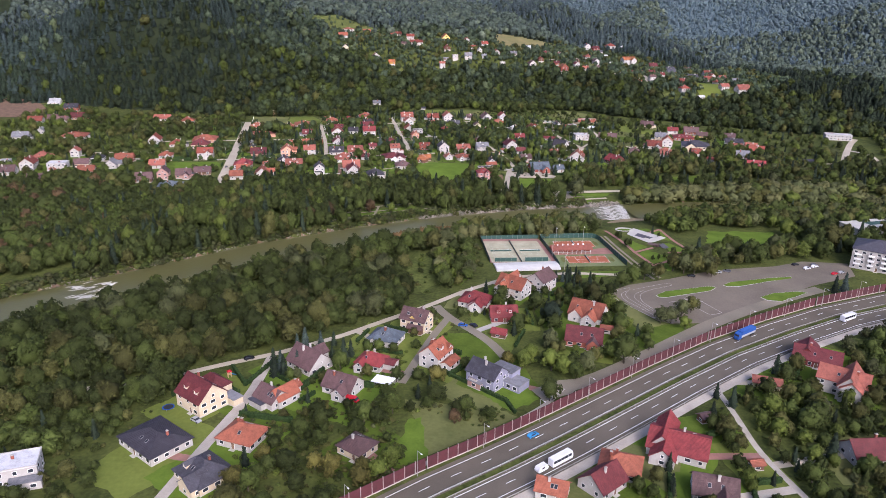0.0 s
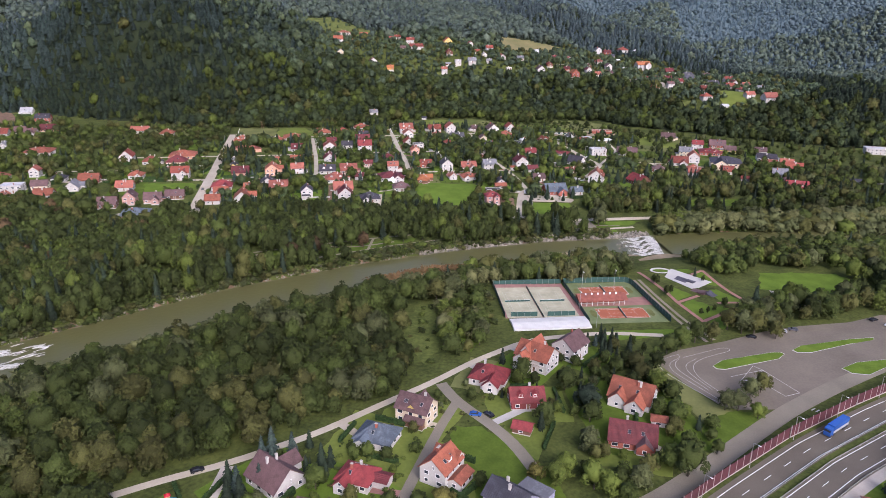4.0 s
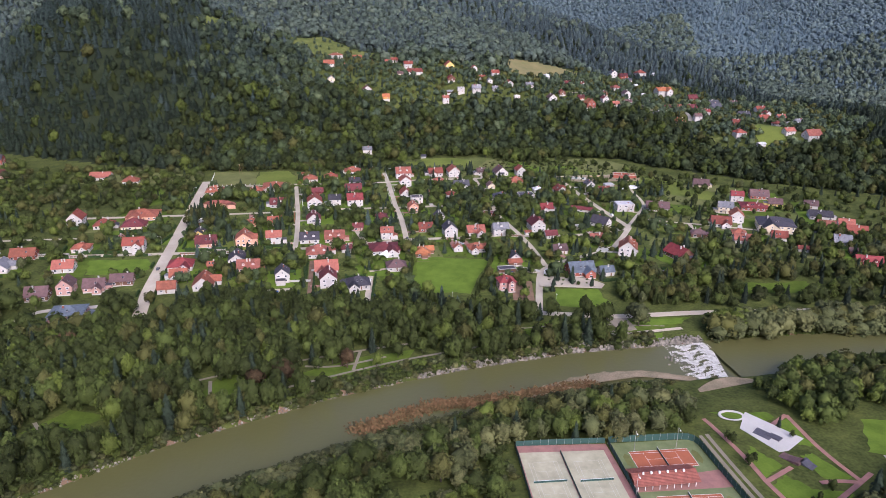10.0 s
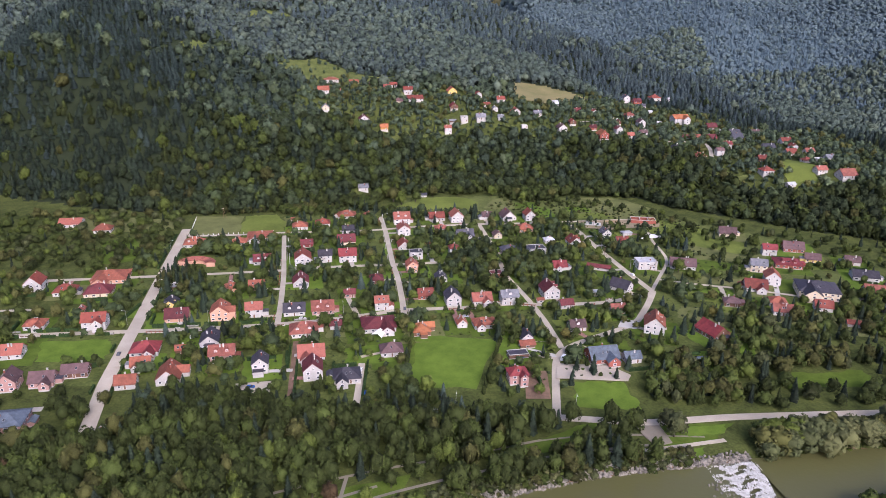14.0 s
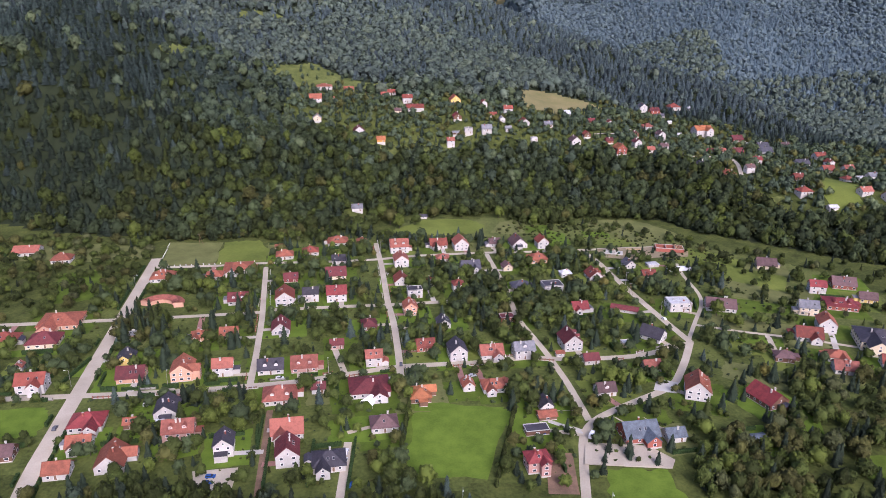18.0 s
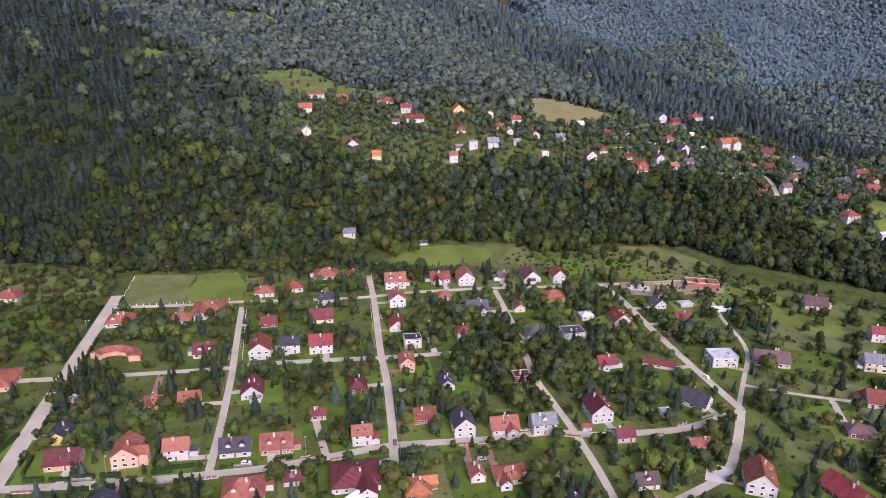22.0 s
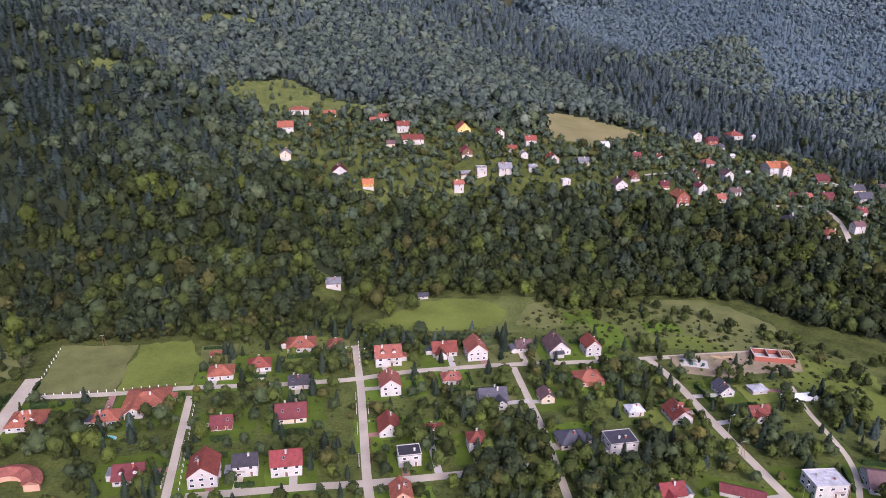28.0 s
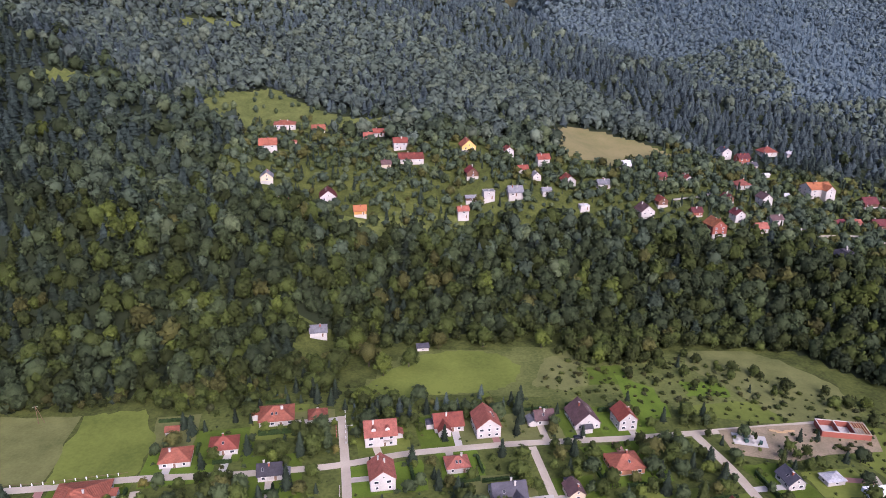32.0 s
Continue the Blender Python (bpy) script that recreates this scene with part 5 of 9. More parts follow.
def ribbon(name, o, wide, a, b, lift, mat, build):
    q, r = along(o + wide / 2, lift)[a:b], along(o - wide / 2, lift)[a:b]
    n = len(q)
    if n > 1:
        build.add([tuple(v) for v in np.concatenate([q, r])], [(n + i, n + i + 1, i + 1, i) for i in range(n - 1)], mat)


for o in (10.3, 2.4, -2.2, -9.7):
    b = Build()
    ribbon("lane_line", o, 0.24, 0, len(ap), 0.115, "white_paint", b)
    part("lane_line", b.mesh("lane_line"), motorway)
for o in (6.4, -5.9):
    for k in range(0, len(ap) - 8, 12):
        b = Build()
        ribbon("lane_dash", o, 0.20, k, k + 5, 0.115, "white_paint", b)
        if 20 < k < 420:
            part("lane_dash", b.mesh("lane_dash"), motorway)


def guard_rail(o, label):
    b, posts = Build(), Build()
    for h0, h1 in ((0.50, 0.82),):
        q = along(o)
        for side in (0.05, -0.05):
            r = along(o + side)
            n = len(q)
            v = [(*p[:2], p[2] + h0) for p in r] + [(*p[:2], p[2] + h1) for p in r]
            b.add(v, [(i, i + 1, n + i + 1, n + i) for i in range(n - 1)], "metal_grey")
    for k in range(0, len(ap), 4):
        x, y, z = along(o)[k]
        posts.box(x - 0.06, x + 0.06, y - 0.06, y + 0.06, z, z + 0.8, "metal_grey")
    thing = tagged(new("guard_rail", b.mesh("rail")), label, "guard rail")
    ob = part("posts", posts.mesh("posts"), thing)
    ob["kind"] = "stuff"


guard_rail(1.6, "grey steel guard rail along the median")
guard_rail(-1.4, "grey steel guard rail along the median")
guard_rail(-11.6, "grey steel guard rail beside the shoulder")

# noise barrier: posts every 4 m with dark red panels between them
barrier = tagged(new("noise_barrier"), "long dark red panelled noise barrier with steel posts", "noise barrier")
base = along(13.8)
post_me = Build().box(-0.12, 0.12, -0.12, 0.12, -0.5, 4.9, "metal_grey").mesh("post")
panel_me = Build().box(0.12, 3.88, -0.07, 0.07, 0.5, 4.6, "panel_red").box(0.12, 3.88, -0.09, 0.09, -0.5, 0.5, "concrete").mesh("panel")
for k in range(60, 440, 4):
    (x0, y0, z0), (x1, y1, _) = base[k], base[k + 4]
    m = pose(x0, y0, z0, 0, 0, math.degrees(math.atan2(y1 - y0, x1 - x0)))
    part("post", post_me, barrier, m=m)
    part("panel", panel_me, barrier, m=m)


def street_lamp(x, y, turn, tall=9.0):
    def make():
        thing = new("street_lamp")
        part("pole", Build().tube(0.11, 0.07, 0, tall, "metal_grey").mesh("pole"), thing)
        part("arm", Build().box(-0.05, 0.05, 0, 2.0, tall - 0.1, tall, "metal_grey").mesh("arm"), thing)
        part("lamp_head", Build().box(-0.18, 0.18, 1.6, 2.5, tall - 0.16, tall - 0.02, "plastic_white").mesh("lamp_head"), thing)
        return tagged(thing, "slim grey street lamp with a single arm", "street lamp", "street lamps")
    m = pose(x, y, float(height(x, y)), 0, 0, turn)
    if "lamp" in SHARED:
        return copy_thing(SHARED["lamp"], m)
    SHARED["lamp"] = make()
    SHARED["lamp"].matrix_basis = m
    return SHARED["lamp"]


for k in range(70, 430, 26):
    x, y, _ = along(12.6)[k]
    street_lamp(x, y, math.degrees(math.atan2(an[k][1], an[k][0])) + 90, 9.5)
SERVICE = [(38.5, 234.6), (47.1, 239.4), (61.6, 247.1), (83.7, 264.5), (103.0, 280.8), (124.2, 298.1), (148.2, 314.5), (175.2, 330.9), (197.3, 342.4)]
street(SERVICE, 7.0, "worn grey-brown service road beside the noise barrier", "asphalt_old", lift=0.12)
street([(47, 239), (39.5, 227.5), (30.5, 219.0), (10, 203), (-14, 184), (-40, 163)], 1.9, "pale gravel path along the noise barrier", "gravel", lift=0.17)
patch("forecourt", [(38.5, 229.8), (34.6, 237.5), (46.2, 245.2), (57.7, 247.1), (50.0, 235.6)], 0.10, "asphalt_old", "small asphalt turning place beside the barrier", "pavement")
# ---- car park ----
CARPARK = [(85.4, 335.0), (97.7, 344.5), (121.3, 353.5), (142, 363.5), (162, 370), (188, 375), (207, 383.5), (232, 381), (226, 361.5), (195.5, 347), (160, 322), (128, 300), (119, 299), (106, 298.4), (100.5, 301.5), (92, 318)]
patch("car_park", CARPARK, 0.09, "asphalt_park", "worn grey-brown asphalt car park with painted training tracks", "car park")
for isl in ([(108.6, 331.2), (114.2, 336.0), (138.4, 343.6), (141.6, 343.6), (142.7, 342.2), (138.4, 338.0), (112.3, 328.4), (109.2, 329.0)], [(148.0, 346.0), (153.1, 350.0), (177.7, 356.9), (190, 359), (189, 357), (175.5, 352.4), (155.2, 344.2), (149.2, 344.0)], [(161.1, 330.5), (169.7, 335.6), (183.7, 338.5), (187.8, 336.9), (169.5, 325.5), (163.1, 326.6)]):
    cx_, cy_ = sum(q[0] for q in isl) / len(isl), sum(q[1] for q in isl) / len(isl)
    patch("kerb", [(cx_ + (x - cx_) * 1.01 + (0.18 if x > cx_ else -0.18), cy_ + (y - cy_) * 1.045) for x, y in isl], 0.20, "concrete", "pale concrete kerb round a grass island", "kerb")
    patch("island", isl, 0.235, "lawn_bright", "raised grass island with a kerb in the car park", "traffic island")


patch("sand_strip", [(121.3, 300.2), (135.2, 307.0), (149.4, 317.0), (151.6, 314.5), (133.9, 302.5), (124.3, 299.0)], 0.115, "soil", "bare brown earth along the car park's edge", "bare earth")
patch("verge_grass", [(86.0, 334.0), (91.5, 318.0), (100.0, 301.0), (104, 297.5), (90.5, 290.0), (84.9, 312.9), (81.3, 329.9)], 0.04, "lawn_dry", "rough dry grass beside the car park", "verge")
patch("lawn", [(89.5, 288.7), (101.3, 296.5), (116, 297.5), (110.9, 290.6), (97.9, 279.0), (87.9, 270.6), (85.0, 273.6)], 0.05, "lawn", "mown green verge between the car park and the service road", "lawn")


def painted(pts, wide=0.22, lift=0.10):
    strip("painted_line", pts, wide / 2, -wide / 2, lift, "worn_paint", "worn white line painted on the asphalt", "road marking", step=2, thick=0.005)


painted([(98.5, 338.2), (119.9, 348.3), (122.5, 345.4), (112, 340.6), (105.7, 337.2), (101.0, 333.0), (99.0, 327.5), (99.6, 321.0), (105.0, 307.8)], 0.2)
painted([(97.0, 340.8), (98.5, 338.2), (92.6, 335.2), (90.2, 331.5), (90.4, 326.0), (102.6, 303.6)], 0.2)
painted([(97.0, 340.8), (91.5, 338.0), (87.0, 334.6), (86.0, 330.5), (87.0, 325.0), (100.8, 302.2), (102.7, 303.4)], 0.24)
painted([(96.0, 336.6), (92.8, 333.0), (92.4, 328.5), (100.0, 312.0)], 0.2)
painted([(104.0, 337.6), (97.0, 332.0), (96.2, 326.5), (101.5, 312.5)], 0.16)
painted([(125.0, 331.6), (127.6, 328.3)], 0.26)
painted([(127.6, 328.3), (134.5, 310.8)], 0.26)
painted([(134.5, 310.8), (127.9, 308.2)], 0.26)
painted([(127.9, 308.2), (121.8, 321.0)], 0.26)
painted([(112.6, 322.6), (127.6, 328.3)], 0.26)
painted([(114.6, 318.6), (129.5, 324.3)], 0.26)
painted([(127.6, 328.3), (115.6, 313.8)], 0.2)
painted([(125.0, 331.6), (114.6, 318.6)], 0.2)
for k in range(5):
    painted([(133.0 + k * 1.1, 298.6 - k * 1.05), (135.0 + k * 1.1, 299.9 - k * 1.05)], 0.5, 0.16)

# ---- tennis courts ----
patch("sports_ground", [(27.0, 374.4), (23.6, 415.6), (59.4, 417.9), (65.0, 378.0)], 0.06, "paving_red", "red paved surround of the tennis courts", "sports ground")
patch("court", [(27.9, 375.0), (24.4, 411.2), (40.2, 412.2), (44.4, 375.8)], 0.10, "court_grass", "pale worn artificial-grass tennis court", "tennis court")
patch("court", [(45.1, 375.9), (40.8, 412.3), (57.7, 413.6), (62.2, 377.6)], 0.10, "court_grass", "pale worn artificial-grass tennis court", "tennis court")
patch("sports_ground", [(61.4, 418.2), (95.4, 421.6), (103.0, 373.1), (65.6, 369.7)], 0.07, "court_apron", "green apron round the clay tennis courts", "sports ground")
patch("forecourt", [(63.5, 395.0), (88.9, 400.1), (100.4, 402.7), (101.0, 392.3), (64.5, 388.6)], 0.09, "paving_red", "red paved strip beside the clubhouse", "pavement")


def tennis_court(cx, cy, turn, mat, label):
    m = pose(cx, cy, float(height(cx, cy)) + 0.12, 0, 0, turn)
    thing = tagged(new("court"), label, "tennis court", kind="structure")
    thing.matrix_basis = m
    part("playing_surface", Build().box(-11.9, 11.9, -5.5, 5.5, -0.1, 0.02, mat).mesh("playing_surface"), thing)
    line = "white_paint" if mat == "clay" else "court_line"
    lines = [(-11.9, 11.9, y - 0.05, y + 0.05) for y in (-5.45, -4.1, 4.1, 5.45)] + [(x - 0.05, x + 0.05, -5.5, 5.5) for x in (-11.85, 11.85)] + [(x - 0.04, x + 0.04, -4.1, 4.1) for x in (-6.4, 6.4)] + [(-6.4, 6.4, -0.04, 0.04)]
    for x0, x1, y0, y1 in lines:
        part("court_line", Build().box(x0, x1, y0, y1, 0.02, 0.026, line).mesh("court_line"), thing)
    net = tagged(new("tennis_net", Build().box(-0.03, 0.03, -6.2, 6.2, 0.05, 0.92, "fence_green").mesh("net")), "dark tennis net with a white band between two posts", "tennis net", "tennis nets")
    net.matrix_basis = m
    part("band", Build().box(-0.04, 0.04, -6.2, 6.2, 0.92, 1.0, "white_paint").mesh("band"), net)
    for s in (-6.3, 6.3):
        part("post", Build().tube(0.06, 0.06, -0.1, 1.1, "metal_grey", 8, None, 0, s).mesh("post"), net)


tennis_court(83.1, 382.0, 5, "clay", "orange clay tennis court with white lines")
tennis_court(79.6, 408.6, 7, "clay", "orange clay tennis court with white lines")
tennis_court(34.2, 393.6, 96.5, "court_grass", "pale artificial-grass tennis court with faint lines")
tennis_court(51.4, 394.8, 96.5, "court_grass", "pale artificial-grass tennis court with faint lines")
# worn yellow turf beside the baselines of the clay courts
for cx_, cy_, turn in ((69.2, 381.0, 5), (97.0, 383.2, 5), (66.0, 407.2, 7), (93.2, 410.4, 7)):
    a = radians(turn)
    patch("worn_turf", [(cx_ + u * math.cos(a) - v * math.sin(a), cy_ + u * math.sin(a) + v * math.cos(a)) for u, v in ((-1.4, -2.5), (0, -4.5), (1.4, -2.5), (1.4, 2.5), (0, 4.5), (-1.4, 2.5))], 0.085, "lawn_dry", "worn yellowish turf at a court's end", "turf")


def mesh_fence(pts, tall, label, mat="fence_green", gap=3.0):
    """Posts with a wind net between them."""
    thing = tagged(new("court_fence"), label, "fence")
    p = resample(pts, gap)
    for (x0, y0), (x1, y1) in zip(p, p[1:]):
        ln = math.hypot(x1 - x0, y1 - y0)
        m = pose(x0, y0, float(height(x0, y0)), 0, 0, math.degrees(math.atan2(y1 - y0, x1 - x0)))
        part("post", shared(("fpost", tall), lambda: Build().tube(0.04, 0.04, -0.3, tall + 0.3, "metal_grey", 6).mesh("post")), thing, m=m)
        part("net_panel", Build().box(0.04, ln - 0.04, -0.01, 0.01, 0.05, tall, mat).mesh("net_panel"), thing, m=m)


mesh_fence([(23.6, 416.2), (41, 417.4), (59.2, 418.4)], 2.6, "green wind-net fence behind the grass courts")
mesh_fence([(23.2, 415.6), (24.8, 395), (26.6, 374.6)], 2.6, "green wind-net fence beside the grass courts")
mesh_fence([(29.5, 376.4), (42, 377.2)], 2.4, "green wind-net fence at the courts' near end")
mesh_fence([(46.8, 377.6), (60, 378.6)], 2.4, "green wind-net fence at the courts' near end")
mesh_fence([(40.5, 412.2), (42.6, 394), (44.75, 375.8)], 1.2, "low dark net fence between the two grass courts")
mesh_fence([(60.4, 418.6), (95.8, 422.2), (99.6, 397), (103.6, 373.0)], 3.0, "green wind-net fence round the clay courts")
mesh_fence([(60.2, 418.0), (62.8, 396), (65.3, 370.4)], 2.4, "dark net fence between grass and clay courts")
# storage tent of white membrane along the near end of the grass courts
tent = tagged(new("tent_hall"), "long low grey-white membrane hall beside the courts", "tent")
tent.matrix_basis = pose(46.9, 368.4, 5.6, 0, 0, 6.5)
bay = Build().add([(0, -5.6, 0), (3.55, -5.6, 0), (3.55, -5.6, 0.7), (0, -5.6, 0.7), (0, 0, 1.5), (3.55, 0, 1.5), (0, 5.6, 0.9), (3.55, 5.6, 0.9), (0, 5.6, 0), (3.55, 5.6, 0)], [(0, 1, 2, 3), (3, 2, 5, 4), (4, 5, 7, 6), (6, 7, 9, 8), (0, 3, 4, 6, 8), (1, 9, 7, 5, 2)], "membrane").mesh("membrane")
for k in range(10):
    part("membrane", bay, tent, m=pose(-18 + k * 3.6, 0, 0))
# clubhouse
club = tagged(new("clubhouse"), "long brick-red clubhouse with a veranda between courts", "clubhouse")
club.matrix_basis = pose(75.2, 395.0, 5.6, 0, 0, 8)
part("wall", wall_mesh(23, 5.5, 2.8, 0.9, "G", "wall_R", 0.5), club, m=pose(0, 1.2, 0))
part("roof", roof_mesh(24, 9.5, 1.7, "G", "roof_P", 0.4), club, m=pose(0, 0, 2.85))
for k in range(9):
    part("veranda_post", shared("veranda_post", lambda: Build().box(-0.09, 0.09, -0.09, 0.09, 0, 2.9, "white_paint").mesh("veranda_post")), club, m=pose(-11 + k * 2.75, -4.2, 0))
for k in range(6):
    add_window(club, -9 + k * 3.2, -1.55, 0.9, 0, 1.4, 1.3)
    ch = part("roof_vent", shared("roof_vent", lambda: Build().box(-0.3, 0.3, -0.3, 0.3, 0, 0.9, "white_paint").mesh("roof_vent")), club, m=pose(-8 + k * 3.1, -0.6, 4.2))
for x, y in ((69.3, 412.7), (86.6, 415.6), (63.5, 386.7), (67.4, 365.5)):
    street_lamp(x, y, 180, 11)
HARD.append([(17.3, 351.1), (19.2, 416.6), (100.1, 422.3), (107.8, 358.8), (69.3, 349.2)])
# ---- skate park ----
patch("skate_park", [(124.2, 442.1), (140.3, 422.9), (130.6, 414.8), (126.4, 413.6), (117.2, 429.7)], 0.14, "concrete_pale", "smooth pale concrete skate park slab", "skate park")


def ramp(x, y, turn, l, w, h, mat, label):
    n = 8
    v, f = [], []
    for k in range(n + 1):
        u = k / n
        v += [(-l / 2 + l * u, -w / 2, h * u * u), (-l / 2 + l * u, w / 2, h * u * u)]
    for k in range(n):
        f.append((2 * k, 2 * k + 2, 2 * k + 3, 2 * k + 1))
    v += [(l / 2 + 1.0, -w / 2, h), (l / 2 + 1.0, w / 2, h), (l / 2 + 1.0, -w / 2, 0), (l / 2 + 1.0, w / 2, 0)]
    e = len(v)
    f += [(2 * n, e - 4, e - 3, 2 * n + 1), (e - 4, e - 2, e - 1, e - 3), tuple([2 * k for k in range(n + 1)] + [e - 4, e - 2]), tuple([2 * k + 1 for k in range(n + 1)] + [e - 3, e - 1])]
    ob = tagged(new("skate_ramp", Build().add(v, f, mat).mesh("ramp")), label, "skate ramp", "skate ramps")
    ob.matrix_basis = pose(x, y, float(height(x, y)) + 0.14, 0, 0, turn)


ramp(128.6, 409.6, -52, 7, 4.5, 1.2, "roof_b", "brown half pipe on red paving")
ramp(134.2, 405.2, 128, 4, 4.5, 1.2, "roof_k", "dark quarter pipe on red paving")
ramp(124.5, 425.0, 40, 3.0, 7.0, 0.8, "roof_k", "dark steel grind box on pale concrete")
ramp(129.5, 424.0, 220, 3.0, 5.0, 0.8, "roof_k", "dark steel quarter pipe on pale concrete")
# oval kerb ring round a planted bed
ring_v = [(117.6 + math.cos(a) * rx_, 439.6 + math.sin(a) * rx_ * 0.72) for rx_ in (5.6, 4.4) for a in np.linspace(0, math.tau, 25)[:-1]]
ring_z = float(height(117.6, 439.6))
tagged(new("kerb_ring", mesh_from("kerb_ring", [(x, y, ring_z + z) for z in (0.35, -0.2) for x, y in ring_v], [q for i in range(24) for j in [(i + 1) % 24] for q in ((i, j, 24 + j, 24 + i), (i, 48 + i, 48 + j, j), (24 + i, 24 + j, 72 + j, 72 + i))], "concrete_pale")), "pale oval concrete kerb round a planted bed", "kerb", kind="structure")
for lift, pts in enumerate([[(113.6, 395.8), (119.2, 373.5)], [(114.1, 395.8), (126.9, 404.3)], [(119.7, 374.3), (148.4, 395.7), (155.4, 401.3)], [(148.9, 396.6), (143.2, 415.5), (141.0, 440.3)], [(141.0, 440.3), (128.4, 429.8)], [(104.8, 437.0), (112.0, 409.7), (113.6, 395.8)], [(148.0, 395.7), (140.3, 398.2), (133.4, 395.3)]]):
    street(pts, 1.9, "red paved path through the park", "paving_red", 0.08 + 0.006 * lift)
for poly in [[(114.7, 393.9), (122.5, 399.6), (128.6, 391.7), (140.8, 390.3), (120.0, 375.8)], [(116.4, 417.8), (123.9, 405.2), (114.2, 397.5), (112.5, 409.7)], [(133.6, 411.3), (138.9, 413.4), (146.9, 399.2), (140.9, 395.5), (135.5, 398.9)], [(130.4, 431.0), (140.0, 438.0), (142.2, 417.5), (137.1, 418.4)], [(121.2, 373.5), (141.8, 389.4), (143.0, 382.8), (125.1, 365.1)], [(108.6, 442.9), (133.8, 442.4), (135.2, 437.8), (127.6, 433.1), (116.0, 437.3)]]:
    patch("lawn", poly, 0.05, "lawn_bright", "bright mown park lawn", "lawn")
patch("lawn", [(65.4, 361.7), (102.0, 365.5), (103.9, 359.8), (69.3, 352.1)], 0.02, "lawn_bright", "bright mown lawn beside the courts", "lawn")
for pts in ([(99.1, 424.3), (102.0, 405.0), (107.8, 371.3), (113.6, 353.0)], [(102.0, 425.2), (104.9, 405.0), (110.7, 374.2), (117.4, 354.9)]):
    street(pts, 1.6, "grey asphalt path beside the court fence", "asphalt_old", 0.07)
patch("volleyball_court", [(166.5, 412.7), (182.9, 403.1), (177.1, 392.5), (165.6, 405.0)], 0.08, "gravel", "pale sand volleyball court in a lawn", "sports ground")
HARD.append([(103.9, 364.6), (100.1, 424.3), (107.8, 443.5), (129.0, 445.4), (152.1, 400.2), (144.4, 383.8), (121.3, 366.5)])
HARD.append(CARPARK)
HARD.append([(-250, 522), (-162, 520), (-160, 562), (-240, 604)])
HARD.append([(-21, 348), (-17, 385), (-9, 392), (-5, 370), (-4, 342), (-10, 328)])
HARD.append([(-26, 572), (-23, 630), (22, 630), (27, 618), (13, 570)])
HARD.append([(-221, 808), (-234, 868), (-160, 878), (-145, 850), (-145, 820)])
HARD.append([(-242, 594), (-240, 620), (-196, 622), (-194, 595)])
HARD.append([(58, 558), (62, 584), (92, 584), (96, 556)])
HARD.append([(178, 576), (178, 592), (225, 597), (228, 580)])
HARD.append([(161.7, 414.6), (171.3, 437.7), (213.7, 437.7), (223.3, 418.5), (198.3, 405.0), (182.9, 389.6), (165.6, 400.2)])
HARD.append([(-15.6, 219.5), (-2.4, 220.4), (7.1, 219.2), (14.7, 208.5), (10.0, 196.8), (-7.0, 191.0), (-11.4, 191.4)])
HARD += HILL_MEADOWS[-5:] + [STUBBLE]
HARD.append([(-104.0, 170.1), (-104.0, 189.4), (-86.7, 187.4), (-82.8, 172.0)])

# ---- trees ----
def rand_dirs(n, rng):
    v = rng.normal(size=(n, 3))
    return v / np.linalg.norm(v, axis=1)[:, None]


def leaf_cards(centres, normals_, size, rng):
    """Irregular four-cornered leaf clumps at centres, turned roughly along normals_."""
    n = len(centres)
    nn = normals_ + rng.normal(size=(n, 3)) * 0.32
    nn /= np.linalg.norm(nn, axis=1)[:, None]
    t = np.cross(nn, rand_dirs(n, rng))
    t /= np.linalg.norm(t, axis=1)[:, None]
    b = np.cross(nn, t)
    quad = []
    for k in range(4):
        a = k * math.pi / 2
        r = size * rng.uniform(0.55, 1.15, (n, 1))
        quad.append(centres + (t * math.cos(a) + b * math.sin(a)) * r + nn * rng.normal(size=(n, 1)) * size * 0.12)
    v = np.stack(quad, 1).reshape(-1, 3)
    f = np.arange(4 * n).reshape(-1, 4)
    return v, f


ICOS = {}


def ico(detail=1):
    if detail not in ICOS:
        bm = bmesh.new()
        bmesh.ops.create_icosphere(bm, subdivisions=detail, radius=1)
        ICOS[detail] = np.array([v.co for v in bm.verts]), np.array([[v.index for v in f.verts] for f in bm.faces])
        bm.free()
    return ICOS[detail]


def leaf_tris(centres, normals_, size, rng, loose=0.5):
    """Irregular three-cornered sprays of leaves at centres, turned loosely along normals_."""
    n = len(centres)
    nn = normals_ + rng.normal(size=(n, 3)) * loose
    nn /= np.linalg.norm(nn, axis=1)[:, None]
    t = np.cross(nn, rand_dirs(n, rng))
    t /= np.linalg.norm(t, axis=1)[:, None]
    b = np.cross(nn, t)
    corners = []
    for k in range(3):
        a = k * math.tau / 3
        r = size * rng.uniform(0.65, 1.4, (n, 1))
        corners.append(centres + (t * math.cos(a) + b * math.sin(a)) * r)
    return np.stack(corners, 1).reshape(-1, 3), np.arange(3 * n).reshape(-1, 3)


NO_QUADS = np.zeros((0, 4), int)


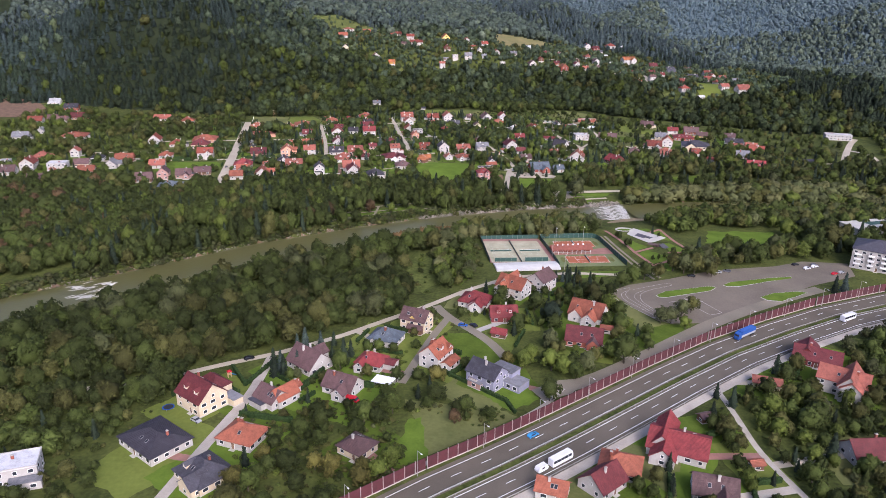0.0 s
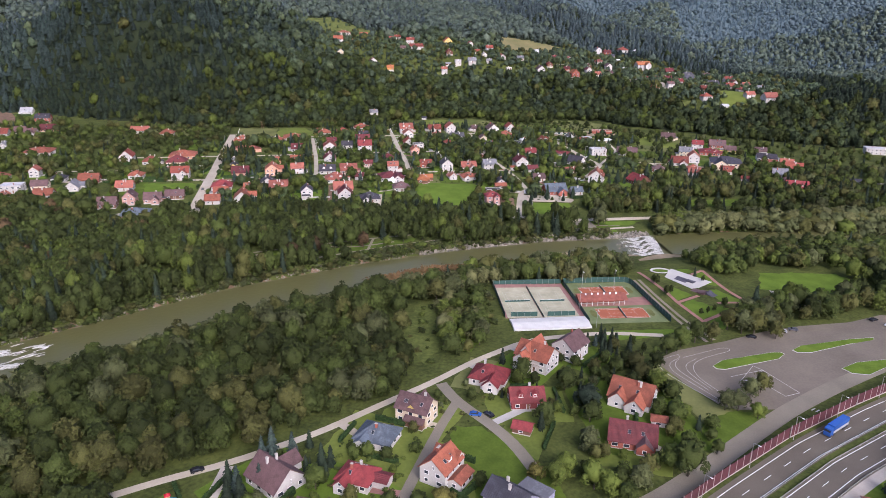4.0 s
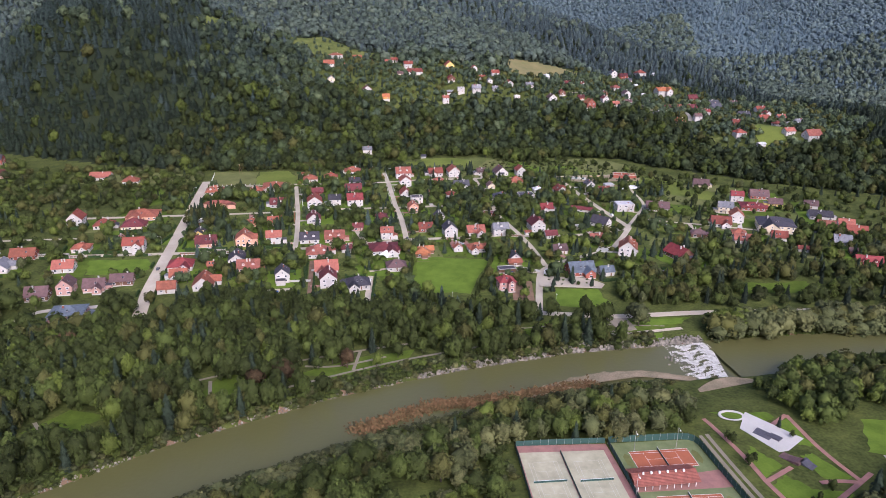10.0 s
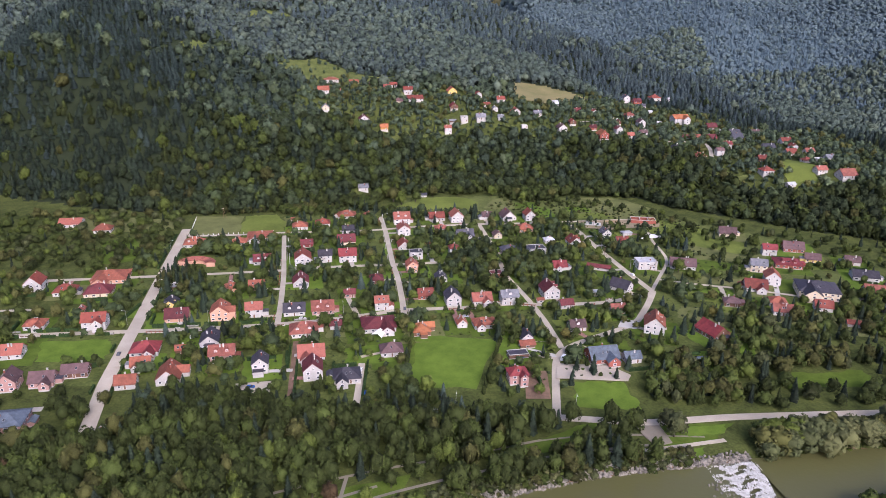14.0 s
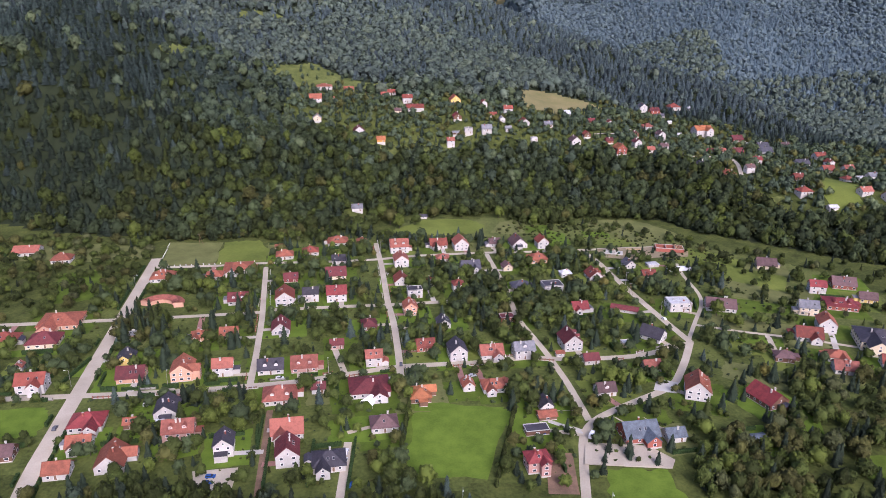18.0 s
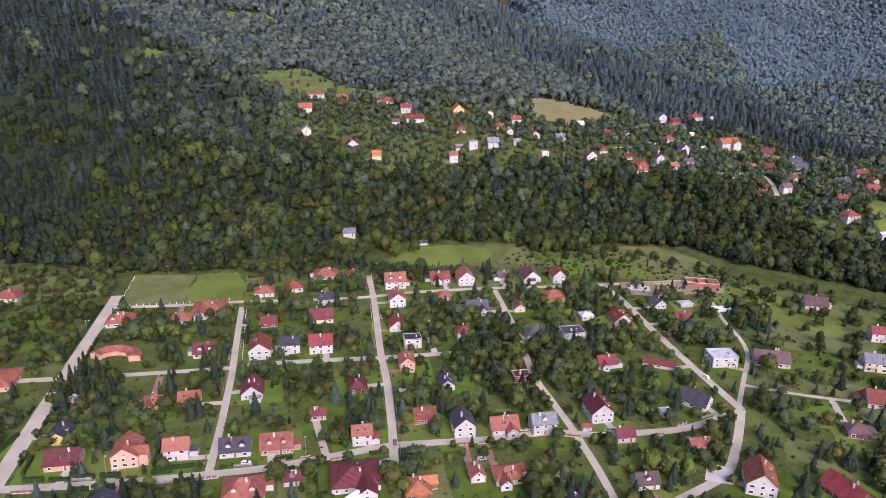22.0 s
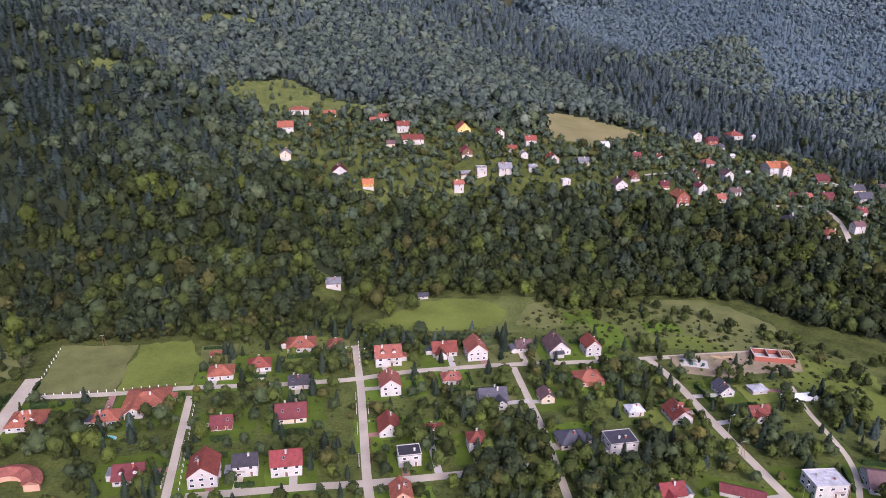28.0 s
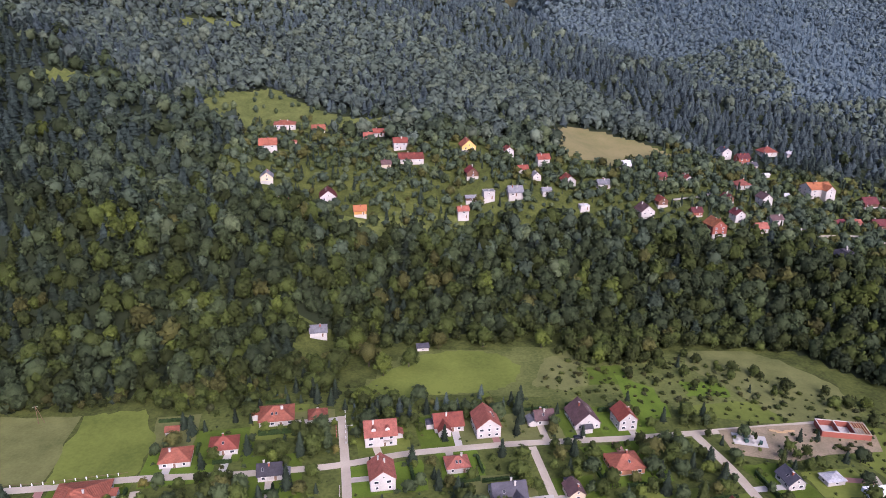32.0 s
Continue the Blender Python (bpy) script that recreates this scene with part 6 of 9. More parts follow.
def crown_arrays(rng, detail, sprays, size, tall=1.0, base=0.14, lobes=9, narrow=1.0, loose=0.5, lump=1.0, inner=0.72):
    """Unit deciduous crown, 1 wide and tall: boughs of leaf sprays round a dark inner mass. Returns verts, quads, tris."""
    lean = rng.normal(size=2) * 0.06
    u = (np.arange(lobes) + rng.uniform(0.1, 0.9, lobes)) / lobes
    ang = np.arange(lobes) * 2.4 + rng.uniform(0, math.tau) + rng.normal(size=lobes) * 0.4
    reach = 0.30 * np.sin(np.clip(0.18 + u * 0.80, 0, 1) * math.pi) ** 0.7 * rng.uniform(0.7, 1.15, lobes) * narrow
    lobe_r = rng.uniform(0.15, 0.25, lobes) * (1.05 - 0.35 * u) * lump
    centre = np.column_stack([np.cos(ang) * reach, np.sin(ang) * reach, base + 0.16 + (tall - base - 0.28) * u])
    which = rng.choice(lobes, sprays, p=lobe_r ** 2 / (lobe_r ** 2).sum())
    d = rand_dirs(sprays, rng)
    out = centre[which] - np.array([0, 0, (tall + base) / 2 - 0.1])
    out /= np.linalg.norm(out, axis=1)[:, None] + 1e-6
    d = d + out * 0.75 + np.array([0, 0, 0.25])
    d /= np.linalg.norm(d, axis=1)[:, None]
    pos = centre[which] + d * lobe_r[which][:, None] * rng.uniform(inner, 1.12, (sprays, 1)) * np.array([1, 1, 0.85])
    v, f = leaf_tris(pos, d + np.array([0, 0, 0.35]), size, rng, loose)
    iv, it = ico(detail)
    mid = (tall + base) / 2
    core = iv * np.array([0.34 * narrow, 0.34 * narrow, (tall - base) * 0.40]) * (1 + rng.normal(size=(len(iv), 1)) * 0.09) + np.array([0, 0, mid])
    V = np.concatenate([core, v])
    V[:, :2] += V[:, 2:3] * lean
    return V, NO_QUADS, np.concatenate([it, f + len(core)])


def spruce_arrays(rng, tiers, sprays, slim=0.5, size=0.06):
    """Unit conifer 1 tall: drooping ragged tiers with branch tips over them."""
    V, T, off = [], [], 0
    n = 8
    for k in range(tiers):
        u = k / tiers
        r = (slim / 2 * (1 - u) ** 0.9 + 0.012) * rng.uniform(0.86, 1.1)
        z = 0.06 + 0.94 * u
        a = rng.uniform(0, math.tau) + np.arange(n) * math.tau / n
        rr = r * np.where(np.arange(n) % 2, 1.12, 0.72) * rng.uniform(0.8, 1.15, n)
        ring = np.column_stack([np.cos(a) * rr, np.sin(a) * rr, z - 0.25 * rr + rng.normal(size=n) * 0.012])
        V.append(np.concatenate([ring, [[0, 0, min(1.02, z + 1.7 / tiers)]]]))
        T.append(np.array([(i, (i + 1) % n, n) for i in range(n)]) + off)
        off += n + 1
    u = rng.uniform(0, 0.96, sprays) ** 1.3
    a = rng.uniform(0, math.tau, sprays)
    r = (slim / 2 * (1 - u) ** 0.9 + 0.01) * rng.uniform(0.75, 1.15, sprays)
    pos = np.column_stack([np.cos(a) * r, np.sin(a) * r, 0.07 + 0.93 * u])
    v, f = leaf_tris(pos, np.column_stack([np.cos(a), np.sin(a), np.full(sprays, 0.8)]), size, rng, 0.3)
    return np.concatenate(V + [v]), NO_QUADS, np.concatenate(T + [f + off])


def arrays_mesh(name, V, Q, T, mats, qi=None, ti=None):
    me = bpy.data.meshes.new(name)
    me.vertices.add(len(V))
    me.vertices.foreach_set("co", np.ascontiguousarray(V, np.float32).ravel())
    loops = np.concatenate([Q.ravel(), T.ravel()]).astype(np.int32)
    me.loops.add(len(loops))
    me.loops.foreach_set("vertex_index", loops)
    me.polygons.add(len(Q) + len(T))
    start = np.concatenate([np.arange(len(Q)) * 4, len(Q) * 4 + np.arange(len(T)) * 3]).astype(np.int32)
    me.polygons.foreach_set("loop_start", start)
    me.polygons.foreach_set("use_smooth", np.concatenate([np.zeros(len(Q), bool), np.ones(len(T), bool)]))
    for m in mats:
        me.materials.append(MATS[m])
    if qi is not None:
        me.polygons.foreach_set("material_index", np.concatenate([qi, ti]).astype(np.int32))
    me.update(calc_edges=True)
    return me


def woods(name, places, templates, kinds, mats, label, category="wood"):
    """One joined mesh of many trees. places: x, y, z, width, height, kind; templates[kind]: list of unit crowns; kinds[kind]: material index choices."""
    V, Q, T, qi, ti, off = [], [], [], [], [], 0
    rng = np.random.default_rng(len(places))
    for x, y, z, w, h, k in places:
        tv, tq, tt = templates[k][rng.integers(len(templates[k]))]
        a = rng.uniform(0, math.tau)
        c, s = math.cos(a) * w, math.sin(a) * w
        V.append(np.column_stack([tv[:, 0] * c - tv[:, 1] * s + x, tv[:, 0] * s + tv[:, 1] * c + y, tv[:, 2] * h + z]))
        Q.append(tq + off)
        T.append(tt + off)
        m = kinds[k][rng.integers(len(kinds[k]))]
        qi.append(np.full(len(tq), m))
        ti.append(np.full(len(tt), m))
        off += len(tv)
    me = arrays_mesh(name, np.concatenate(V), np.concatenate(Q), np.concatenate(T), mats, np.concatenate(qi), np.concatenate(ti))
    return tagged(new(name, me), label, category, kind="stuff")


def scatter(x0, x1, y0, y1, step, keep, seed):
    """Jittered grid places that keep() lets stand."""
    rng = np.random.default_rng(seed)
    X, Y = np.meshgrid(np.arange(x0, x1, step), np.arange(y0, y1, step))
    X = X.ravel() + rng.uniform(-0.45, 0.45, X.size) * step
    Y = Y.ravel() + rng.uniform(-0.45, 0.45, Y.size) * step
    ok = keep(X, Y) & (np.abs(X) < 0.6 * Y + 55)
    return X[ok], Y[ok], rng


LEAF_MATS = list(LEAVES)
L = {k: i for i, k in enumerate(LEAF_MATS)}
tr = np.random.default_rng(5)
FAR_CROWNS = [crown_arrays(tr, 1, 108, 0.096, lobes=12, loose=0.38, lump=0.86, inner=0.62) for _ in range(10)]
HILL_CROWNS = [crown_arrays(tr, 1, 46, 0.14, lobes=9, loose=0.34, lump=0.92, inner=0.66) for _ in range(8)]
FAR_SPRUCE = [spruce_arrays(tr, 6, 24, 0.46, 0.08) for _ in range(6)]
NEAR_CROWNS = [crown_arrays(tr, 1, 230, 0.071, lobes=int(tr.integers(11, 15)), narrow=tr.uniform(0.95, 1.12), loose=0.38, lump=0.88, inner=0.62) for _ in range(10)]
FORE_CROWNS = [crown_arrays(tr, 1, 430, 0.052, lobes=int(tr.integers(12, 17)), narrow=tr.uniform(0.95, 1.15), loose=0.4, lump=0.86, inner=0.6) for _ in range(10)]
NEAR_SPRUCE = [spruce_arrays(tr, 10, 130, 0.44, 0.05) for _ in range(4)]
BIG_CROWNS = [crown_arrays(tr, 1, 28, 0.19, lobes=6, loose=0.25) for _ in range(8)]
FINE_CROWNS = [crown_arrays(tr, 1, 15, 0.22, 0.95, lobes=6, loose=0.2) for _ in range(8)]
BIG_SPRUCE = [spruce_arrays(tr, 3, 10, 0.52, 0.11) for _ in range(5)]
BUSHES = [crown_arrays(tr, 1, 30, 0.18, 0.95, -0.15, lobes=6) for _ in range(6)]

HOUSES.append((-189, 742, 28, 18, 0, "village"))
house_xy = np.array([(h[0], h[1]) for h in HOUSES])
house_r = np.array([max(h[2], h[3]) for h in HOUSES])


def clear_of_houses(X, Y, gap):
    ok = np.ones(len(X), bool)
    for (hx, hy), r in zip(house_xy, house_r):
        ok &= np.hypot(X - hx, Y - hy) > r * 0.62 + gap
    return ok


def clear_of_streets(X, Y, gap):
    ok = np.ones(len(X), bool)
    for pts, wide in STREETS:
        ok &= line_distance(X, Y, pts) > wide / 2 + gap
    return ok


def clear_of_hard(X, Y):
    ok = np.ones(len(X), bool)
    for poly in HARD:
        ok &= ~inside(X, Y, poly)
    return ok

# ---- weir, rapids, riprap and gravel bars ----
def foam(name, corners, z0, z1, label, seed, n=26):
    """A churned sheet of white water between four corners; z0 on the downstream side."""
    rng = np.random.default_rng(seed)
    a, b, c, d = [np.array(p, float) for p in corners]
    v, f = [], []
    for i in range(n + 1):
        for j in range(n + 1):
            u, w = i / n, j / n
            p = (a * (1 - u) + b * u) * (1 - w) + (d * (1 - u) + c * u) * w
            edge = min(u, 1 - u, w, 1 - w)
            p = p + rng.normal(size=2) * 7.0 / n
            v.append((p[0], p[1], z0 + (z1 - z0) * smooth(u) + rng.uniform(-0.06, 0.16) * (1 if edge > 0.02 else -1.5)))
    for i in range(n):
        for j in range(n):
            streak = 0.5 * math.sin(j * 0.55 + 2.0 * math.sin(i * 0.16)) + 0.35 * math.sin(j * 1.3 + i * 0.12) + rng.normal() * 0.22
            calm = 0.9 * abs(math.sin(math.pi * (i / n) * 2.2 + 0.5)) - 0.75
            if streak > calm + 0.5 * (1 - i / n) - 0.35:
                k = i * (n + 1) + j
                f.append((k, k + 1, k + n + 2, k + n + 1))
    return tagged(new(name, mesh_from(name, v, f, "foam")), label, "rapids", kind="structure")


foam("weir", [(112, 518), (137, 521), (132.6, 471.9), (115.0, 469.3)], WATER - 0.05, -1.3, "white water tumbling over a stone weir", 3, 72)
rapids = tagged(new("rapids"), "white streaks of rapids across the river", "rapids", kind="structure")
rs = random.Random(4)
for k in range(30):
    x, y = -186 + rs.uniform(-12, 9), 346 + rs.uniform(-11, 11)
    ln, wd = rs.uniform(3.5, 10), rs.uniform(0.4, 1.2)
    n = 7
    v = [(-ln / 2 + ln * i / n, s * wd * math.sin(math.pi * (i + 0.4) / (n + 0.8)) * rs.uniform(0.5, 1.2), rs.uniform(0.0, 0.25)) for i in range(n + 1) for s in (-1, 1)]
    part("streak", Build().add(v, [(2 * i, 2 * i + 2, 2 * i + 3, 2 * i + 1) for i in range(n)], "foam").mesh("streak"), rapids, m=pose(x, y, WATER + 0.08, 0, 0, 32 + rs.uniform(-16, 16)))
up = resample([(137.0, 503.0), (160.0, 507.0), (245, 520), (420, 536), (760, 560)], 8)
un = normals(up)
uv = np.concatenate([np.column_stack([up + un * o, np.full(len(up), -1.25)]) for o in (RIVER_HALF + 3, -RIVER_HALF - 4)])
k = len(up)
tagged(new("river", mesh_from("river", uv, [(k + i, k + i + 1, i + 1, i) for i in range(k - 1)], "river_water")), "still olive-brown water held above the weir", "river", kind="structure")


def rocks(name, pts, spread, count, size, z, label, seed, mat="stone"):
    rng = np.random.default_rng(seed)
    p = resample(pts, 0.5)
    iv, it = ico()
    V, T, off = [], [], 0
    for _ in range(count):
        i = rng.integers(len(p))
        c = p[i] + rng.normal(size=2) * spread
        zz = z if z is not None else float(height(*c))
        s = rng.uniform(0.5, 1.2, 3) * size * rng.choice((0.6, 1.0, 1.4))
        V.append(iv * s * rng.uniform(0.75, 1.15, (len(iv), 1)) + np.array([c[0], c[1], zz + s[2] * 0.2]))
        T.append(it + off)
        off += len(iv)
    me = arrays_mesh(name, np.concatenate(V), np.zeros((0, 4), int), np.concatenate(T), [mat])
    return tagged(new(name, me), label, "stones", kind="stuff")


far_bank = [tuple(q) for q in rp + rn * (RIVER_HALF + 2.4)]
right_of = [q for q in far_bank if -20 < q[0] < 136]
left_of = [q for q in far_bank if -260 < q[0] <= -20]
rocks("riprap", right_of, 1.5, 1700, 0.75, None, "pale stone riprap along the river bank", 21)
rocks("riprap", left_of, 0.7, 520, 0.5, None, "pale stones along the river bank", 22)
rocks("stones", [(112, 505), (118.0, 500.0), (121.0, 488.0)], 2.0, 30, 0.6, WATER, "boulders in the water below the weir", 23)
gb = resample([(20.0, 462.0), (60.0, 480.0), (90.0, 489.0), (118.0, 484.8)], 3)
gn = normals(gb)
gr = np.random.default_rng(8)
gw = gr.uniform(4.5, 8.5, len(gb)) * np.sin(np.linspace(0.15, math.pi - 0.15, len(gb)))
k = len(gb)
bar = np.concatenate([np.column_stack([gb - gn * 5, np.full(k, -1.6)]), np.column_stack([gb + gn * gw[:, None] * 0.2, np.full(k, WATER + 0.35)]), np.column_stack([gb + gn * gw[:, None], np.full(k, WATER - 0.25)])])
tagged(new("gravel_bar", mesh_from("gravel_bar", bar, [(c * k + i, c * k + i + 1, (c + 1) * k + i + 1, (c + 1) * k + i) for c in range(2) for i in range(k - 1)], "sand")), "brown gravel bar along the near bank", "gravel bar", kind="structure")
# sand bank that follows the slope of the shore
bank_v = [(x, y, float(height(x, y)) + 0.3) for v in np.linspace(0, 1, 5) for x, y in zip(np.linspace(113, 145, 9), np.linspace(464, 476, 9) + v * 10 * np.sin(np.linspace(0.35, math.pi - 0.2, 9)))]
tagged(new("sand_bank", mesh_from("sand_bank", bank_v, [(r * 9 + k, r * 9 + k + 1, r * 9 + k + 10, r * 9 + k + 9) for r in range(4) for k in range(8)], "sand")), "pale sand bank at the foot of the weir", "sand bank", kind="structure")
HARD.append([(109.1, 462.5), (133.5, 482.1), (152.0, 496.0), (150.3, 478.8), (125.1, 449.3), (109.7, 449.3)])
street([(63.0, 523.1), (79.5, 524.4), (96.6, 527.6), (126.9, 534.5)], 2.6, "pale paved riverside path above the weir", "street", 0.10)
patch("plaza", [(86.7, 545.9), (98.8, 546.2), (101.0, 531.5), (92.8, 528.5), (89.2, 536.1)], 0.09, "asphalt_old", "grey paved forecourt beside the riverside road", "plaza")
patch("lawn", [(108.4, 544.4), (131.2, 546.8), (128.8, 539.9), (110.3, 536.5)], 0.08, "lawn_bright", "bright mown lawn beside the riverside road", "lawn")
patch("lawn", [(93.7, 524.7), (114.8, 528.9), (111.9, 522.4), (94.0, 517.9)], 0.08, "lawn_bright", "bright mown lawn on the river bank", "lawn")
HARD.append([(86, 524), (100, 516), (140, 522), (142, 548), (88, 548)])

# ---- woods on the slopes ----
CLEARING = [(-104, 922), (-74, 922), (-78, 956), (-100, 956)]
HARD.append(CLEARING)
def on_slope(X, Y):
    ok = Y > np.interp(X, FOOT_X, FOOT_Y) + 2
    ok &= ~inside(X, Y, TERRACE) & ~inside(X, Y, CLEARING)
    for poly in HILL_MEADOWS + [STUBBLE, MEADOW]:
        ok &= ~inside(X, Y, poly)
    ok &= (height(X, Y) < 208) & (np.abs(X) < 0.66 * Y + 40)
    return ok & clear_of_houses(X, Y, 5)


def conifer_share(X, Y):
    """Conifers fill the left spur and the ridge; broadleaves stand along the foot."""
    w = 0.802 * (X - 250) + 0.597 * (Y - 1380)
    return np.clip(smooth((-X - 90) / 300) * smooth((Y - 870) / 60) * smooth((1260 - Y) / 120) * 0.85 + smooth((w + 165) / 40) * 0.95 * (w < 60) + 0.12 + 0.34 * smooth((Y - 1130) / 120) * smooth((120 - X) / 160), 0, 0.93)


def slope_places(x0, x1, y0, y1, step, seed, grow=1.0, keep=on_slope, wide=1.0):
    X, Y, rng = scatter(x0, x1, y0, y1, step, keep, seed)
    Z = height(X, Y)
    con = rng.uniform(size=len(X)) < conifer_share(X, Y)
    # the foot's green gives way to painted haze: grey-green tints on the heights
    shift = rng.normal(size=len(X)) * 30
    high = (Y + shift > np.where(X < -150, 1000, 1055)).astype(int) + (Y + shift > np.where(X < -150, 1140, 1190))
    out = []
    for x, y, z, c, up in zip(X, Y, Z, con, high):
        if c:
            h = rng.uniform(10, 14.5) * grow
            out.append((x, y, z - 1.5, h * rng.uniform(1.45, 1.9), h, 1 + 2 * up))
        else:
            h = rng.uniform(12, 21) * grow
            out.append((x, y, z - 3.0, h * rng.uniform(0.58, 0.85) * wide, h, 2 * up))
    return out


BROAD = [L["leaf_dark"]] * 4 + [L["leaf_green"]] * 4 + [L["leaf_cool"]] * 5 + [L["leaf_cool_dark"]] * 5 + [L["leaf_light"]] + [L["leaf_olive"]]
# middle and upper mixes carry the painted haze of the slope
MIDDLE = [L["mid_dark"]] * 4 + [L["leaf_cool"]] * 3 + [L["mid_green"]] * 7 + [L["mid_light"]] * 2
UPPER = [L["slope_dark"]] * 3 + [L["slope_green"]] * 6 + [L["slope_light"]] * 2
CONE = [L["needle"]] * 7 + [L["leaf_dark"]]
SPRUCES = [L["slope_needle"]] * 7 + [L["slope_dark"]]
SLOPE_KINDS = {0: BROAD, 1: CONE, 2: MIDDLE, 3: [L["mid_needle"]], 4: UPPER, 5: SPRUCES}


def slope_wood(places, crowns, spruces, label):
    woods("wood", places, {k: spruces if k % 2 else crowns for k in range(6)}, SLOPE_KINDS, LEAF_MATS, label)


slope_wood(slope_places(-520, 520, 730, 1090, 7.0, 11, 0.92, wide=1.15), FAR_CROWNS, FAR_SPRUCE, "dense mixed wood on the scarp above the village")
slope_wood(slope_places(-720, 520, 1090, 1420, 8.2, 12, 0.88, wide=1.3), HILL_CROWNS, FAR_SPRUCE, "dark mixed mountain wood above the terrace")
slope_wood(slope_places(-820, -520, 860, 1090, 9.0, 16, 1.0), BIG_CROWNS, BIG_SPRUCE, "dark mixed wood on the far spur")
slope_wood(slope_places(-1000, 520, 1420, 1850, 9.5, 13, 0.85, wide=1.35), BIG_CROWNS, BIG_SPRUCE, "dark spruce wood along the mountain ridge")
slope_wood(slope_places(520, 1000, 800, 1640, 11.0, 17, 1.0), BIG_CROWNS, BIG_SPRUCE, "mixed wood on the floor of the side valley")


def far_side(X, Y):
    u = 0.42 * X + 0.908 * Y
    return (u > 1590) & (u < 2180) & (X > 0.045 * Y - 70) & (0.802 * (X - 250) + 0.597 * (Y - 1380) > 60) & (X < 0.66 * Y + 40) & (height(X, Y) < 215)


# far mountain trees, their distance haze put into the leaf colours
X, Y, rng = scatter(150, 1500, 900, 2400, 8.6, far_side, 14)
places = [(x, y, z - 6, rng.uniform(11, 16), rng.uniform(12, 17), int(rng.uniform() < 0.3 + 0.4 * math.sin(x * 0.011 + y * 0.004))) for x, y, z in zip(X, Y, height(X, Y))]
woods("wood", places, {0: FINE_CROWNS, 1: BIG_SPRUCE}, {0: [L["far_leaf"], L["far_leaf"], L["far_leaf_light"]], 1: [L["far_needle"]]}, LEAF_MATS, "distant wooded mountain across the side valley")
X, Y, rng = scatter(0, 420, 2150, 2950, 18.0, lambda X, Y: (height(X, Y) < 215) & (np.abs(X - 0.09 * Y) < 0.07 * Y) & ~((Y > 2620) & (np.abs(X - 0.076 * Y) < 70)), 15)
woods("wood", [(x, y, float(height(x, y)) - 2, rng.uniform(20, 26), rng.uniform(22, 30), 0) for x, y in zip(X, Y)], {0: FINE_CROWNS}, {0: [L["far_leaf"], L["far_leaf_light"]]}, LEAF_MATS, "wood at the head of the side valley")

# ---- valley woods ----
def grove(poly, step, seed, kind, label, low=8, high=15, conifer=0.1, shades=None, gap=3.0, wide=(0.7, 1.0), near=True, name="wood"):
    """A joined stand of trees inside an outline."""
    xs, ys = [p[0] for p in poly], [p[1] for p in poly]
    X, Y, rng = scatter(min(xs), max(xs), min(ys), max(ys), step, lambda X, Y: inside(X, Y, poly) & clear_of_streets(X, Y, gap) & clear_of_houses(X, Y, gap) & clear_of_hard(X, Y), seed)
    out = []
    for x, y in zip(X, Y):
        h = rng.uniform(low, high)
        c = rng.uniform() < conifer
        out.append((x, y, float(height(x, y)) - (0.5 if c else h * 0.10), h * (rng.uniform(0.7, 0.95) if c else rng.uniform(*wide)), h, int(c)))
    if not out:
        return None
    return woods(name, out, {0: HILL_CROWNS if near == "hill" else FAR_CROWNS if not near else FORE_CROWNS if max(ys) < 500 else NEAR_CROWNS, 1: FAR_SPRUCE if near in (False, "hill") else NEAR_SPRUCE}, {0: shades or VALLEY, 1: CONE}, LEAF_MATS, label)


def bushes(poly, step, seed, label, low=1.2, high=3.2, shades=None, gap=0.8, strict=True):
    xs, ys = [p[0] for p in poly], [p[1] for p in poly]

    def keep(X, Y):
        ok = inside(X, Y, poly) & clear_of_houses(X, Y, gap) & clear_of_streets(X, Y, gap)
        return ok & clear_of_hard(X, Y) if strict else ok
    X, Y, rng = scatter(min(xs), max(xs), min(ys), max(ys), step, keep, seed)
    out = [(x, y, float(height(x, y)) - 0.2, (h := rng.uniform(low, high)) * rng.uniform(1.2, 2.0), h, 0) for x, y in zip(X, Y)]
    if out:
        woods("shrubs", out, {0: BUSHES}, {0: shades or VALLEY}, LEAF_MATS, label, "shrubs")


VALLEY = [L["leaf_dark"]] * 3 + [L["leaf_green"]] * 5 + [L["leaf_light"]] * 2 + [L["leaf_olive"]] * 3 + [L["leaf_grey"]]
WILLOW = [L["leaf_grey"]] * 4 + [L["leaf_willow"]] * 3 + [L["leaf_olive"]] * 2 + [L["leaf_green"]]
PARK = [L["leaf_light"]] + [L["leaf_green"]] * 5 + [L["leaf_dark"]] * 11 + [L["leaf_olive"]] * 2
near_bank = [tuple(q) for q in rp - rn * (RIVER_HALF + 23)]
far_edge = [tuple(q) for q in rp + rn * (RIVER_HALF + 4)]
nb = [q for q in near_bank if -330 < q[0] < -30]
# wood between the riverside lane and the river
river_wood = nb + [(-25.1, 397.3), (-28.9, 371.3), (-21.2, 349.2), (-17.3, 326.1), (-26.0, 304.9), (-50.1, 281.8), (-75.1, 264.5), (-110.7, 246.2), (-154.0, 230.8), (-221.4, 211.5), (-319.3, 169.0)]
grove(river_wood, 6.4, 31, 0, "dense broadleaved wood on the river's near bank", 5.5, 10.5, 0.02, [L["leaf_dark"]] * 8 + [L["leaf_green"]] * 3 + [L["leaf_olive"]] * 3, wide=(0.8, 1.15))
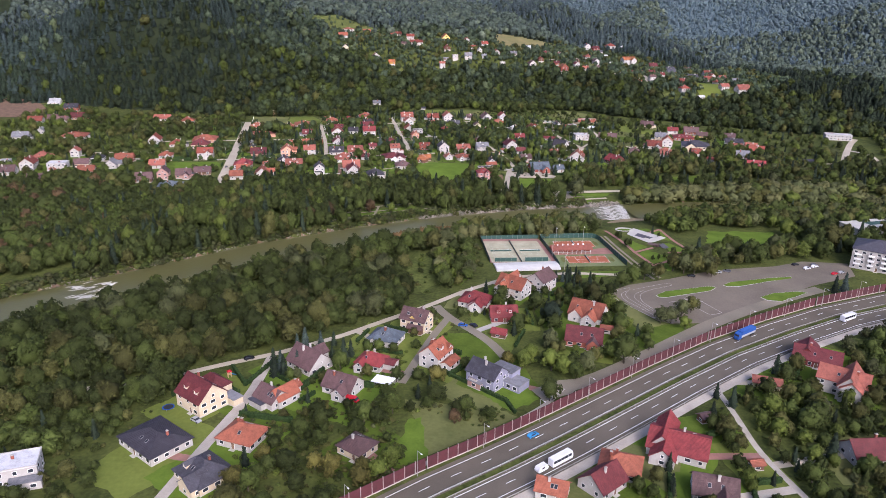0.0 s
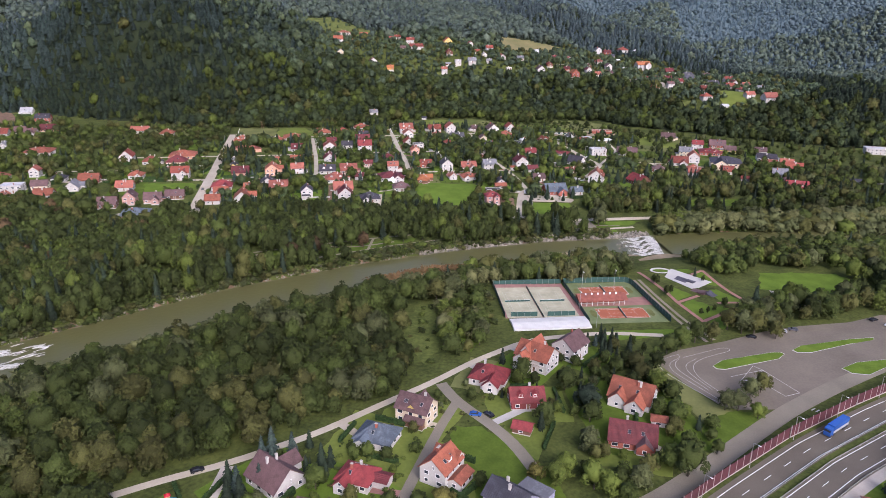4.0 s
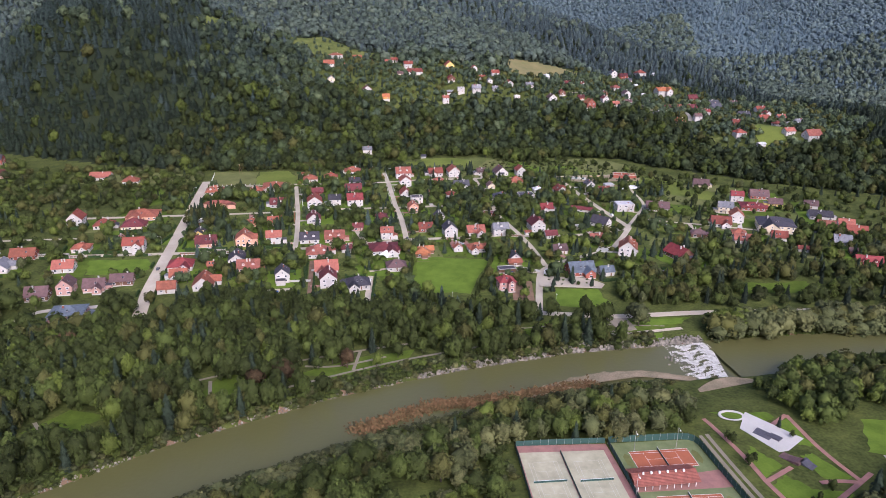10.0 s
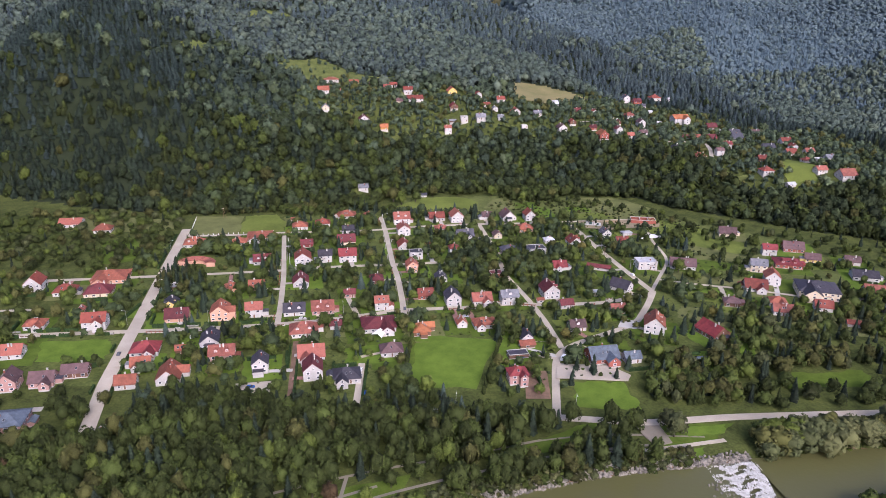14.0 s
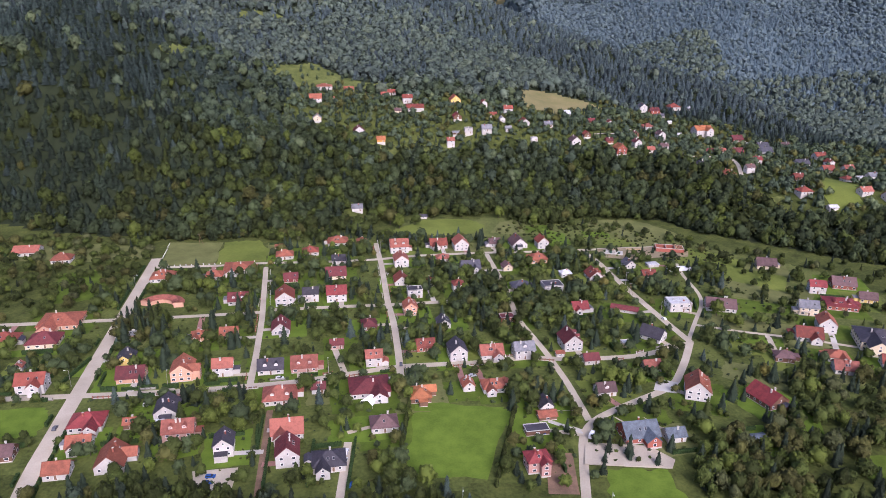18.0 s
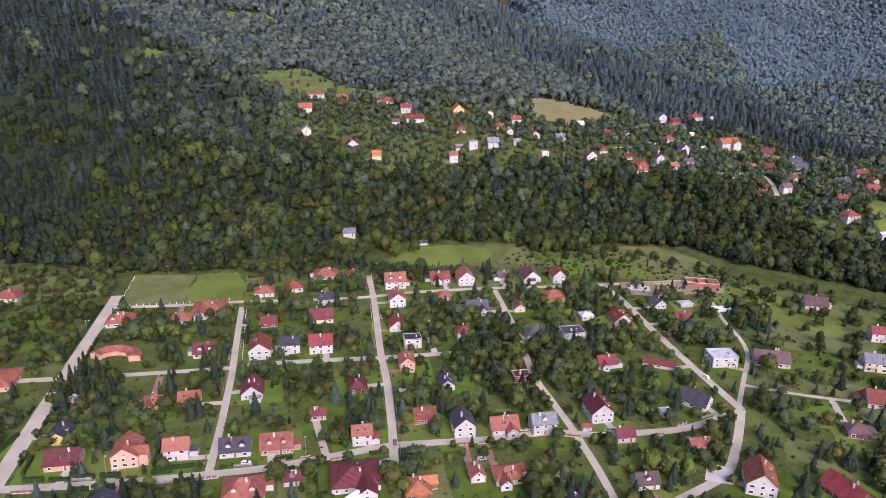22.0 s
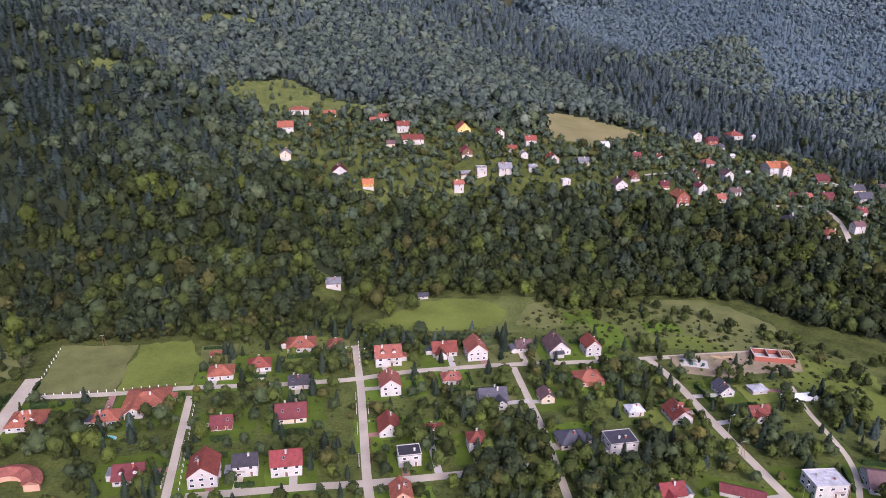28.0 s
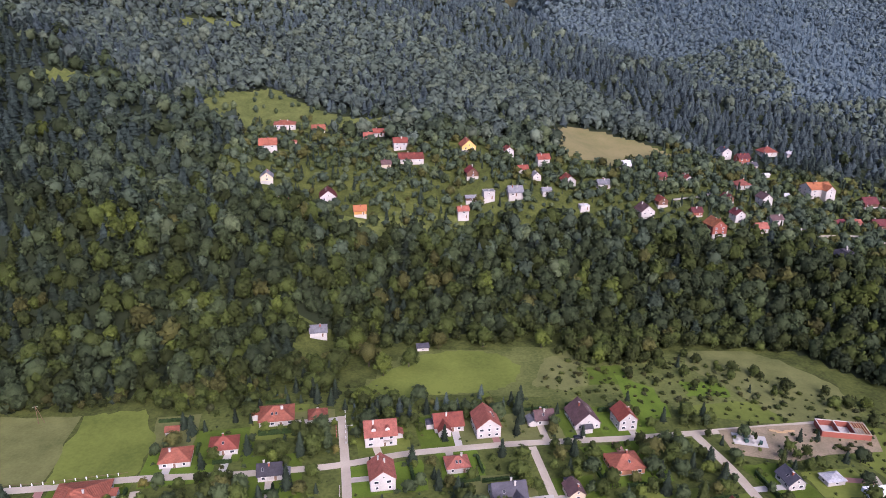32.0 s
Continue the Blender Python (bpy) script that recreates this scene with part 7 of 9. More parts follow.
grove(river_wood, 12.0, 117, 0, "tall broad trees rising from the river wood", 12, 17, 0.0, [L["leaf_dark"]] * 5 + [L["leaf_green"]] * 3 + [L["leaf_olive"]] * 2 + [L["leaf_grey"]], wide=(0.7, 0.95))
grove([(-28.9, 397.3), (-25.1, 408.2), (3.9, 430.8), (43.3, 451.8), (78.0, 456.9), (104.1, 451.8), (107.8, 433.9), (96.2, 425.2), (57.7, 418.5), (19.2, 414.6), (4.8, 401.2), (-11.6, 390.6)], 6.0, 32, 0, "broadleaved belt between the river and the courts", 8, 14, 0.02, WILLOW + VALLEY)
grove([(135.9, 464.7), (164.7, 489.1), (239.2, 498.5), (329.9, 511.9), (317.6, 453.1), (226.2, 445.4), (171.3, 441.6), (154.0, 430.0), (144.4, 433.9), (142.4, 449.3)], 6.5, 33, 0, "broadleaved wood on the bank above the weir", 8, 13, 0.02)
grove([(91.4, 366.5), (107.8, 385.7), (134.7, 362.6), (168.4, 372.3), (206.9, 387.7), (231.0, 389.6), (252.2, 424.3), (245.5, 443.5), (198.3, 424.3), (169.4, 430.0), (158.8, 397.3), (134.7, 376.1)], 7.5, 34, 0, "tall trees between the car park and the park lawn", 9, 15, 0.15)
grove([(232.9, 383.8), (252.2, 424.3), (317.6, 453.1), (365.8, 414.6), (317.6, 371.3), (250.3, 370.3)], 9, 35, 0, "trees round the apartment block", 8, 14, 0.3)
# park belt on the far bank
fb = [q for q in far_edge if -200 < q[0] < 115]
belt = fb + [(118, 535), (100, 545), (60, 546), (20, 548), (-20, 547), (-60, 546), (-116, 545), (-165, 536), (-192, 520), (-260, 470), (-240, 400)]
HARD.append([(-118, 448), (-112, 464), (-98, 472), (-84, 470), (-92, 462), (-106, 454)])
HARD.append([(-75, 484), (-72, 470), (-46, 462), (-22, 478), (-4, 490), (-8, 503), (-20, 508), (-47, 500)])
HARD.append([(12, 518), (40, 530), (58, 546), (74, 550), (58, 530), (30, 516)])
HARD.append([(95, 530), (118, 534), (128, 548), (96, 546)])
HARD.append([(-182, 430), (-172, 412), (-152, 418), (-144, 432), (-150, 442), (-168, 446)])
for lift, pts in enumerate(([(-162, 416), (-150.6, 420.4), (-121.8, 441.9), (-100, 455), (-82.5, 464.5), (-48.6, 483.2), (-28.6, 493.5), (0, 505), (50, 523), (90, 530)], [(-125, 470), (-110.2, 478.6), (-88, 487.5), (-71.1, 495.2), (-36.5, 508.4), (12, 523), (40, 533), (70, 538), (118, 537)], [(-73.1, 487.2), (-64, 486), (-56.8, 486.8), (-48, 491), (-34, 498)], [(-47.7, 503.7), (-48.9, 484.0)], [(-114.8, 472), (-112, 462), (-108.1, 451.2)], [(-178, 436), (-174.9, 432.5), (-160, 417.5)])):
    street(pts, 1.6, "beige paved park path among trees", "asphalt_old", 0.06 + 0.006 * lift)
for poly in ([(-120, 446), (-112, 474), (-90, 484), (-74, 478), (-84, 466), (-104, 456)], [(-75, 480), (-49, 474), (-26, 490), (-20, 506), (-47, 497)], [(12, 516), (58, 544), (76, 550), (58, 528)], [(96, 528), (118, 531), (136, 548), (96, 545)], [(-180, 428), (-158, 428), (-150, 442), (-168, 446)]):
    patch("lawn", poly, 0.03, "lawn", "mown park lawn among trees", "lawn")
grove(belt, 5.6, 36, 0, "tall mixed park trees along the far river bank", 11, 18, 0.12, PARK, 1.5, (0.5, 0.72))
grove([(-300, 345), (-250, 390), (-192, 440), (-180, 520), (-215, 545), (-300, 560), (-390, 540), (-370, 420)], 7.5, 37, 0, "broadleaved park wood on the far bank", 10, 16, 0.08, [L["leaf_dark"]] * 7 + [L["leaf_green"]] * 3 + [L["leaf_olive"]] * 3 + [L["leaf_rust"]])
grove([(140, 537), (175, 543), (240, 550), (330, 556), (330, 530), (240, 534), (160, 524), (138, 522)], 6.2, 38, 0, "row of broad willows along the far bank", 11, 15.5, 0.0, WILLOW + [L["leaf_light"]], 1.0, (0.9, 1.2))
grove([(150, 556), (240, 560), (420, 575), (430, 640), (330, 640), (240, 598), (150, 588)], 9.0, 54, 0, "tree belt along the riverside road", 8, 13, 0.15, VALLEY, 2.0, (0.75, 1.0))
grove([(319.0, 484.0), (330, 560), (470, 580), (462.0, 486.8)], 9.5, 55, 0, "broad willows beside the upper river", 8, 13, 0.0, WILLOW, 2.0, (0.9, 1.2))
grove([(330, 640), (430, 640), (560, 700), (600, 780), (470, 780), (420, 660), (330, 700)], 10.5, 56, 0, "trees between the last houses and the wood", 7, 13, 0.3, VALLEY, 3.0, (0.75, 1.0))
grove([(240, 640), (330, 640), (330, 705), (262, 700)], 8.5, 58, 0, "garden trees beyond the last houses", 6, 11, 0.2, VALLEY, 2.0, (0.8, 1.0))
grove([(-240, 345), (-215, 372), (-190, 400), (-190, 440), (-300, 420), (-330, 300), (-280, 300)], 7.0, 59, 0, "broadleaved trees on the far river bank", 8, 14, 0.05, [L["leaf_dark"]] * 7 + [L["leaf_green"]] * 3 + [L["leaf_olive"]] * 3 + [L["leaf_rust"]], 1.5)
grove([(100, 566), (104, 590), (118, 604), (150, 612), (196, 608), (260, 610), (320, 640), (330, 590), (240, 600), (150, 594), (148, 566), (130, 560)], 5.5, 39, 0, "mixed tree belt beside a meadow", 8, 14, 0.18, VALLEY + [L["leaf_olive"]] * 3, 2.0, (0.6, 0.9))
grove([(140, 628), (150, 615), (200, 612), (300, 640), (330, 700), (235, 690), (214, 672), (190, 670), (150, 640)], 8.0, 40, 0, "garden trees and spruces behind the tree belt", 6, 12, 0.25)
grove([(-215, 735), (-222, 800), (-245, 860), (-330, 872), (-420, 860), (-420, 740), (-300, 724)], 9.5, 41, 0, "loose trees and scrub beyond the gardens", 4, 10, 0.1, VALLEY, 3, (0.9, 1.2))
grove([(-330, 560), (-215, 545), (-200, 580), (-240, 625), (-330, 700), (-470, 700), (-420, 560)], 10.5, 42, 0, "garden trees among scattered houses", 6, 11, 0.15)
grove([(-480, 700), (-240, 640), (-215, 716), (-330, 726), (-420, 740), (-420, 880), (-500, 900)], 10.5, 43, 0, "garden trees among scattered houses", 6, 11, 0.15)
# tall trees between the park and the first gardens
grove([(-166, 540), (-60, 541), (22, 543), (44, 548), (30, 556), (-22, 560), (-62, 555), (-96, 559), (-118, 564), (-140, 558), (-166, 554)], 4.8, 111, 0, "tall dark trees in front of the first gardens", 10, 15, 0.3, [L["leaf_dark"]] * 4 + [L["leaf_green"]] * 3 + [L["mid_dark"]] * 2, 1.2, (0.45, 0.65))
grove([(-236, 552), (-222, 560), (-198, 570), (-190, 556), (-196, 540), (-212, 546), (-226, 540)], 4.5, 112, 0, "dark pines round the slate-roofed house", 9, 13, 0.5, [L["leaf_dark"]], 0.8, (0.6, 0.8))
# trees in the grassy clearing beside the courts
grove([(-47, 334), (-24, 346), (-13, 322), (-20, 306), (-42, 300), (-60, 300)], 6.0, 113, 0, "broadleaved trees beside a grassy clearing", 7, 12, 0.0, [L["leaf_dark"]] * 4 + [L["leaf_olive"]] * 2 + [L["leaf_green"]] * 2, 1.0, (0.8, 1.05))
grove([(-6, 415), (15, 410), (19, 366), (11, 340), (0, 337), (-4, 368)], 6.6, 115, 0, "willows and birches beside the court fence", 6, 11, 0.03, WILLOW + VALLEY, 1.0, (0.8, 1.05))
grove([(-20, 350), (-16, 388), (-6, 392), (-4, 345)], 11.0, 116, 0, "single trees in a grassy clearing", 4, 8, 0.05, WILLOW + VALLEY, 1.0, (0.8, 1.05))
# fringe in front of the wood
grove([(-72, 944), (-40, 952), (15, 964), (75, 972), (125, 962), (180, 948), (180, 940), (125, 950), (60, 956), (0, 950), (-50, 938)], 8.0, 44, 0, "single broad trees along the edge of the wood", 7, 13, 0.0, PARK, 1, (0.8, 1.1))
grove([(160, 800), (185, 850), (225, 870), (320, 830), (420, 780), (420, 640), (330, 700), (260, 700), (210, 720)], 13, 45, 0, "loose garden trees on the meadow's edge", 5, 10, 0.2)
# terrace trees share the greens with haze painted into them
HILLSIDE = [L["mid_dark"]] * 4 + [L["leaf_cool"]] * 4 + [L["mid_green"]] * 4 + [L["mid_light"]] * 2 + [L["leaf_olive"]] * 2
# edge of the wood behind the hay fields
grove([(-262, 862), (-234, 868), (-190, 871), (-164, 878), (-150, 884), (-112, 906), (-118, 914), (-165, 890), (-225, 874), (-262, 876)], 4.6, 108, 0, "dense low trees along the foot of the wood", 5, 9, 0.1, VALLEY, 0.5, (0.85, 1.1))
# gardens on the terrace
grove([(-232, 1220), (-184, 1262), (-155, 1245), (-64, 1210), (-69, 1199), (-215, 1150)], 17, 60, 0, "single orchard trees on a hill meadow", 5, 9, 0.0, HILLSIDE, 2.0, (0.7, 0.9), False)
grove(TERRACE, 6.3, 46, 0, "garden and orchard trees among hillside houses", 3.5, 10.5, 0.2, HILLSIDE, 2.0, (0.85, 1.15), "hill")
# foreground scrub and orchards
grove([(-192.5, 208.6), (-154.0, 225.0), (-113.6, 241.4), (-96.3, 248.1), (-97.2, 235.6), (-107.8, 223.1), (-123.2, 218.2), (-139.6, 216.3), (-182.9, 198.0)], 5.6, 47, 0, "tall garden trees hiding the riverside lane", 8, 13, 0.05, [L["leaf_dark"]] * 6 + [L["leaf_olive"]] * 3 + [L["leaf_green"]] * 2, 0.6, (0.75, 1.0))
grove([(-182.9, 198.0), (-139.6, 214.4), (-107.8, 218.2), (-102.1, 212.5), (-107.8, 193.2), (-105.9, 164.3), (-173.3, 145.1)], 10.5, 57, 0, "single orchard trees on a garden lawn", 3.5, 7, 0.05, [L["leaf_dark"]] * 6 + [L["leaf_olive"]] * 3 + [L["leaf_green"]] * 2, 2, (0.9, 1.2))
grove([(-69.3, 174.0), (-67.4, 207.7), (-48.2, 224.0), (-19.3, 224.0), (-12, 250), (2, 250), (2, 232), (22, 222), (28.9, 220.2), (15.4, 200.9), (-13.5, 179.7), (-28.9, 166.3), (-50.1, 154.7)], 7.4, 48, 0, "scrub and small trees on fallow ground", 3.5, 8.5, 0.03, [L["leaf_dark"]] * 3 + [L["leaf_green"]] * 4 + [L["leaf_olive"]] + [L["leaf_yellow"]], 1.5, (0.9, 1.3))
grove([(38.5, 246.2), (46.2, 279.9), (60, 272), (72, 284), (76, 312), (83, 312), (90, 292), (96.2, 283), (75.1, 262.5), (53.9, 251.0)], 7.0, 49, 0, "trees and scrub between gardens and service road", 5, 11, 0.05, VALLEY, 2.0)
grove([(21.2, 279.9), (38.5, 299.1), (53.9, 318.4), (67.4, 347.2), (86.6, 332.8), (77.0, 308.7), (57.7, 295.3), (44.3, 289.5)], 6.5, 50, 0, "garden trees between houses", 5, 10, 0.25, VALLEY, 1.0)
grove([(107.8, 174.0), (107.8, 202.8), (111.6, 236.5), (134.7, 252.9), (163.6, 277.9), (231.0, 308.7), (259.9, 318.4), (240.6, 241.4), (182.9, 154.7), (144.4, 135.5), (125.1, 135.5)], 6.8, 51, 0, "dense gardens and scrub beside the motorway", 5, 11, 0.15, VALLEY, 1.5)
grove([(38.5, 145.1), (50.0, 189.4), (77.0, 206.7), (103.9, 224.0), (103.9, 174.0), (115.5, 135.5), (77.0, 106.6)], 7, 52, 0, "garden trees beside the motorway", 5, 9.5, 0.2, VALLEY, 1.5)
grove([(-61.6, 262.5), (-38.5, 274.1), (-19.3, 291.4), (-0.0, 310.7), (13.5, 324.1), (23.1, 308.7), (3.8, 289.5), (-13.5, 264.5), (-28.9, 241.4), (-50.1, 224.0), (-71.3, 214.4), (-63.6, 241.4)], 6.5, 53, 0, "garden trees and spruces between houses", 3, 7, 0.35, VALLEY, 0.6)
bushes([(-61.6, 262.5), (-38.5, 274.1), (-19.3, 291.4), (-0.0, 310.7), (13.5, 324.1), (28.9, 318.4), (7.7, 289.5), (-7.7, 264.5), (-23.1, 237.5), (-50.1, 214.4), (-71.3, 208.6), (-63.6, 241.4)], 4.5, 73, "garden shrubs and flower beds", 0.7, 1.8, gap=0.5)
grove([(19.2, 304.9), (48.1, 285.6), (57.7, 318.4), (63.5, 337.6), (38.5, 349.2), (21.2, 332.8)], 8, 74, 0, "garden trees round houses", 4, 8, 0.3, VALLEY, 0.8)


near_strip = [tuple(q) for q in rp - rn * (RIVER_HALF + 1)]
a = [q for q in near_strip if -330 < q[0] < 110]
bushes(a + [(q[0] + 4, q[1] - 7) for q in a[::-1]], 3.0, 61, "willow scrub along the near bank", 1.5, 3.0, WILLOW)
bushes([tuple(q) for q in rp - rn * (RIVER_HALF + 6) if -330 < q[0] < -20] + [tuple(q) for q in (rp - rn * (RIVER_HALF + 17))[::-1] if -330 < q[0] < -20], 3.6, 71, "grey-green willow thicket on the near bank", 2.2, 4.2, [L["leaf_willow"]] * 5 + [L["leaf_grey"]] * 2)
a = [tuple(q) for q in rp + rn * (RIVER_HALF + 2) if -300 < q[0] < 112]
bushes(a + [(q[0] - 4, q[1] + 10) for q in a[::-1]], 2.5, 62, "dense scrub along the far bank", 1.6, 3.8, VALLEY + WILLOW, strict=False)
a = [tuple(q) for q in rp + rn * (RIVER_HALF + 2) if 140 < q[0] < 330]
bushes(a + [(q[0] - 1, q[1] + 5) for q in a[::-1]], 3.2, 63, "rank green growth at the water's edge", 1.0, 2.5, [L["leaf_light"], L["leaf_green"]], strict=False)
bushes([(-69.3, 174.0), (-67.4, 207.7), (-48.2, 224.0), (-19.3, 224.0), (15.4, 227.9), (28.9, 220.2), (15.4, 200.9), (-13.5, 179.7), (-50.1, 154.7)], 3.2, 64, "rough scrub on fallow ground", 0.7, 2.0, VALLEY + [L["leaf_olive"]] * 4)
bushes([(-173.3, 214.4), (-115.5, 252.9), (-94.4, 235.6), (-113.6, 193.2), (-107.8, 170.1), (-173.3, 145.1)], 5, 65, "garden shrubs", 0.8, 2.2, [L["leaf_dark"]] * 6 + [L["leaf_olive"]] * 3 + [L["leaf_green"]] * 2)
bushes([(-23.1, 362.6), (-14.5, 385.7), (0.9, 390.6), (15.4, 380.0), (23.1, 353.0), (-0.0, 327.0), (-12.5, 332.8)], 8, 66, "shrubs in a grassy clearing", 1.2, 3.2, strict=False)
bushes([(21.2, 367.5), (21.2, 412.7), (25.0, 416.6), (13.5, 414.6), (9.6, 385.7), (15.4, 364.6)], 4, 67, "creeper-grown scrub beside the court fence", 1.5, 3.5, strict=False)
bushes([(30, 900), (60, 950), (150, 930), (225, 860), (190, 800), (165, 850), (120, 880), (60, 890)], 5.6, 69, "single shrubs on the meadow", 0.7, 2.6, strict=False)
grove([(34, 938), (60, 952), (118, 945), (200, 890), (228, 850), (215, 840), (180, 880), (130, 905), (90, 905), (60, 930)], 12, 72, 0, "loose trees below the wood", 4, 9, 0.05, PARK, 1.0, (0.8, 1.1))
bushes([(107.8, 174.0), (111.6, 236.5), (163.6, 277.9), (231.0, 308.7), (240.6, 241.4), (182.9, 154.7), (134.7, 125.8)], 5.5, 70, "garden shrubs beside the motorway", 1.0, 2.8)
grove([(-181.0, 197.1), (-140.6, 214.4), (-109.8, 224.0), (-104.0, 214.4), (-113.6, 197.1), (-123.2, 189.4), (-144.4, 185.5)], 6.0, 109, 0, "dark orchard trees beside the river wood", 4, 8.5, 0.05, [L["leaf_dark"]] * 3 + [L["leaf_green"]] * 3 + [L["leaf_olive"]] * 2, 1.0, (0.9, 1.2))
grove([(-144.4, 183.6), (-117.5, 187.4), (-109.8, 174.0), (-107.8, 162.4), (-144.4, 162.4)], 7.5, 110, 0, "orchard trees on a garden lawn", 3.5, 6.5, 0.0, [L["leaf_dark"]] * 6 + [L["leaf_olive"]] * 3 + [L["leaf_green"]] * 2, 1.5, (0.95, 1.25))
a = [tuple(q) for q in rp - rn * (RIVER_HALF + 4) if -130 < q[0] < 30]
bushes(a + [tuple(q) for q in (rp - rn * (RIVER_HALF + 20))[::-1] if -130 < q[0] < 30], 4.0, 114, "lush low growth on the near bank", 0.9, 2.4, [L["leaf_light"]] * 3 + [L["leaf_willow"]] * 2 + [L["leaf_green"]], strict=False)
# reed strip
rr = np.random.default_rng(9)
rpz = resample([(-42.0, 436.0), (-10.0, 456.0), (20.0, 462.0), (50.0, 472.0), (66.0, 477.0)], 0.5)
cards = np.array([(*(p + rr.normal(size=2) * (2.6, 2.2)), 0) for p in rpz for _ in range(16)])
cards[:, 2] = np.maximum(height(cards[:, 0], cards[:, 1]), WATER) + rr.uniform(0.3, 1.1, len(cards))
rvv, rff = leaf_cards(cards, rand_dirs(len(cards), rr) * 0.6 + np.array([0, -0.5, 0.5]), 0.75, rr)
tagged(new("reeds", arrays_mesh("reeds", rvv, rff, np.zeros((0, 3), int), ["reed"])), "rust-brown knotweed and reeds on the near bank", "reeds", kind="stuff")

# ---- gardens: lawns, drives, hedges, trees ----
LOTS = [h for h in HOUSES if h[5] in ("village", "foreground") and h[1] > 560 or h[5] == "foreground"]
lot_rng = random.Random(77)
for i, (x, y, w, d, turn, zone) in enumerate(LOTS):
    if w > 24 or zone == "foreground" and w > 20:
        continue
    if y < 640 and zone == "village" and y < 585:
        continue
    c, s = math.cos(radians(turn)), math.sin(radians(turn))
    ex, ey = w / 2 + lot_rng.uniform(4, 9), d / 2 + lot_rng.uniform(6, 13)
    ox, oy = lot_rng.uniform(-3, 3), lot_rng.uniform(-4, 3)
    pts = [(x + (u * ex + ox) * c - (v * ey + oy) * s, y + (u * ex + ox) * s + (v * ey + oy) * c) for u, v in ((-1, -1), (1, -1), (1, 1), (-1, 1))]
    mat, words = lot_rng.choice((("lawn", "green mown garden lawn"), ("lawn", "green mown garden lawn"), ("lawn_bright", "bright green mown garden lawn"), ("lawn_bright", "bright green mown garden lawn"), ("meadow", "uneven garden grass"), ("lawn_dry", "dry yellowish garden grass"), ("lawn", "green mown garden lawn")))
    edge = np.array([(ax + (bx - ax) * k / 8, ay + (by - ay) * k / 8) for (ax, ay), (bx, by) in zip(pts, pts[1:] + pts[:1]) for k in range(8)])
    if np.ptp(height(edge[:, 0], edge[:, 1])) < 0.15 or clear_of_streets(edge[:, 0], edge[:, 1], 0.5).all():
        patch("lawn", pts, 0.02 + 0.0001 * i, mat, words + " round a house", "lawn")
    # a drive to the nearest street
    best = min((math.hypot(px - x, py - y), px, py, wide) for q, wide in STREETS for px, py in resample(q, 2.0))
    if 6 < best[0] < 34 and best[3] < 10 and w > 7:
        mx, my = best[1] - x, best[2] - y
        n = math.hypot(mx, my)
        side = lot_rng.choice((-1, 1)) * w * 0.22
        p0 = (x + mx / n * min(w, d) * 0.35 - my / n * side, y + my / n * min(w, d) * 0.35 + mx / n * side)
        p1 = (best[1] - my / n * side, best[2] + mx / n * side)
        if math.hypot(p1[0] - p0[0], p1[1] - p0[1]) > 3:
            dm = lot_rng.choice(("street", "gravel", "paving_red", "concrete"))
            strip("driveway", [p0, p1], 1.7, -1.7, 0.045 + 0.0001 * i, dm, {"street": "worn asphalt", "gravel": "pale gravel", "paving_red": "reddish paved", "concrete": "grey concrete"}[dm] + " drive from the street to a house", "driveway", step=4, thick=0.2)


def hedge(x, y, turn, length, tall, label="clipped dark green garden hedge"):
    key = (round(length / 4), round(tall * 2))
    def make():
        rng = np.random.default_rng(key[0] * 7 + key[1])
        ln, th = key[0] * 4.0, key[1] / 2
        n = int(ln * 11)
        pos = np.column_stack([rng.uniform(-ln / 2, ln / 2, n), rng.uniform(-0.55, 0.55, n), rng.uniform(0.1, th, n)])
        face = rng.integers(0, 3, n)
        nor = np.zeros((n, 3))
        pos[face == 0, 2], nor[face == 0, 2] = th, 1
        pos[face == 1, 1], nor[face == 1, 1] = -0.6, -1
        pos[face == 2, 1], nor[face == 2, 1] = 0.6, 1
        v, f = leaf_cards(pos, nor, 0.42, rng)
        bv, bf = box_data(-ln / 2, ln / 2, -0.5, 0.5, -0.2, th - 0.1)
        return arrays_mesh("hedge", np.concatenate([np.array(bv), v]), np.concatenate([np.array(bf), f + 8]), np.zeros((0, 3), int), ["hedge"])
    ob = tagged(new("hedge", shared(("hedge", key), make)), label, "hedge", "garden hedges")
    ob.matrix_basis = pose(x, y, float(height(x, y)), 0, 0, turn)
    return ob


TREE_MESHES = {}


def tree_mesh(kind, shape, leaf):
    key = (kind, shape, leaf)
    if key not in TREE_MESHES:
        src = {"spruce": NEAR_SPRUCE, "tree": FORE_CROWNS, "thuja": THUJAS}[kind][shape]
        TREE_MESHES[key] = arrays_mesh("crown", *src, [leaf])
    return TREE_MESHES[key]


def thuja_arrays(rng):
    n = 150
    u = rng.uniform(0, 1, n)
    a = rng.uniform(0, math.tau, n)
    r = 0.5 * np.sin(np.clip(0.25 + u * 0.75, 0, 1) * math.pi) ** 0.7 * 0.75
    pos = np.column_stack([np.cos(a) * r, np.sin(a) * r, 0.05 + u * 0.93])
    v, f = leaf_cards(pos, np.column_stack([np.cos(a), np.sin(a), 0.5 * np.ones(n)]), 0.16, rng)
    iv, it = ico()
    return np.concatenate([iv * np.array([0.30, 0.30, 0.46]) + np.array([0, 0, 0.48]), v]), f + len(iv), it


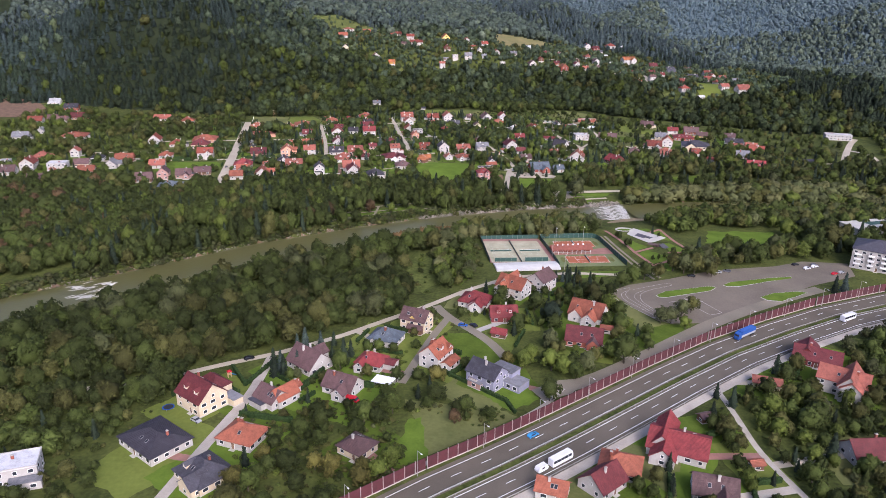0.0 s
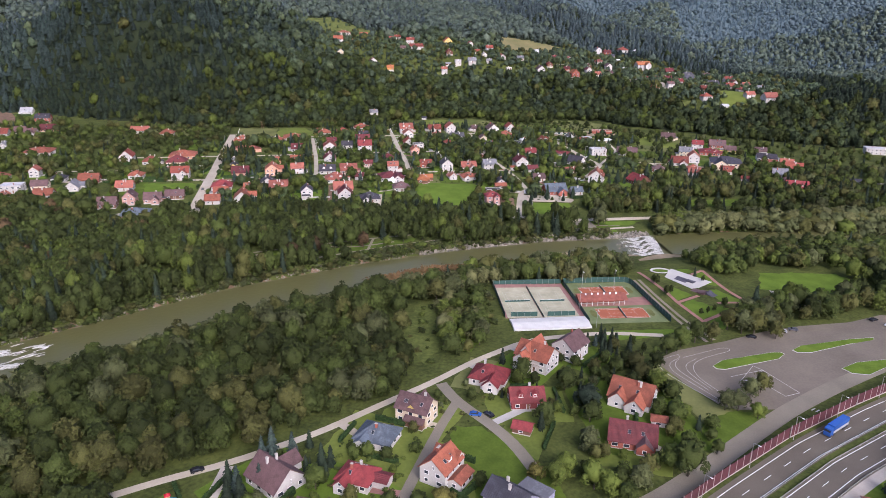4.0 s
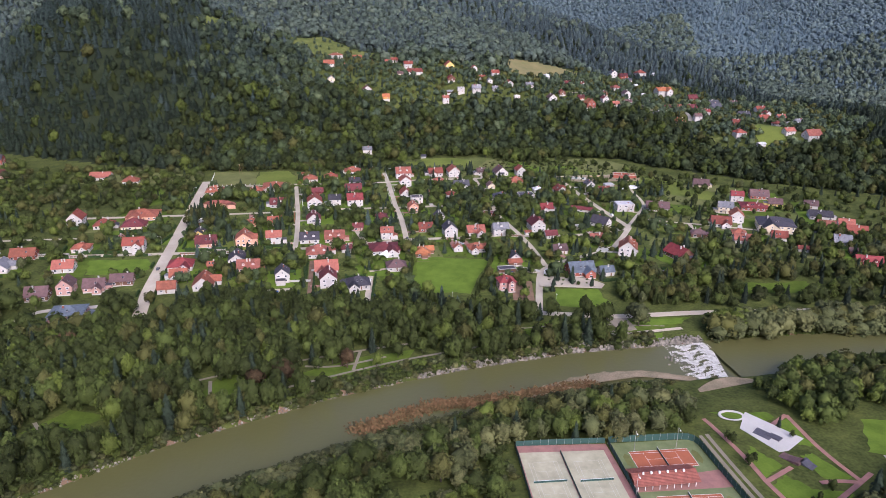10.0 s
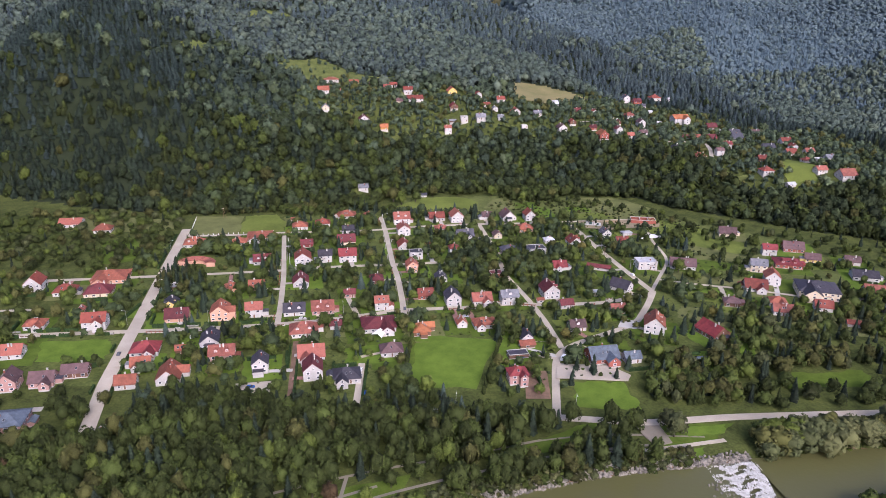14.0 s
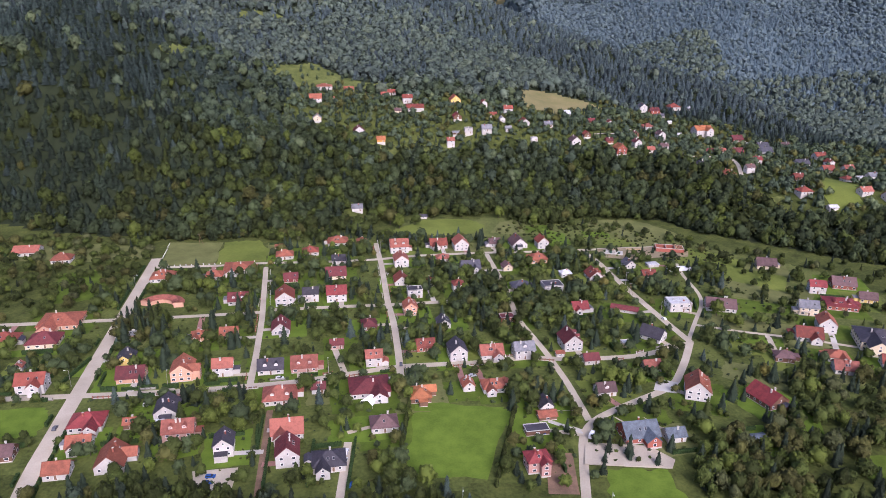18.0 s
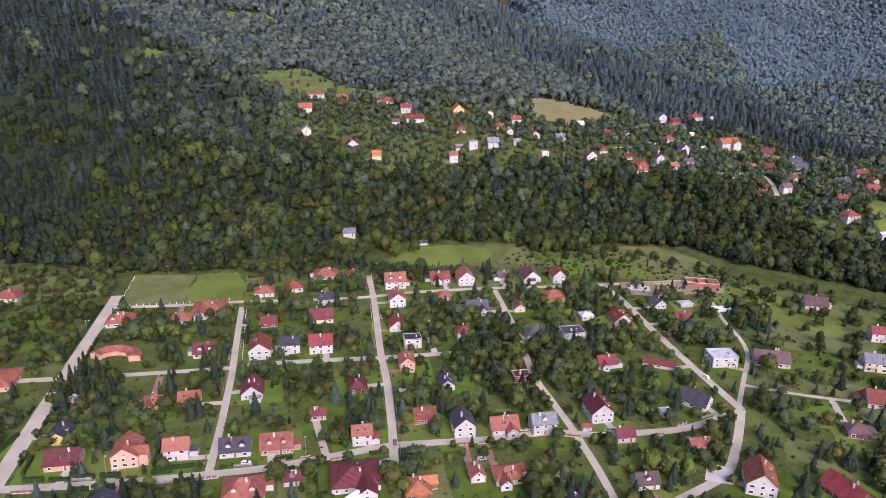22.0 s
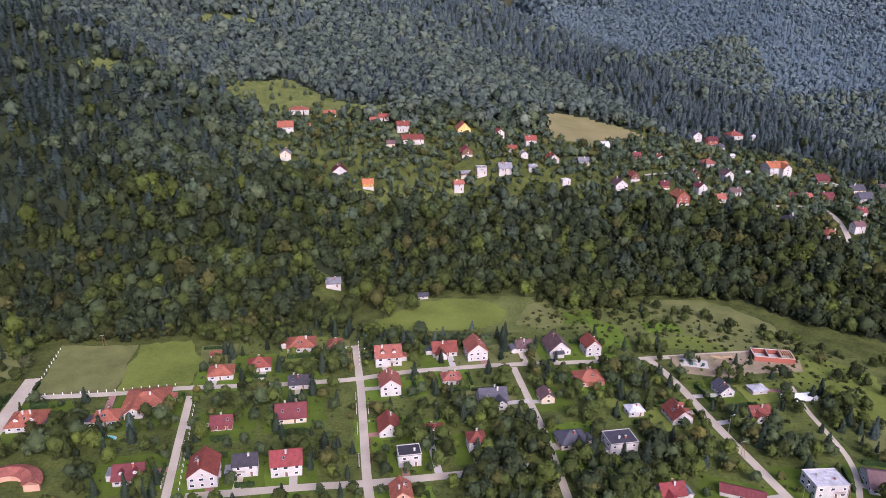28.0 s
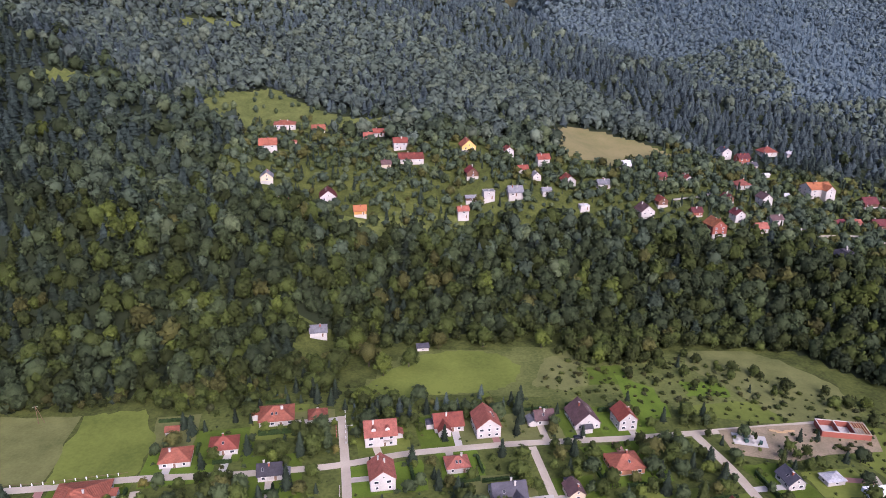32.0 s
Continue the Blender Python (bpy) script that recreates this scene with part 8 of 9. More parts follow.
THUJAS = [thuja_arrays(tr) for _ in range(3)]
TRUNKS = []
for k in range(3):
    tb = Build()
    tb.tube(0.030, 0.018, -0.06, 0.5, "bark", 7)
    for j in range(4):
        tb.tube(0.013, 0.005, 0, 0.36, "bark", 5, pose(0, 0, 0.26 + 0.06 * j, 38, 0, j * 97 + k * 40))
    TRUNKS.append(tb.mesh("trunk"))
SPRUCE_TRUNK = Build().tube(0.022, 0.006, -0.05, 0.9, "bark", 7).mesh("trunk")
FIRST = {}


def tree(x, y, kind, h, w, shape, leaf):
    words = {"leaf_dark": "dark green", "leaf_green": "green", "leaf_light": "light green", "leaf_olive": "olive green", "leaf_yellow": "yellowing", "leaf_rust": "rust-brown", "leaf_grey": "grey-green", "leaf_cool_dark": "dark bluish-green", "leaf_cool": "cool green", "needle": "dark green", "needle_blue": "blue-green"}[leaf]
    m = pose(x, y, float(height(x, y)), 0, 0, (x * 37 + y * 11) % 360)
    key = (kind, shape, leaf)
    if key in FIRST:
        first, fw, fh = FIRST[key]
        return copy_thing(first, m @ Matrix.Diagonal((w / fw, w / fw, h / fh, 1)))
    names = {"tree": ("deciduous_tree", "broadleaved tree with a rounded leafy crown", "deciduous tree"), "spruce": ("spruce", "spruce with drooping tiers of branches", "spruce"), "thuja": ("thuja", "column-shaped thuja beside a hedge", "thuja")}[kind]
    thing = tagged(new(names[0]), f"{words} {names[1]}", names[2], "garden trees")
    thing.matrix_basis = m @ Matrix.Diagonal((w, w, h, 1))
    part("trunk", TRUNKS[shape % 3] if kind == "tree" else SPRUCE_TRUNK, thing)
    part("crown", tree_mesh(kind, shape, leaf), thing)
    FIRST[key] = thing, w, h
    return thing


# clipped hedges along the village streets
sr = random.Random(31)
planted = 0
for q, wide in list(STREETS):
    p = resample(q, 10.0)
    if not (560 < p[:, 1].mean() < 880 and -240 < p[:, 0].mean() < 200) or len(p) < 4:
        continue
    nn = normals(p)
    for i in range(1, len(p) - 1):
        for s in (-1, 1):
            if sr.random() < 0.45 or planted > 46:
                continue
            hx, hy = p[i] + nn[i] * s * (wide / 2 + 1.5)
            a = math.atan2(-nn[i][0], nn[i][1])
            probe = np.array([(hx + math.cos(a) * k, hy + math.sin(a) * k) for k in (-4, -2, 0, 2, 4)])
            if clear_of_streets(probe[:, 0], probe[:, 1], 0.7).all() and clear_of_houses(probe[:, 0], probe[:, 1], -1.0).all():
                hedge(hx, hy, math.degrees(a), 8, sr.choice((1.5, 2.0, 2.5)), "dark green hedge along a village street")
                planted += 1
# village gardens: the nearest trees are things of their own, the rest one stand
def village_keep(X, Y):
    ok = clear_of_houses(X, Y, 1.6) & clear_of_streets(X, Y, 1.6) & clear_of_hard(X, Y)
    return ok & inside(X, Y, [(-240, 560), (-232, 800), (-150, 815), (-140, 880), (-80, 905), (-60, 890), (110, 880), (160, 860), (200, 800), (175, 740), (240, 700), (150, 640), (100, 590), (40, 556), (-60, 552), (-180, 548)])


X, Y, rng = scatter(-240, 245, 552, 905, 5.7, village_keep, 91)
order = rng.permutation(len(X))
street_gap = np.min([line_distance(X, Y, pts) - wide / 2 for pts, wide in STREETS], axis=0)
things, rest, count = 0, [], {"tree": 0, "spruce": 0, "thuja": 0}
for i in order:
    x, y, r = X[i], Y[i], rng.uniform()
    clump = math.sin(x * 0.115 + 1.1) * math.sin(y * 0.095 + 0.4) + 0.6 * math.sin(x * 0.043 - y * 0.061)
    if r < 0.24 or (clump < -0.15 and r < 0.62) or (x > 128 + 0.12 * (y - 700) and r < 0.62):
        continue
    if r < 0.80:
        h = rng.uniform(3.6, 8.8) + max(0, clump) * rng.uniform(2.0, 5.0)
        h = min(h, 3.2 + 1.0 * street_gap[i])
        # cool greens among these hold a slight painted haze
        leaf = rng.choice(["leaf_dark", "leaf_green", "leaf_cool_dark", "leaf_cool", "leaf_cool", "leaf_light", "leaf_olive", "leaf_yellow"], p=[0.20, 0.24, 0.12, 0.08, 0.05, 0.15, 0.12, 0.04])
        kind, w, shape = "tree", h * rng.uniform(0.75, 1.1), int(rng.integers(6))
    elif r < 0.92:
        h = min(rng.uniform(5, 13), 4.0 + 1.1 * street_gap[i])
        leaf = rng.choice(["needle", "needle", "needle", "needle_blue"])
        kind, w, shape = "spruce", h * rng.uniform(0.85, 1.15), int(rng.integers(3))
    else:
        h = rng.uniform(2.5, 5)
        kind, leaf, w, shape = "thuja", rng.choice(["needle", "leaf_dark"]), h * rng.uniform(0.4, 0.6), int(rng.integers(3))
    if count[kind] < {"tree": 138, "spruce": 76, "thuja": 50}[kind]:
        count[kind] += 1
        tree(x, y, kind, h, w, shape, str(leaf))
    elif kind != "thuja":
        rest.append((x, y, float(height(x, y)) - 0.3, w, h, 1 if kind == "spruce" else 0))
GARDEN = [L["leaf_dark"]] * 5 + [L["leaf_green"]] * 5 + [L["leaf_cool_dark"]] * 3 + [L["leaf_cool"]] * 3 + [L["leaf_light"]] * 2 + [L["leaf_olive"]] * 2
if rest:
    woods("garden_trees", rest, {0: NEAR_CROWNS, 1: NEAR_SPRUCE}, {0: GARDEN, 1: CONE}, LEAF_MATS, "mixed garden trees between the village houses", "trees")
bushes([(-240, 560), (-232, 800), (-150, 815), (-140, 880), (-80, 905), (110, 880), (160, 860), (200, 800), (240, 700), (150, 640), (100, 590), (-60, 556), (-180, 552)], 7.4, 92, "garden shrubs and flower beds between houses", 0.6, 1.9, GARDEN, gap=1.2)
# hedges along garden borders
hr = random.Random(5)
for i, (x, y, w, d, turn, zone) in enumerate(LOTS):
    if zone == "village" and y < 575:
        continue
    for _ in range(hr.choice((0, 1, 1, 2))):
        side = hr.choice((0, 1, 2, 3))
        a = radians(turn + 90 * side)
        off = (w if side % 2 == 0 else d) / 2 + hr.uniform(5, 8)
        hx, hy = x + off * math.cos(a), y + off * math.sin(a)
        ln = hr.choice((8, 12, 16))
        probe = np.array([(hx - math.sin(a) * k, hy + math.cos(a) * k) for k in np.linspace(-ln / 2, ln / 2, 7)])
        if clear_of_streets(probe[:, 0], probe[:, 1], 0.8).all() and clear_of_houses(probe[:, 0], probe[:, 1], -1.5).all() and clear_of_hard(probe[:, 0], probe[:, 1]).all():
            hedge(hx, hy, math.degrees(a) + 90, ln, hr.choice((1.5, 2.0, 2.5)))

for (ax, ay), (bx, by), tall, words in (((-75.3, 236.9), (-68.1, 257.5), 1.5, "yellow-green garden hedge beside a play lawn"), ((-70.8, 217.3), (-52.5, 213.8), 2.0, "clipped dark green hedge before a brown-roofed house"), ((-83.4, 251.0), (-75.0, 238.0), 2.0, "tall green hedge beside a garden drive"), ((-33.0, 238.6), (-26.5, 238.0), 2.5, "dark green hedge beside a carport"), ((0.5, 250.5), (24.1, 229.0), 1.5, "low hedge round the lilac house's lawn"), ((76.2, 321.3), (86.6, 303.0), 2.0, "dark row of clipped thujas behind a garden"), ((24.1, 229.0), (27.0, 220.7), 1.5, "low hedge round the lilac house's lawn")):
    hedge((ax + bx) / 2, (ay + by) / 2, math.degrees(math.atan2(by - ay, bx - ax)), math.hypot(bx - ax, by - ay), tall, words)

for (ax, ay), (bx, by), tall, words in (((-206.0, 637.1), (-203.4, 668.4), 2.0, "tall dark clipped hedge beside the broad street"), ((-210, 584.9), (-194.3, 591.1), 2.5, "row of dark clipped thujas beside the broad street"), ((-95.4, 618), (-91.4, 590), 1.5, "clipped hedge along a dirt lane"), ((-88.0, 600), (-83.0, 566), 1.5, "clipped hedge along a dirt lane"), ((-67.4, 598.3), (-64.7, 566.6), 2.0, "clipped hedge between two garden lawns"), ((-48.6, 600), (-47.6, 566), 1.5, "clipped hedge along a paved drive")):
    hedge((ax + bx) / 2, (ay + by) / 2, math.degrees(math.atan2(by - ay, bx - ax)), math.hypot(bx - ax, by - ay), tall, words)

# ---- stands that mark the village ----
grove([(-6, 747), (21, 722), (48, 722), (78, 748), (62, 785), (23, 797), (4, 775)], 6.2, 101, 0, "old broad trees between gardens", 7, 12, 0.1, GARDEN, 0.8, (0.75, 1.0), name="garden_trees")
grove([(-206, 728), (-183, 720), (-170, 694), (-198, 688)], 5.5, 102, 0, "tall dark spruces beside the broad street", 11, 17, 0.75, VALLEY, 1.0, name="garden_trees")
grove([(-148, 722), (-148, 750), (-128, 746), (-128, 718)], 5.5, 103, 0, "spruce clump between gardens", 9, 14, 0.8, VALLEY, 0.6, name="garden_trees")
grove([(-100, 890), (-112, 915), (-95, 945), (-75, 958), (-60, 945), (-70, 915), (-78, 888)], 6.5, 104, 0, "broad trees round the white house", 9, 14, 0.1, PARK, 1.0, (0.8, 1.05), name="garden_trees")
grove([(-150, 862), (-146, 905), (-110, 912), (-95, 892), (-105, 880), (-135, 872)], 6.5, 105, 0, "scrubby trees below the wood", 5, 10, 0.2, VALLEY, 1.0, (0.8, 1.05), name="garden_trees")
grove([(60, 930), (96, 930), (100, 945), (130, 958), (70, 968), (50, 955)], 6.5, 106, 0, "tall light trees at the meadow's end", 9, 14, 0.0, PARK, 1.0, (0.7, 0.9), name="garden_trees")
grove([(-160, 870), (-158, 884), (-110, 905), (-112, 896), (-140, 872)], 5.5, 107, 0, "hedge-like scrub below the wood", 4, 7, 0.0, VALLEY, 0.5, (0.9, 1.2), name="garden_trees")
for x, y in ((-54, 873), (-49, 874), (-43, 873), (-38, 874), (-33, 873), (-25, 876), (-20, 880), (-10, 878), (-6, 880), (2, 886), (17, 885), (22, 888), (-46, 880), (-137, 627), (-131, 625), (-125, 624), (-165, 642), (-160, 640), (-83, 624), (-48, 674), (-46, 690), (-43, 708), (-30, 690)):
    h = 6 + (x * 7 + y * 3) % 7
    tree(x, y, "spruce", h, h * 1.05, int(abs(x + y)) % 3, "needle_blue" if (x + y) % 4 == 0 else "needle")
for x, y, h, leaf in ((102, 542, 12, "leaf_grey"), (-49, 912, 14, "leaf_light"), (-58, 922, 15, "leaf_olive"), (-66, 938, 16, "leaf_light"), (-36, 922, 12, "leaf_green"), (-20, 944, 12, "leaf_olive"), (6, 948, 13, "leaf_green"), (40, 948, 12, "leaf_light"), (72, 948, 13, "leaf_green"), (100, 940, 12, "leaf_olive"), (148, 702, 11, "leaf_dark"), (128, 690, 7, "leaf_dark"), (121, 684, 7, "leaf_dark"), (187, 812, 12, "leaf_dark"),
                      (66, 628, 8, "leaf_yellow"), (-26, 634, 8, "leaf_light"), (-80, 470, 13, "leaf_rust"), (-92, 466, 11, "leaf_rust"), (-40.5, 251.0, 9, "leaf_green"), (44.3, 252.9, 10, "leaf_light"), (52.9, 246.2, 8, "leaf_green"), (28.9, 318.4, 10, "leaf_dark"), (33.7, 287.6, 10, "leaf_dark"), (50.0, 294.3, 12, "needle"),
                      (113.6, 306.8, 9, "leaf_grey"), (119.3, 310.7, 9, "leaf_olive"), (40.4, 229.8, 10, "leaf_dark"), (32.7, 253.9, 9, "leaf_light"), (36.6, 258.7, 9, "leaf_light"), (26.9, 256.8, 7, "leaf_yellow"), (75.1, 259.6, 14, "leaf_dark"), (71.2, 264.5, 9, "leaf_green"), (101.1, 298.1, 9, "leaf_grey"), (105.9, 298.1, 9, "leaf_grey"), (110.7, 292.4, 7, "leaf_light"), (-33.7, 184.6, 9, "leaf_yellow"), (-39.5, 187.4, 7, "leaf_yellow"), (-15.4, 189.4, 9, "leaf_light"), (-19.3, 183.6, 8, "leaf_light"), (-27.0, 214.4, 9, "leaf_green"), (-17.3, 220.2, 9, "leaf_green"), (-19.3, 227.9, 8, "leaf_dark"), (-17.3, 242.3, 7, "leaf_dark"), (-41.4, 209.6, 9, "leaf_dark"), (-48.2, 205.7, 8, "leaf_green"), (-43.3, 216.3, 8, "leaf_dark"), (-53.9, 185.5, 7, "leaf_dark"), (-57.8, 176.9, 8, "leaf_green"), (9.6, 252.9, 6, "leaf_dark"), (50.0, 289.5, 9, "leaf_dark"), (44.3, 310.7, 10, "leaf_dark"), (88.5, 271.2, 6, "leaf_dark"), (4.8, 214.4, 6, "leaf_rust"), (115.5, 183.6, 8, "leaf_green"), (125.1, 220.2, 8, "leaf_green"), (136.7, 224.0, 9, "leaf_olive"), (-5.8, 393.4, 13, "leaf_olive"), (1.9, 397.3, 14, "leaf_grey"), (-21.2, 358.8, 11, "leaf_olive"), (-23.1, 374.2, 12, "leaf_green"), (-1.9, 347.2, 10, "leaf_light"), (7.7, 354.9, 10, "leaf_green"), (13.5, 347.2, 8, "leaf_green")):
    tree(x, y, "tree", h, h * 0.95, int(abs(x)) % 6, leaf)
for x, y, h in ((-65.5, 245.2, 9), (-61.6, 245.2, 10), (-60.7, 267.3, 8), (-57.8, 269.3, 10), (-40.5, 262.5, 9), (-37.6, 262.5, 8), (97.2, 219.2, 8), (128.0, 196.1, 11), (115.5, 195.1, 6), (-67.4, 252.9, 9), (-63.6, 249.1, 10), (-57.8, 252.9, 8), (-51.0, 268.3, 9), (-46.2, 272.2, 7), (-54.9, 258.7, 11), (107.8, 227.9, 9), (103.9, 233.7, 7), (54.8, 344.4, 6), (59.7, 347.2, 7), (63.5, 348.2, 6), (67.4, 349.2, 8), (72.2, 347.2, 7), (77.0, 343.4, 8), (154.0, 172.0, 12), (146.3, 193.2, 9), (202.1, 337.6, 10), (207.9, 339.5, 11), (134.7, 252.9, 9)):
    tree(x, y, "spruce", h, h * 0.95, int(abs(x)) % 3, "needle_blue" if int(x) % 3 == 0 else "needle")
for x, y, h, leaf in [(109.7, 418.5, 6, 'leaf_dark'), (108.8, 421.4, 5, 'leaf_green'), (110.7, 405.0, 6, 'leaf_dark'), (113.6, 406.9, 5, 'leaf_dark'), (135.7, 423.3, 4, 'leaf_dark'), (120.3, 380.9, 4, 'leaf_dark'), (124.2, 382.9, 4, 'leaf_dark'), (128.0, 385.7, 4, 'leaf_dark'), (134.7, 390.6, 6, 'leaf_dark'), (127.0, 365.5, 12, 'leaf_olive'), (131.9, 361.7, 12, 'leaf_grey'), (137.6, 361.7, 13, 'leaf_olive'), (147.3, 375.2, 13, 'leaf_grey'), (138.6, 375.2, 11, 'leaf_olive'), (107.8, 352.1, 11, 'leaf_dark'), (100.1, 347.2, 11, 'leaf_green'), (92.4, 341.5, 10, 'leaf_dark'), (115.5, 353.0, 10, 'leaf_olive'), (145.3, 363.6, 11, 'leaf_grey'), (86.6, 337.6, 6, 'leaf_green'), (82.8, 342.4, 5, 'leaf_dark'), (79.9, 348.2, 5, 'leaf_green'), (130.9, 370.3, 7, 'leaf_dark'), (145.3, 356.9, 9, 'leaf_olive')]:
    tree(x, y, "tree", h, h * (0.6 if h < 7 else 0.9), int(abs(x)) % 6, leaf)
for x, y, h in [(133.8, 431.0, 6), (171.3, 389.6, 11), (66.4, 352.1, 9), (70.3, 348.2, 9), (71.2, 345.3, 8), (64.5, 340.5, 8), (65.4, 337.6, 7)]:
    tree(x, y, "spruce", h, h * 0.8, int(abs(x)) % 3, "needle")
for (ax, ay), (bx, by), n in (((-25.0, 630.4), (-28.0, 572.9), 12), ((26.5, 622.4), (14.5, 570.0), 11)):
    for k in range(n):
        u = k / (n - 1)
        tree(ax + (bx - ax) * u, ay + (by - ay) * u, "thuja", 4.5 + (k * 7 % 5) * 0.4, 2.6, k % 3, "leaf_dark")
tree(103.2, 536.4, "tree", 14, 12, 2, "leaf_grey")
for x, y, h in ((-191, 546, 11), (-186, 549, 10), (-196, 549, 12), (-181, 545, 9), (-188, 541, 10)):
    tree(x, y, "tree", h, h * 0.9, x % 6, "leaf_dark")
for x, y, h, leaf in ((-238, 548, 9, "leaf_green"), (-246, 560, 8, "leaf_dark"), (-228, 552, 7, "leaf_dark"), (-222, 560, 6, "leaf_green"), (-200, 562, 8, "leaf_dark"), (-194, 590, 6, "leaf_dark"), (-198, 594, 6, "leaf_dark"), (-204, 592, 6, "leaf_dark"), (-176, 556, 9, "leaf_olive"), (-180, 532, 10, "leaf_light"), (-232, 530, 10, "leaf_green"), (-190, 528, 9, "leaf_green"), (-60, 490, 10, "leaf_green"), (-38, 488, 8, "leaf_light"), (-28, 497, 9, "leaf_dark"), (-52, 486, 11, "leaf_rust"), (-66, 484, 8, "leaf_green"), (-16, 502, 9, "leaf_green")):
    tree(x, y, "tree", h, h * 0.85, abs(x) % 6, leaf)

# ---- vehicles ----
PAINTS = {"white": (0.70, 0.70, 0.70), "silver": (0.34, 0.35, 0.36), "black": (0.018, 0.018, 0.020), "red": (0.42, 0.02, 0.03), "blue": (0.03, 0.09, 0.30), "sky_blue": (0.05, 0.22, 0.42), "grey": (0.10, 0.10, 0.11)}
for k, c in PAINTS.items():
    material("paint_" + k, c, tuple(v * 0.9 for v in c), 0.5, 3.0, 0.25)
CARS = {}


def wheel_mesh(r):
    return shared(("wheel", r), lambda: Build().tube(r, r, -0.11, 0.11, "tyre", 12, pose(0, 0, 0, 90, 0, 0)).mesh("wheel"))


def profile(points, half, mat, taper=0.0):
    """A body from its side outline, with the roof drawn in."""
    n = len(points)
    top = max(p[1] for p in points)
    v = [(x, s * (half - taper * max(0, (z - 0.9) / (top - 0.89))), z) for s in (-1, 1) for x, z in points]
    f = [(i, (i + 1) % n, n + (i + 1) % n, n + i) for i in range(n)] + [tuple(range(n))[::-1], tuple(range(n, 2 * n))]
    return Build().add(v, f, mat)


def car(x, y, turn, paint, kind="car", z=0.0):
    m = pose(x, y, float(height(x, y)) + 0.1 + z, 0, 0, turn)
    if (paint, kind) in CARS:
        return copy_thing(CARS[paint, kind], m)
    thing = tagged(new({"car": "car", "van": "van", "camper": "camper_van", "caravan": "caravan"}[kind]), {"car": f"{paint.replace('_', ' ')} passenger car standing on the ground", "van": f"{paint} delivery van standing on a drive", "camper": f"{paint} camper van standing on a drive", "caravan": f"small {paint} caravan on two wheels"}[kind], {"caravan": "caravan"}.get(kind, "car" if kind == "car" else "van"), "vehicles")
    p = "paint_" + paint
    if kind == "car":
        part("body", profile([(-2.1, 0.35), (2.1, 0.35), (2.15, 0.7), (1.9, 0.85), (0.95, 0.95), (0.3, 1.42), (-1.2, 1.45), (-1.95, 0.98), (-2.15, 0.85)], 0.86, p, 0.14).mesh("body"), thing)
        part("glazing", profile([(0.98, 0.98), (0.32, 1.38), (-1.2, 1.41), (-1.85, 1.0)], 0.84, "glass_dark", 0.10).mesh("glazing"), thing, m=pose(0.02, 0, 0.012) @ Matrix.Diagonal((1.02, 1.02, 1.0, 1)))
        ax = (-1.3, 1.3)
    elif kind == "caravan":
        part("body", profile([(-2.0, 0.5), (2.0, 0.5), (2.3, 1.2), (1.7, 2.3), (-1.7, 2.3), (-2.2, 1.3)], 1.0, p, 0.08).mesh("body"), thing)
        part("glazing", Build().box(-0.6, 0.6, -1.01, 1.01, 1.4, 1.9, "glass_dark").mesh("glazing"), thing)
        ax = (0.0,)
    else:
        tall = 2.1 if kind == "van" else 2.8
        part("body", profile([(-2.6, 0.4), (2.6, 0.4), (2.65, 0.95), (2.3, 1.15), (1.7, tall - 0.15), (1.4, tall), (-2.55, tall), (-2.65, 0.9)], 0.95, p, 0.08).mesh("body"), thing)
        part("glazing", profile([(2.28, 1.2), (1.76, tall - 0.25), (0.9, tall - 0.3), (0.9, 1.2)], 0.955, "glass_dark", 0.06).mesh("glazing"), thing, m=pose(0.04, 0, 0))
        ax = (-1.7, 1.7)
    for wx in ax:
        for wy in (-0.78, 0.78):
            part("wheel", wheel_mesh(0.33), thing, m=pose(wx, wy, 0.33))
    thing.matrix_basis = m
    CARS[paint, kind] = thing
    return thing


for x, y, turn, paint, kind in ((-189, 603, 100, "grey", "car"), (-146, 602, 95, "white", "car"), (-141, 608, 20, "white", "camper"), (-154, 624, 80, "white", "van"), (7, 657, 12, "silver", "car"), (-95, 651, 10, "white", "car"),
                                (167, 708, -10, "white", "car"), (131, 733, 110, "white", "car"), (-32.8, 227.9, -25, "red", "van"), (-85.7, 213.4, -35, "silver", "car"), (-79.0, 258.7, 30, "black", "car"), (14.4, 292.4, 130, "black", "car"), (9.6, 292.4, -10, "blue", "car"),
                                (134.7, 357.4, 160, "black", "car"), (151.1, 363.6, 160, "silver", "car"), (156.9, 365.5, 160, "grey", "car"), (200.2, 377.1, 20, "black", "car"), (210.8, 377.1, 20, "grey", "car"), (204.1, 371.3, 25, "white", "car"), (209.8, 374.2, 25, "white", "car"),
                                (220.4, 365.5, 30, "silver", "car"), (215.6, 363.6, 30, "red", "car"), (31.7, 207.2, 38, "sky_blue", "car"), (61, 604, 60, "white", "camper"), (46, 857, 5, "black", "car"), (-32, 668, 95, "grey", "car"), (36, 684, 15, "black", "car"), (42, 684, 100, "white", "car")):
    car(x, y, turn, paint, kind)
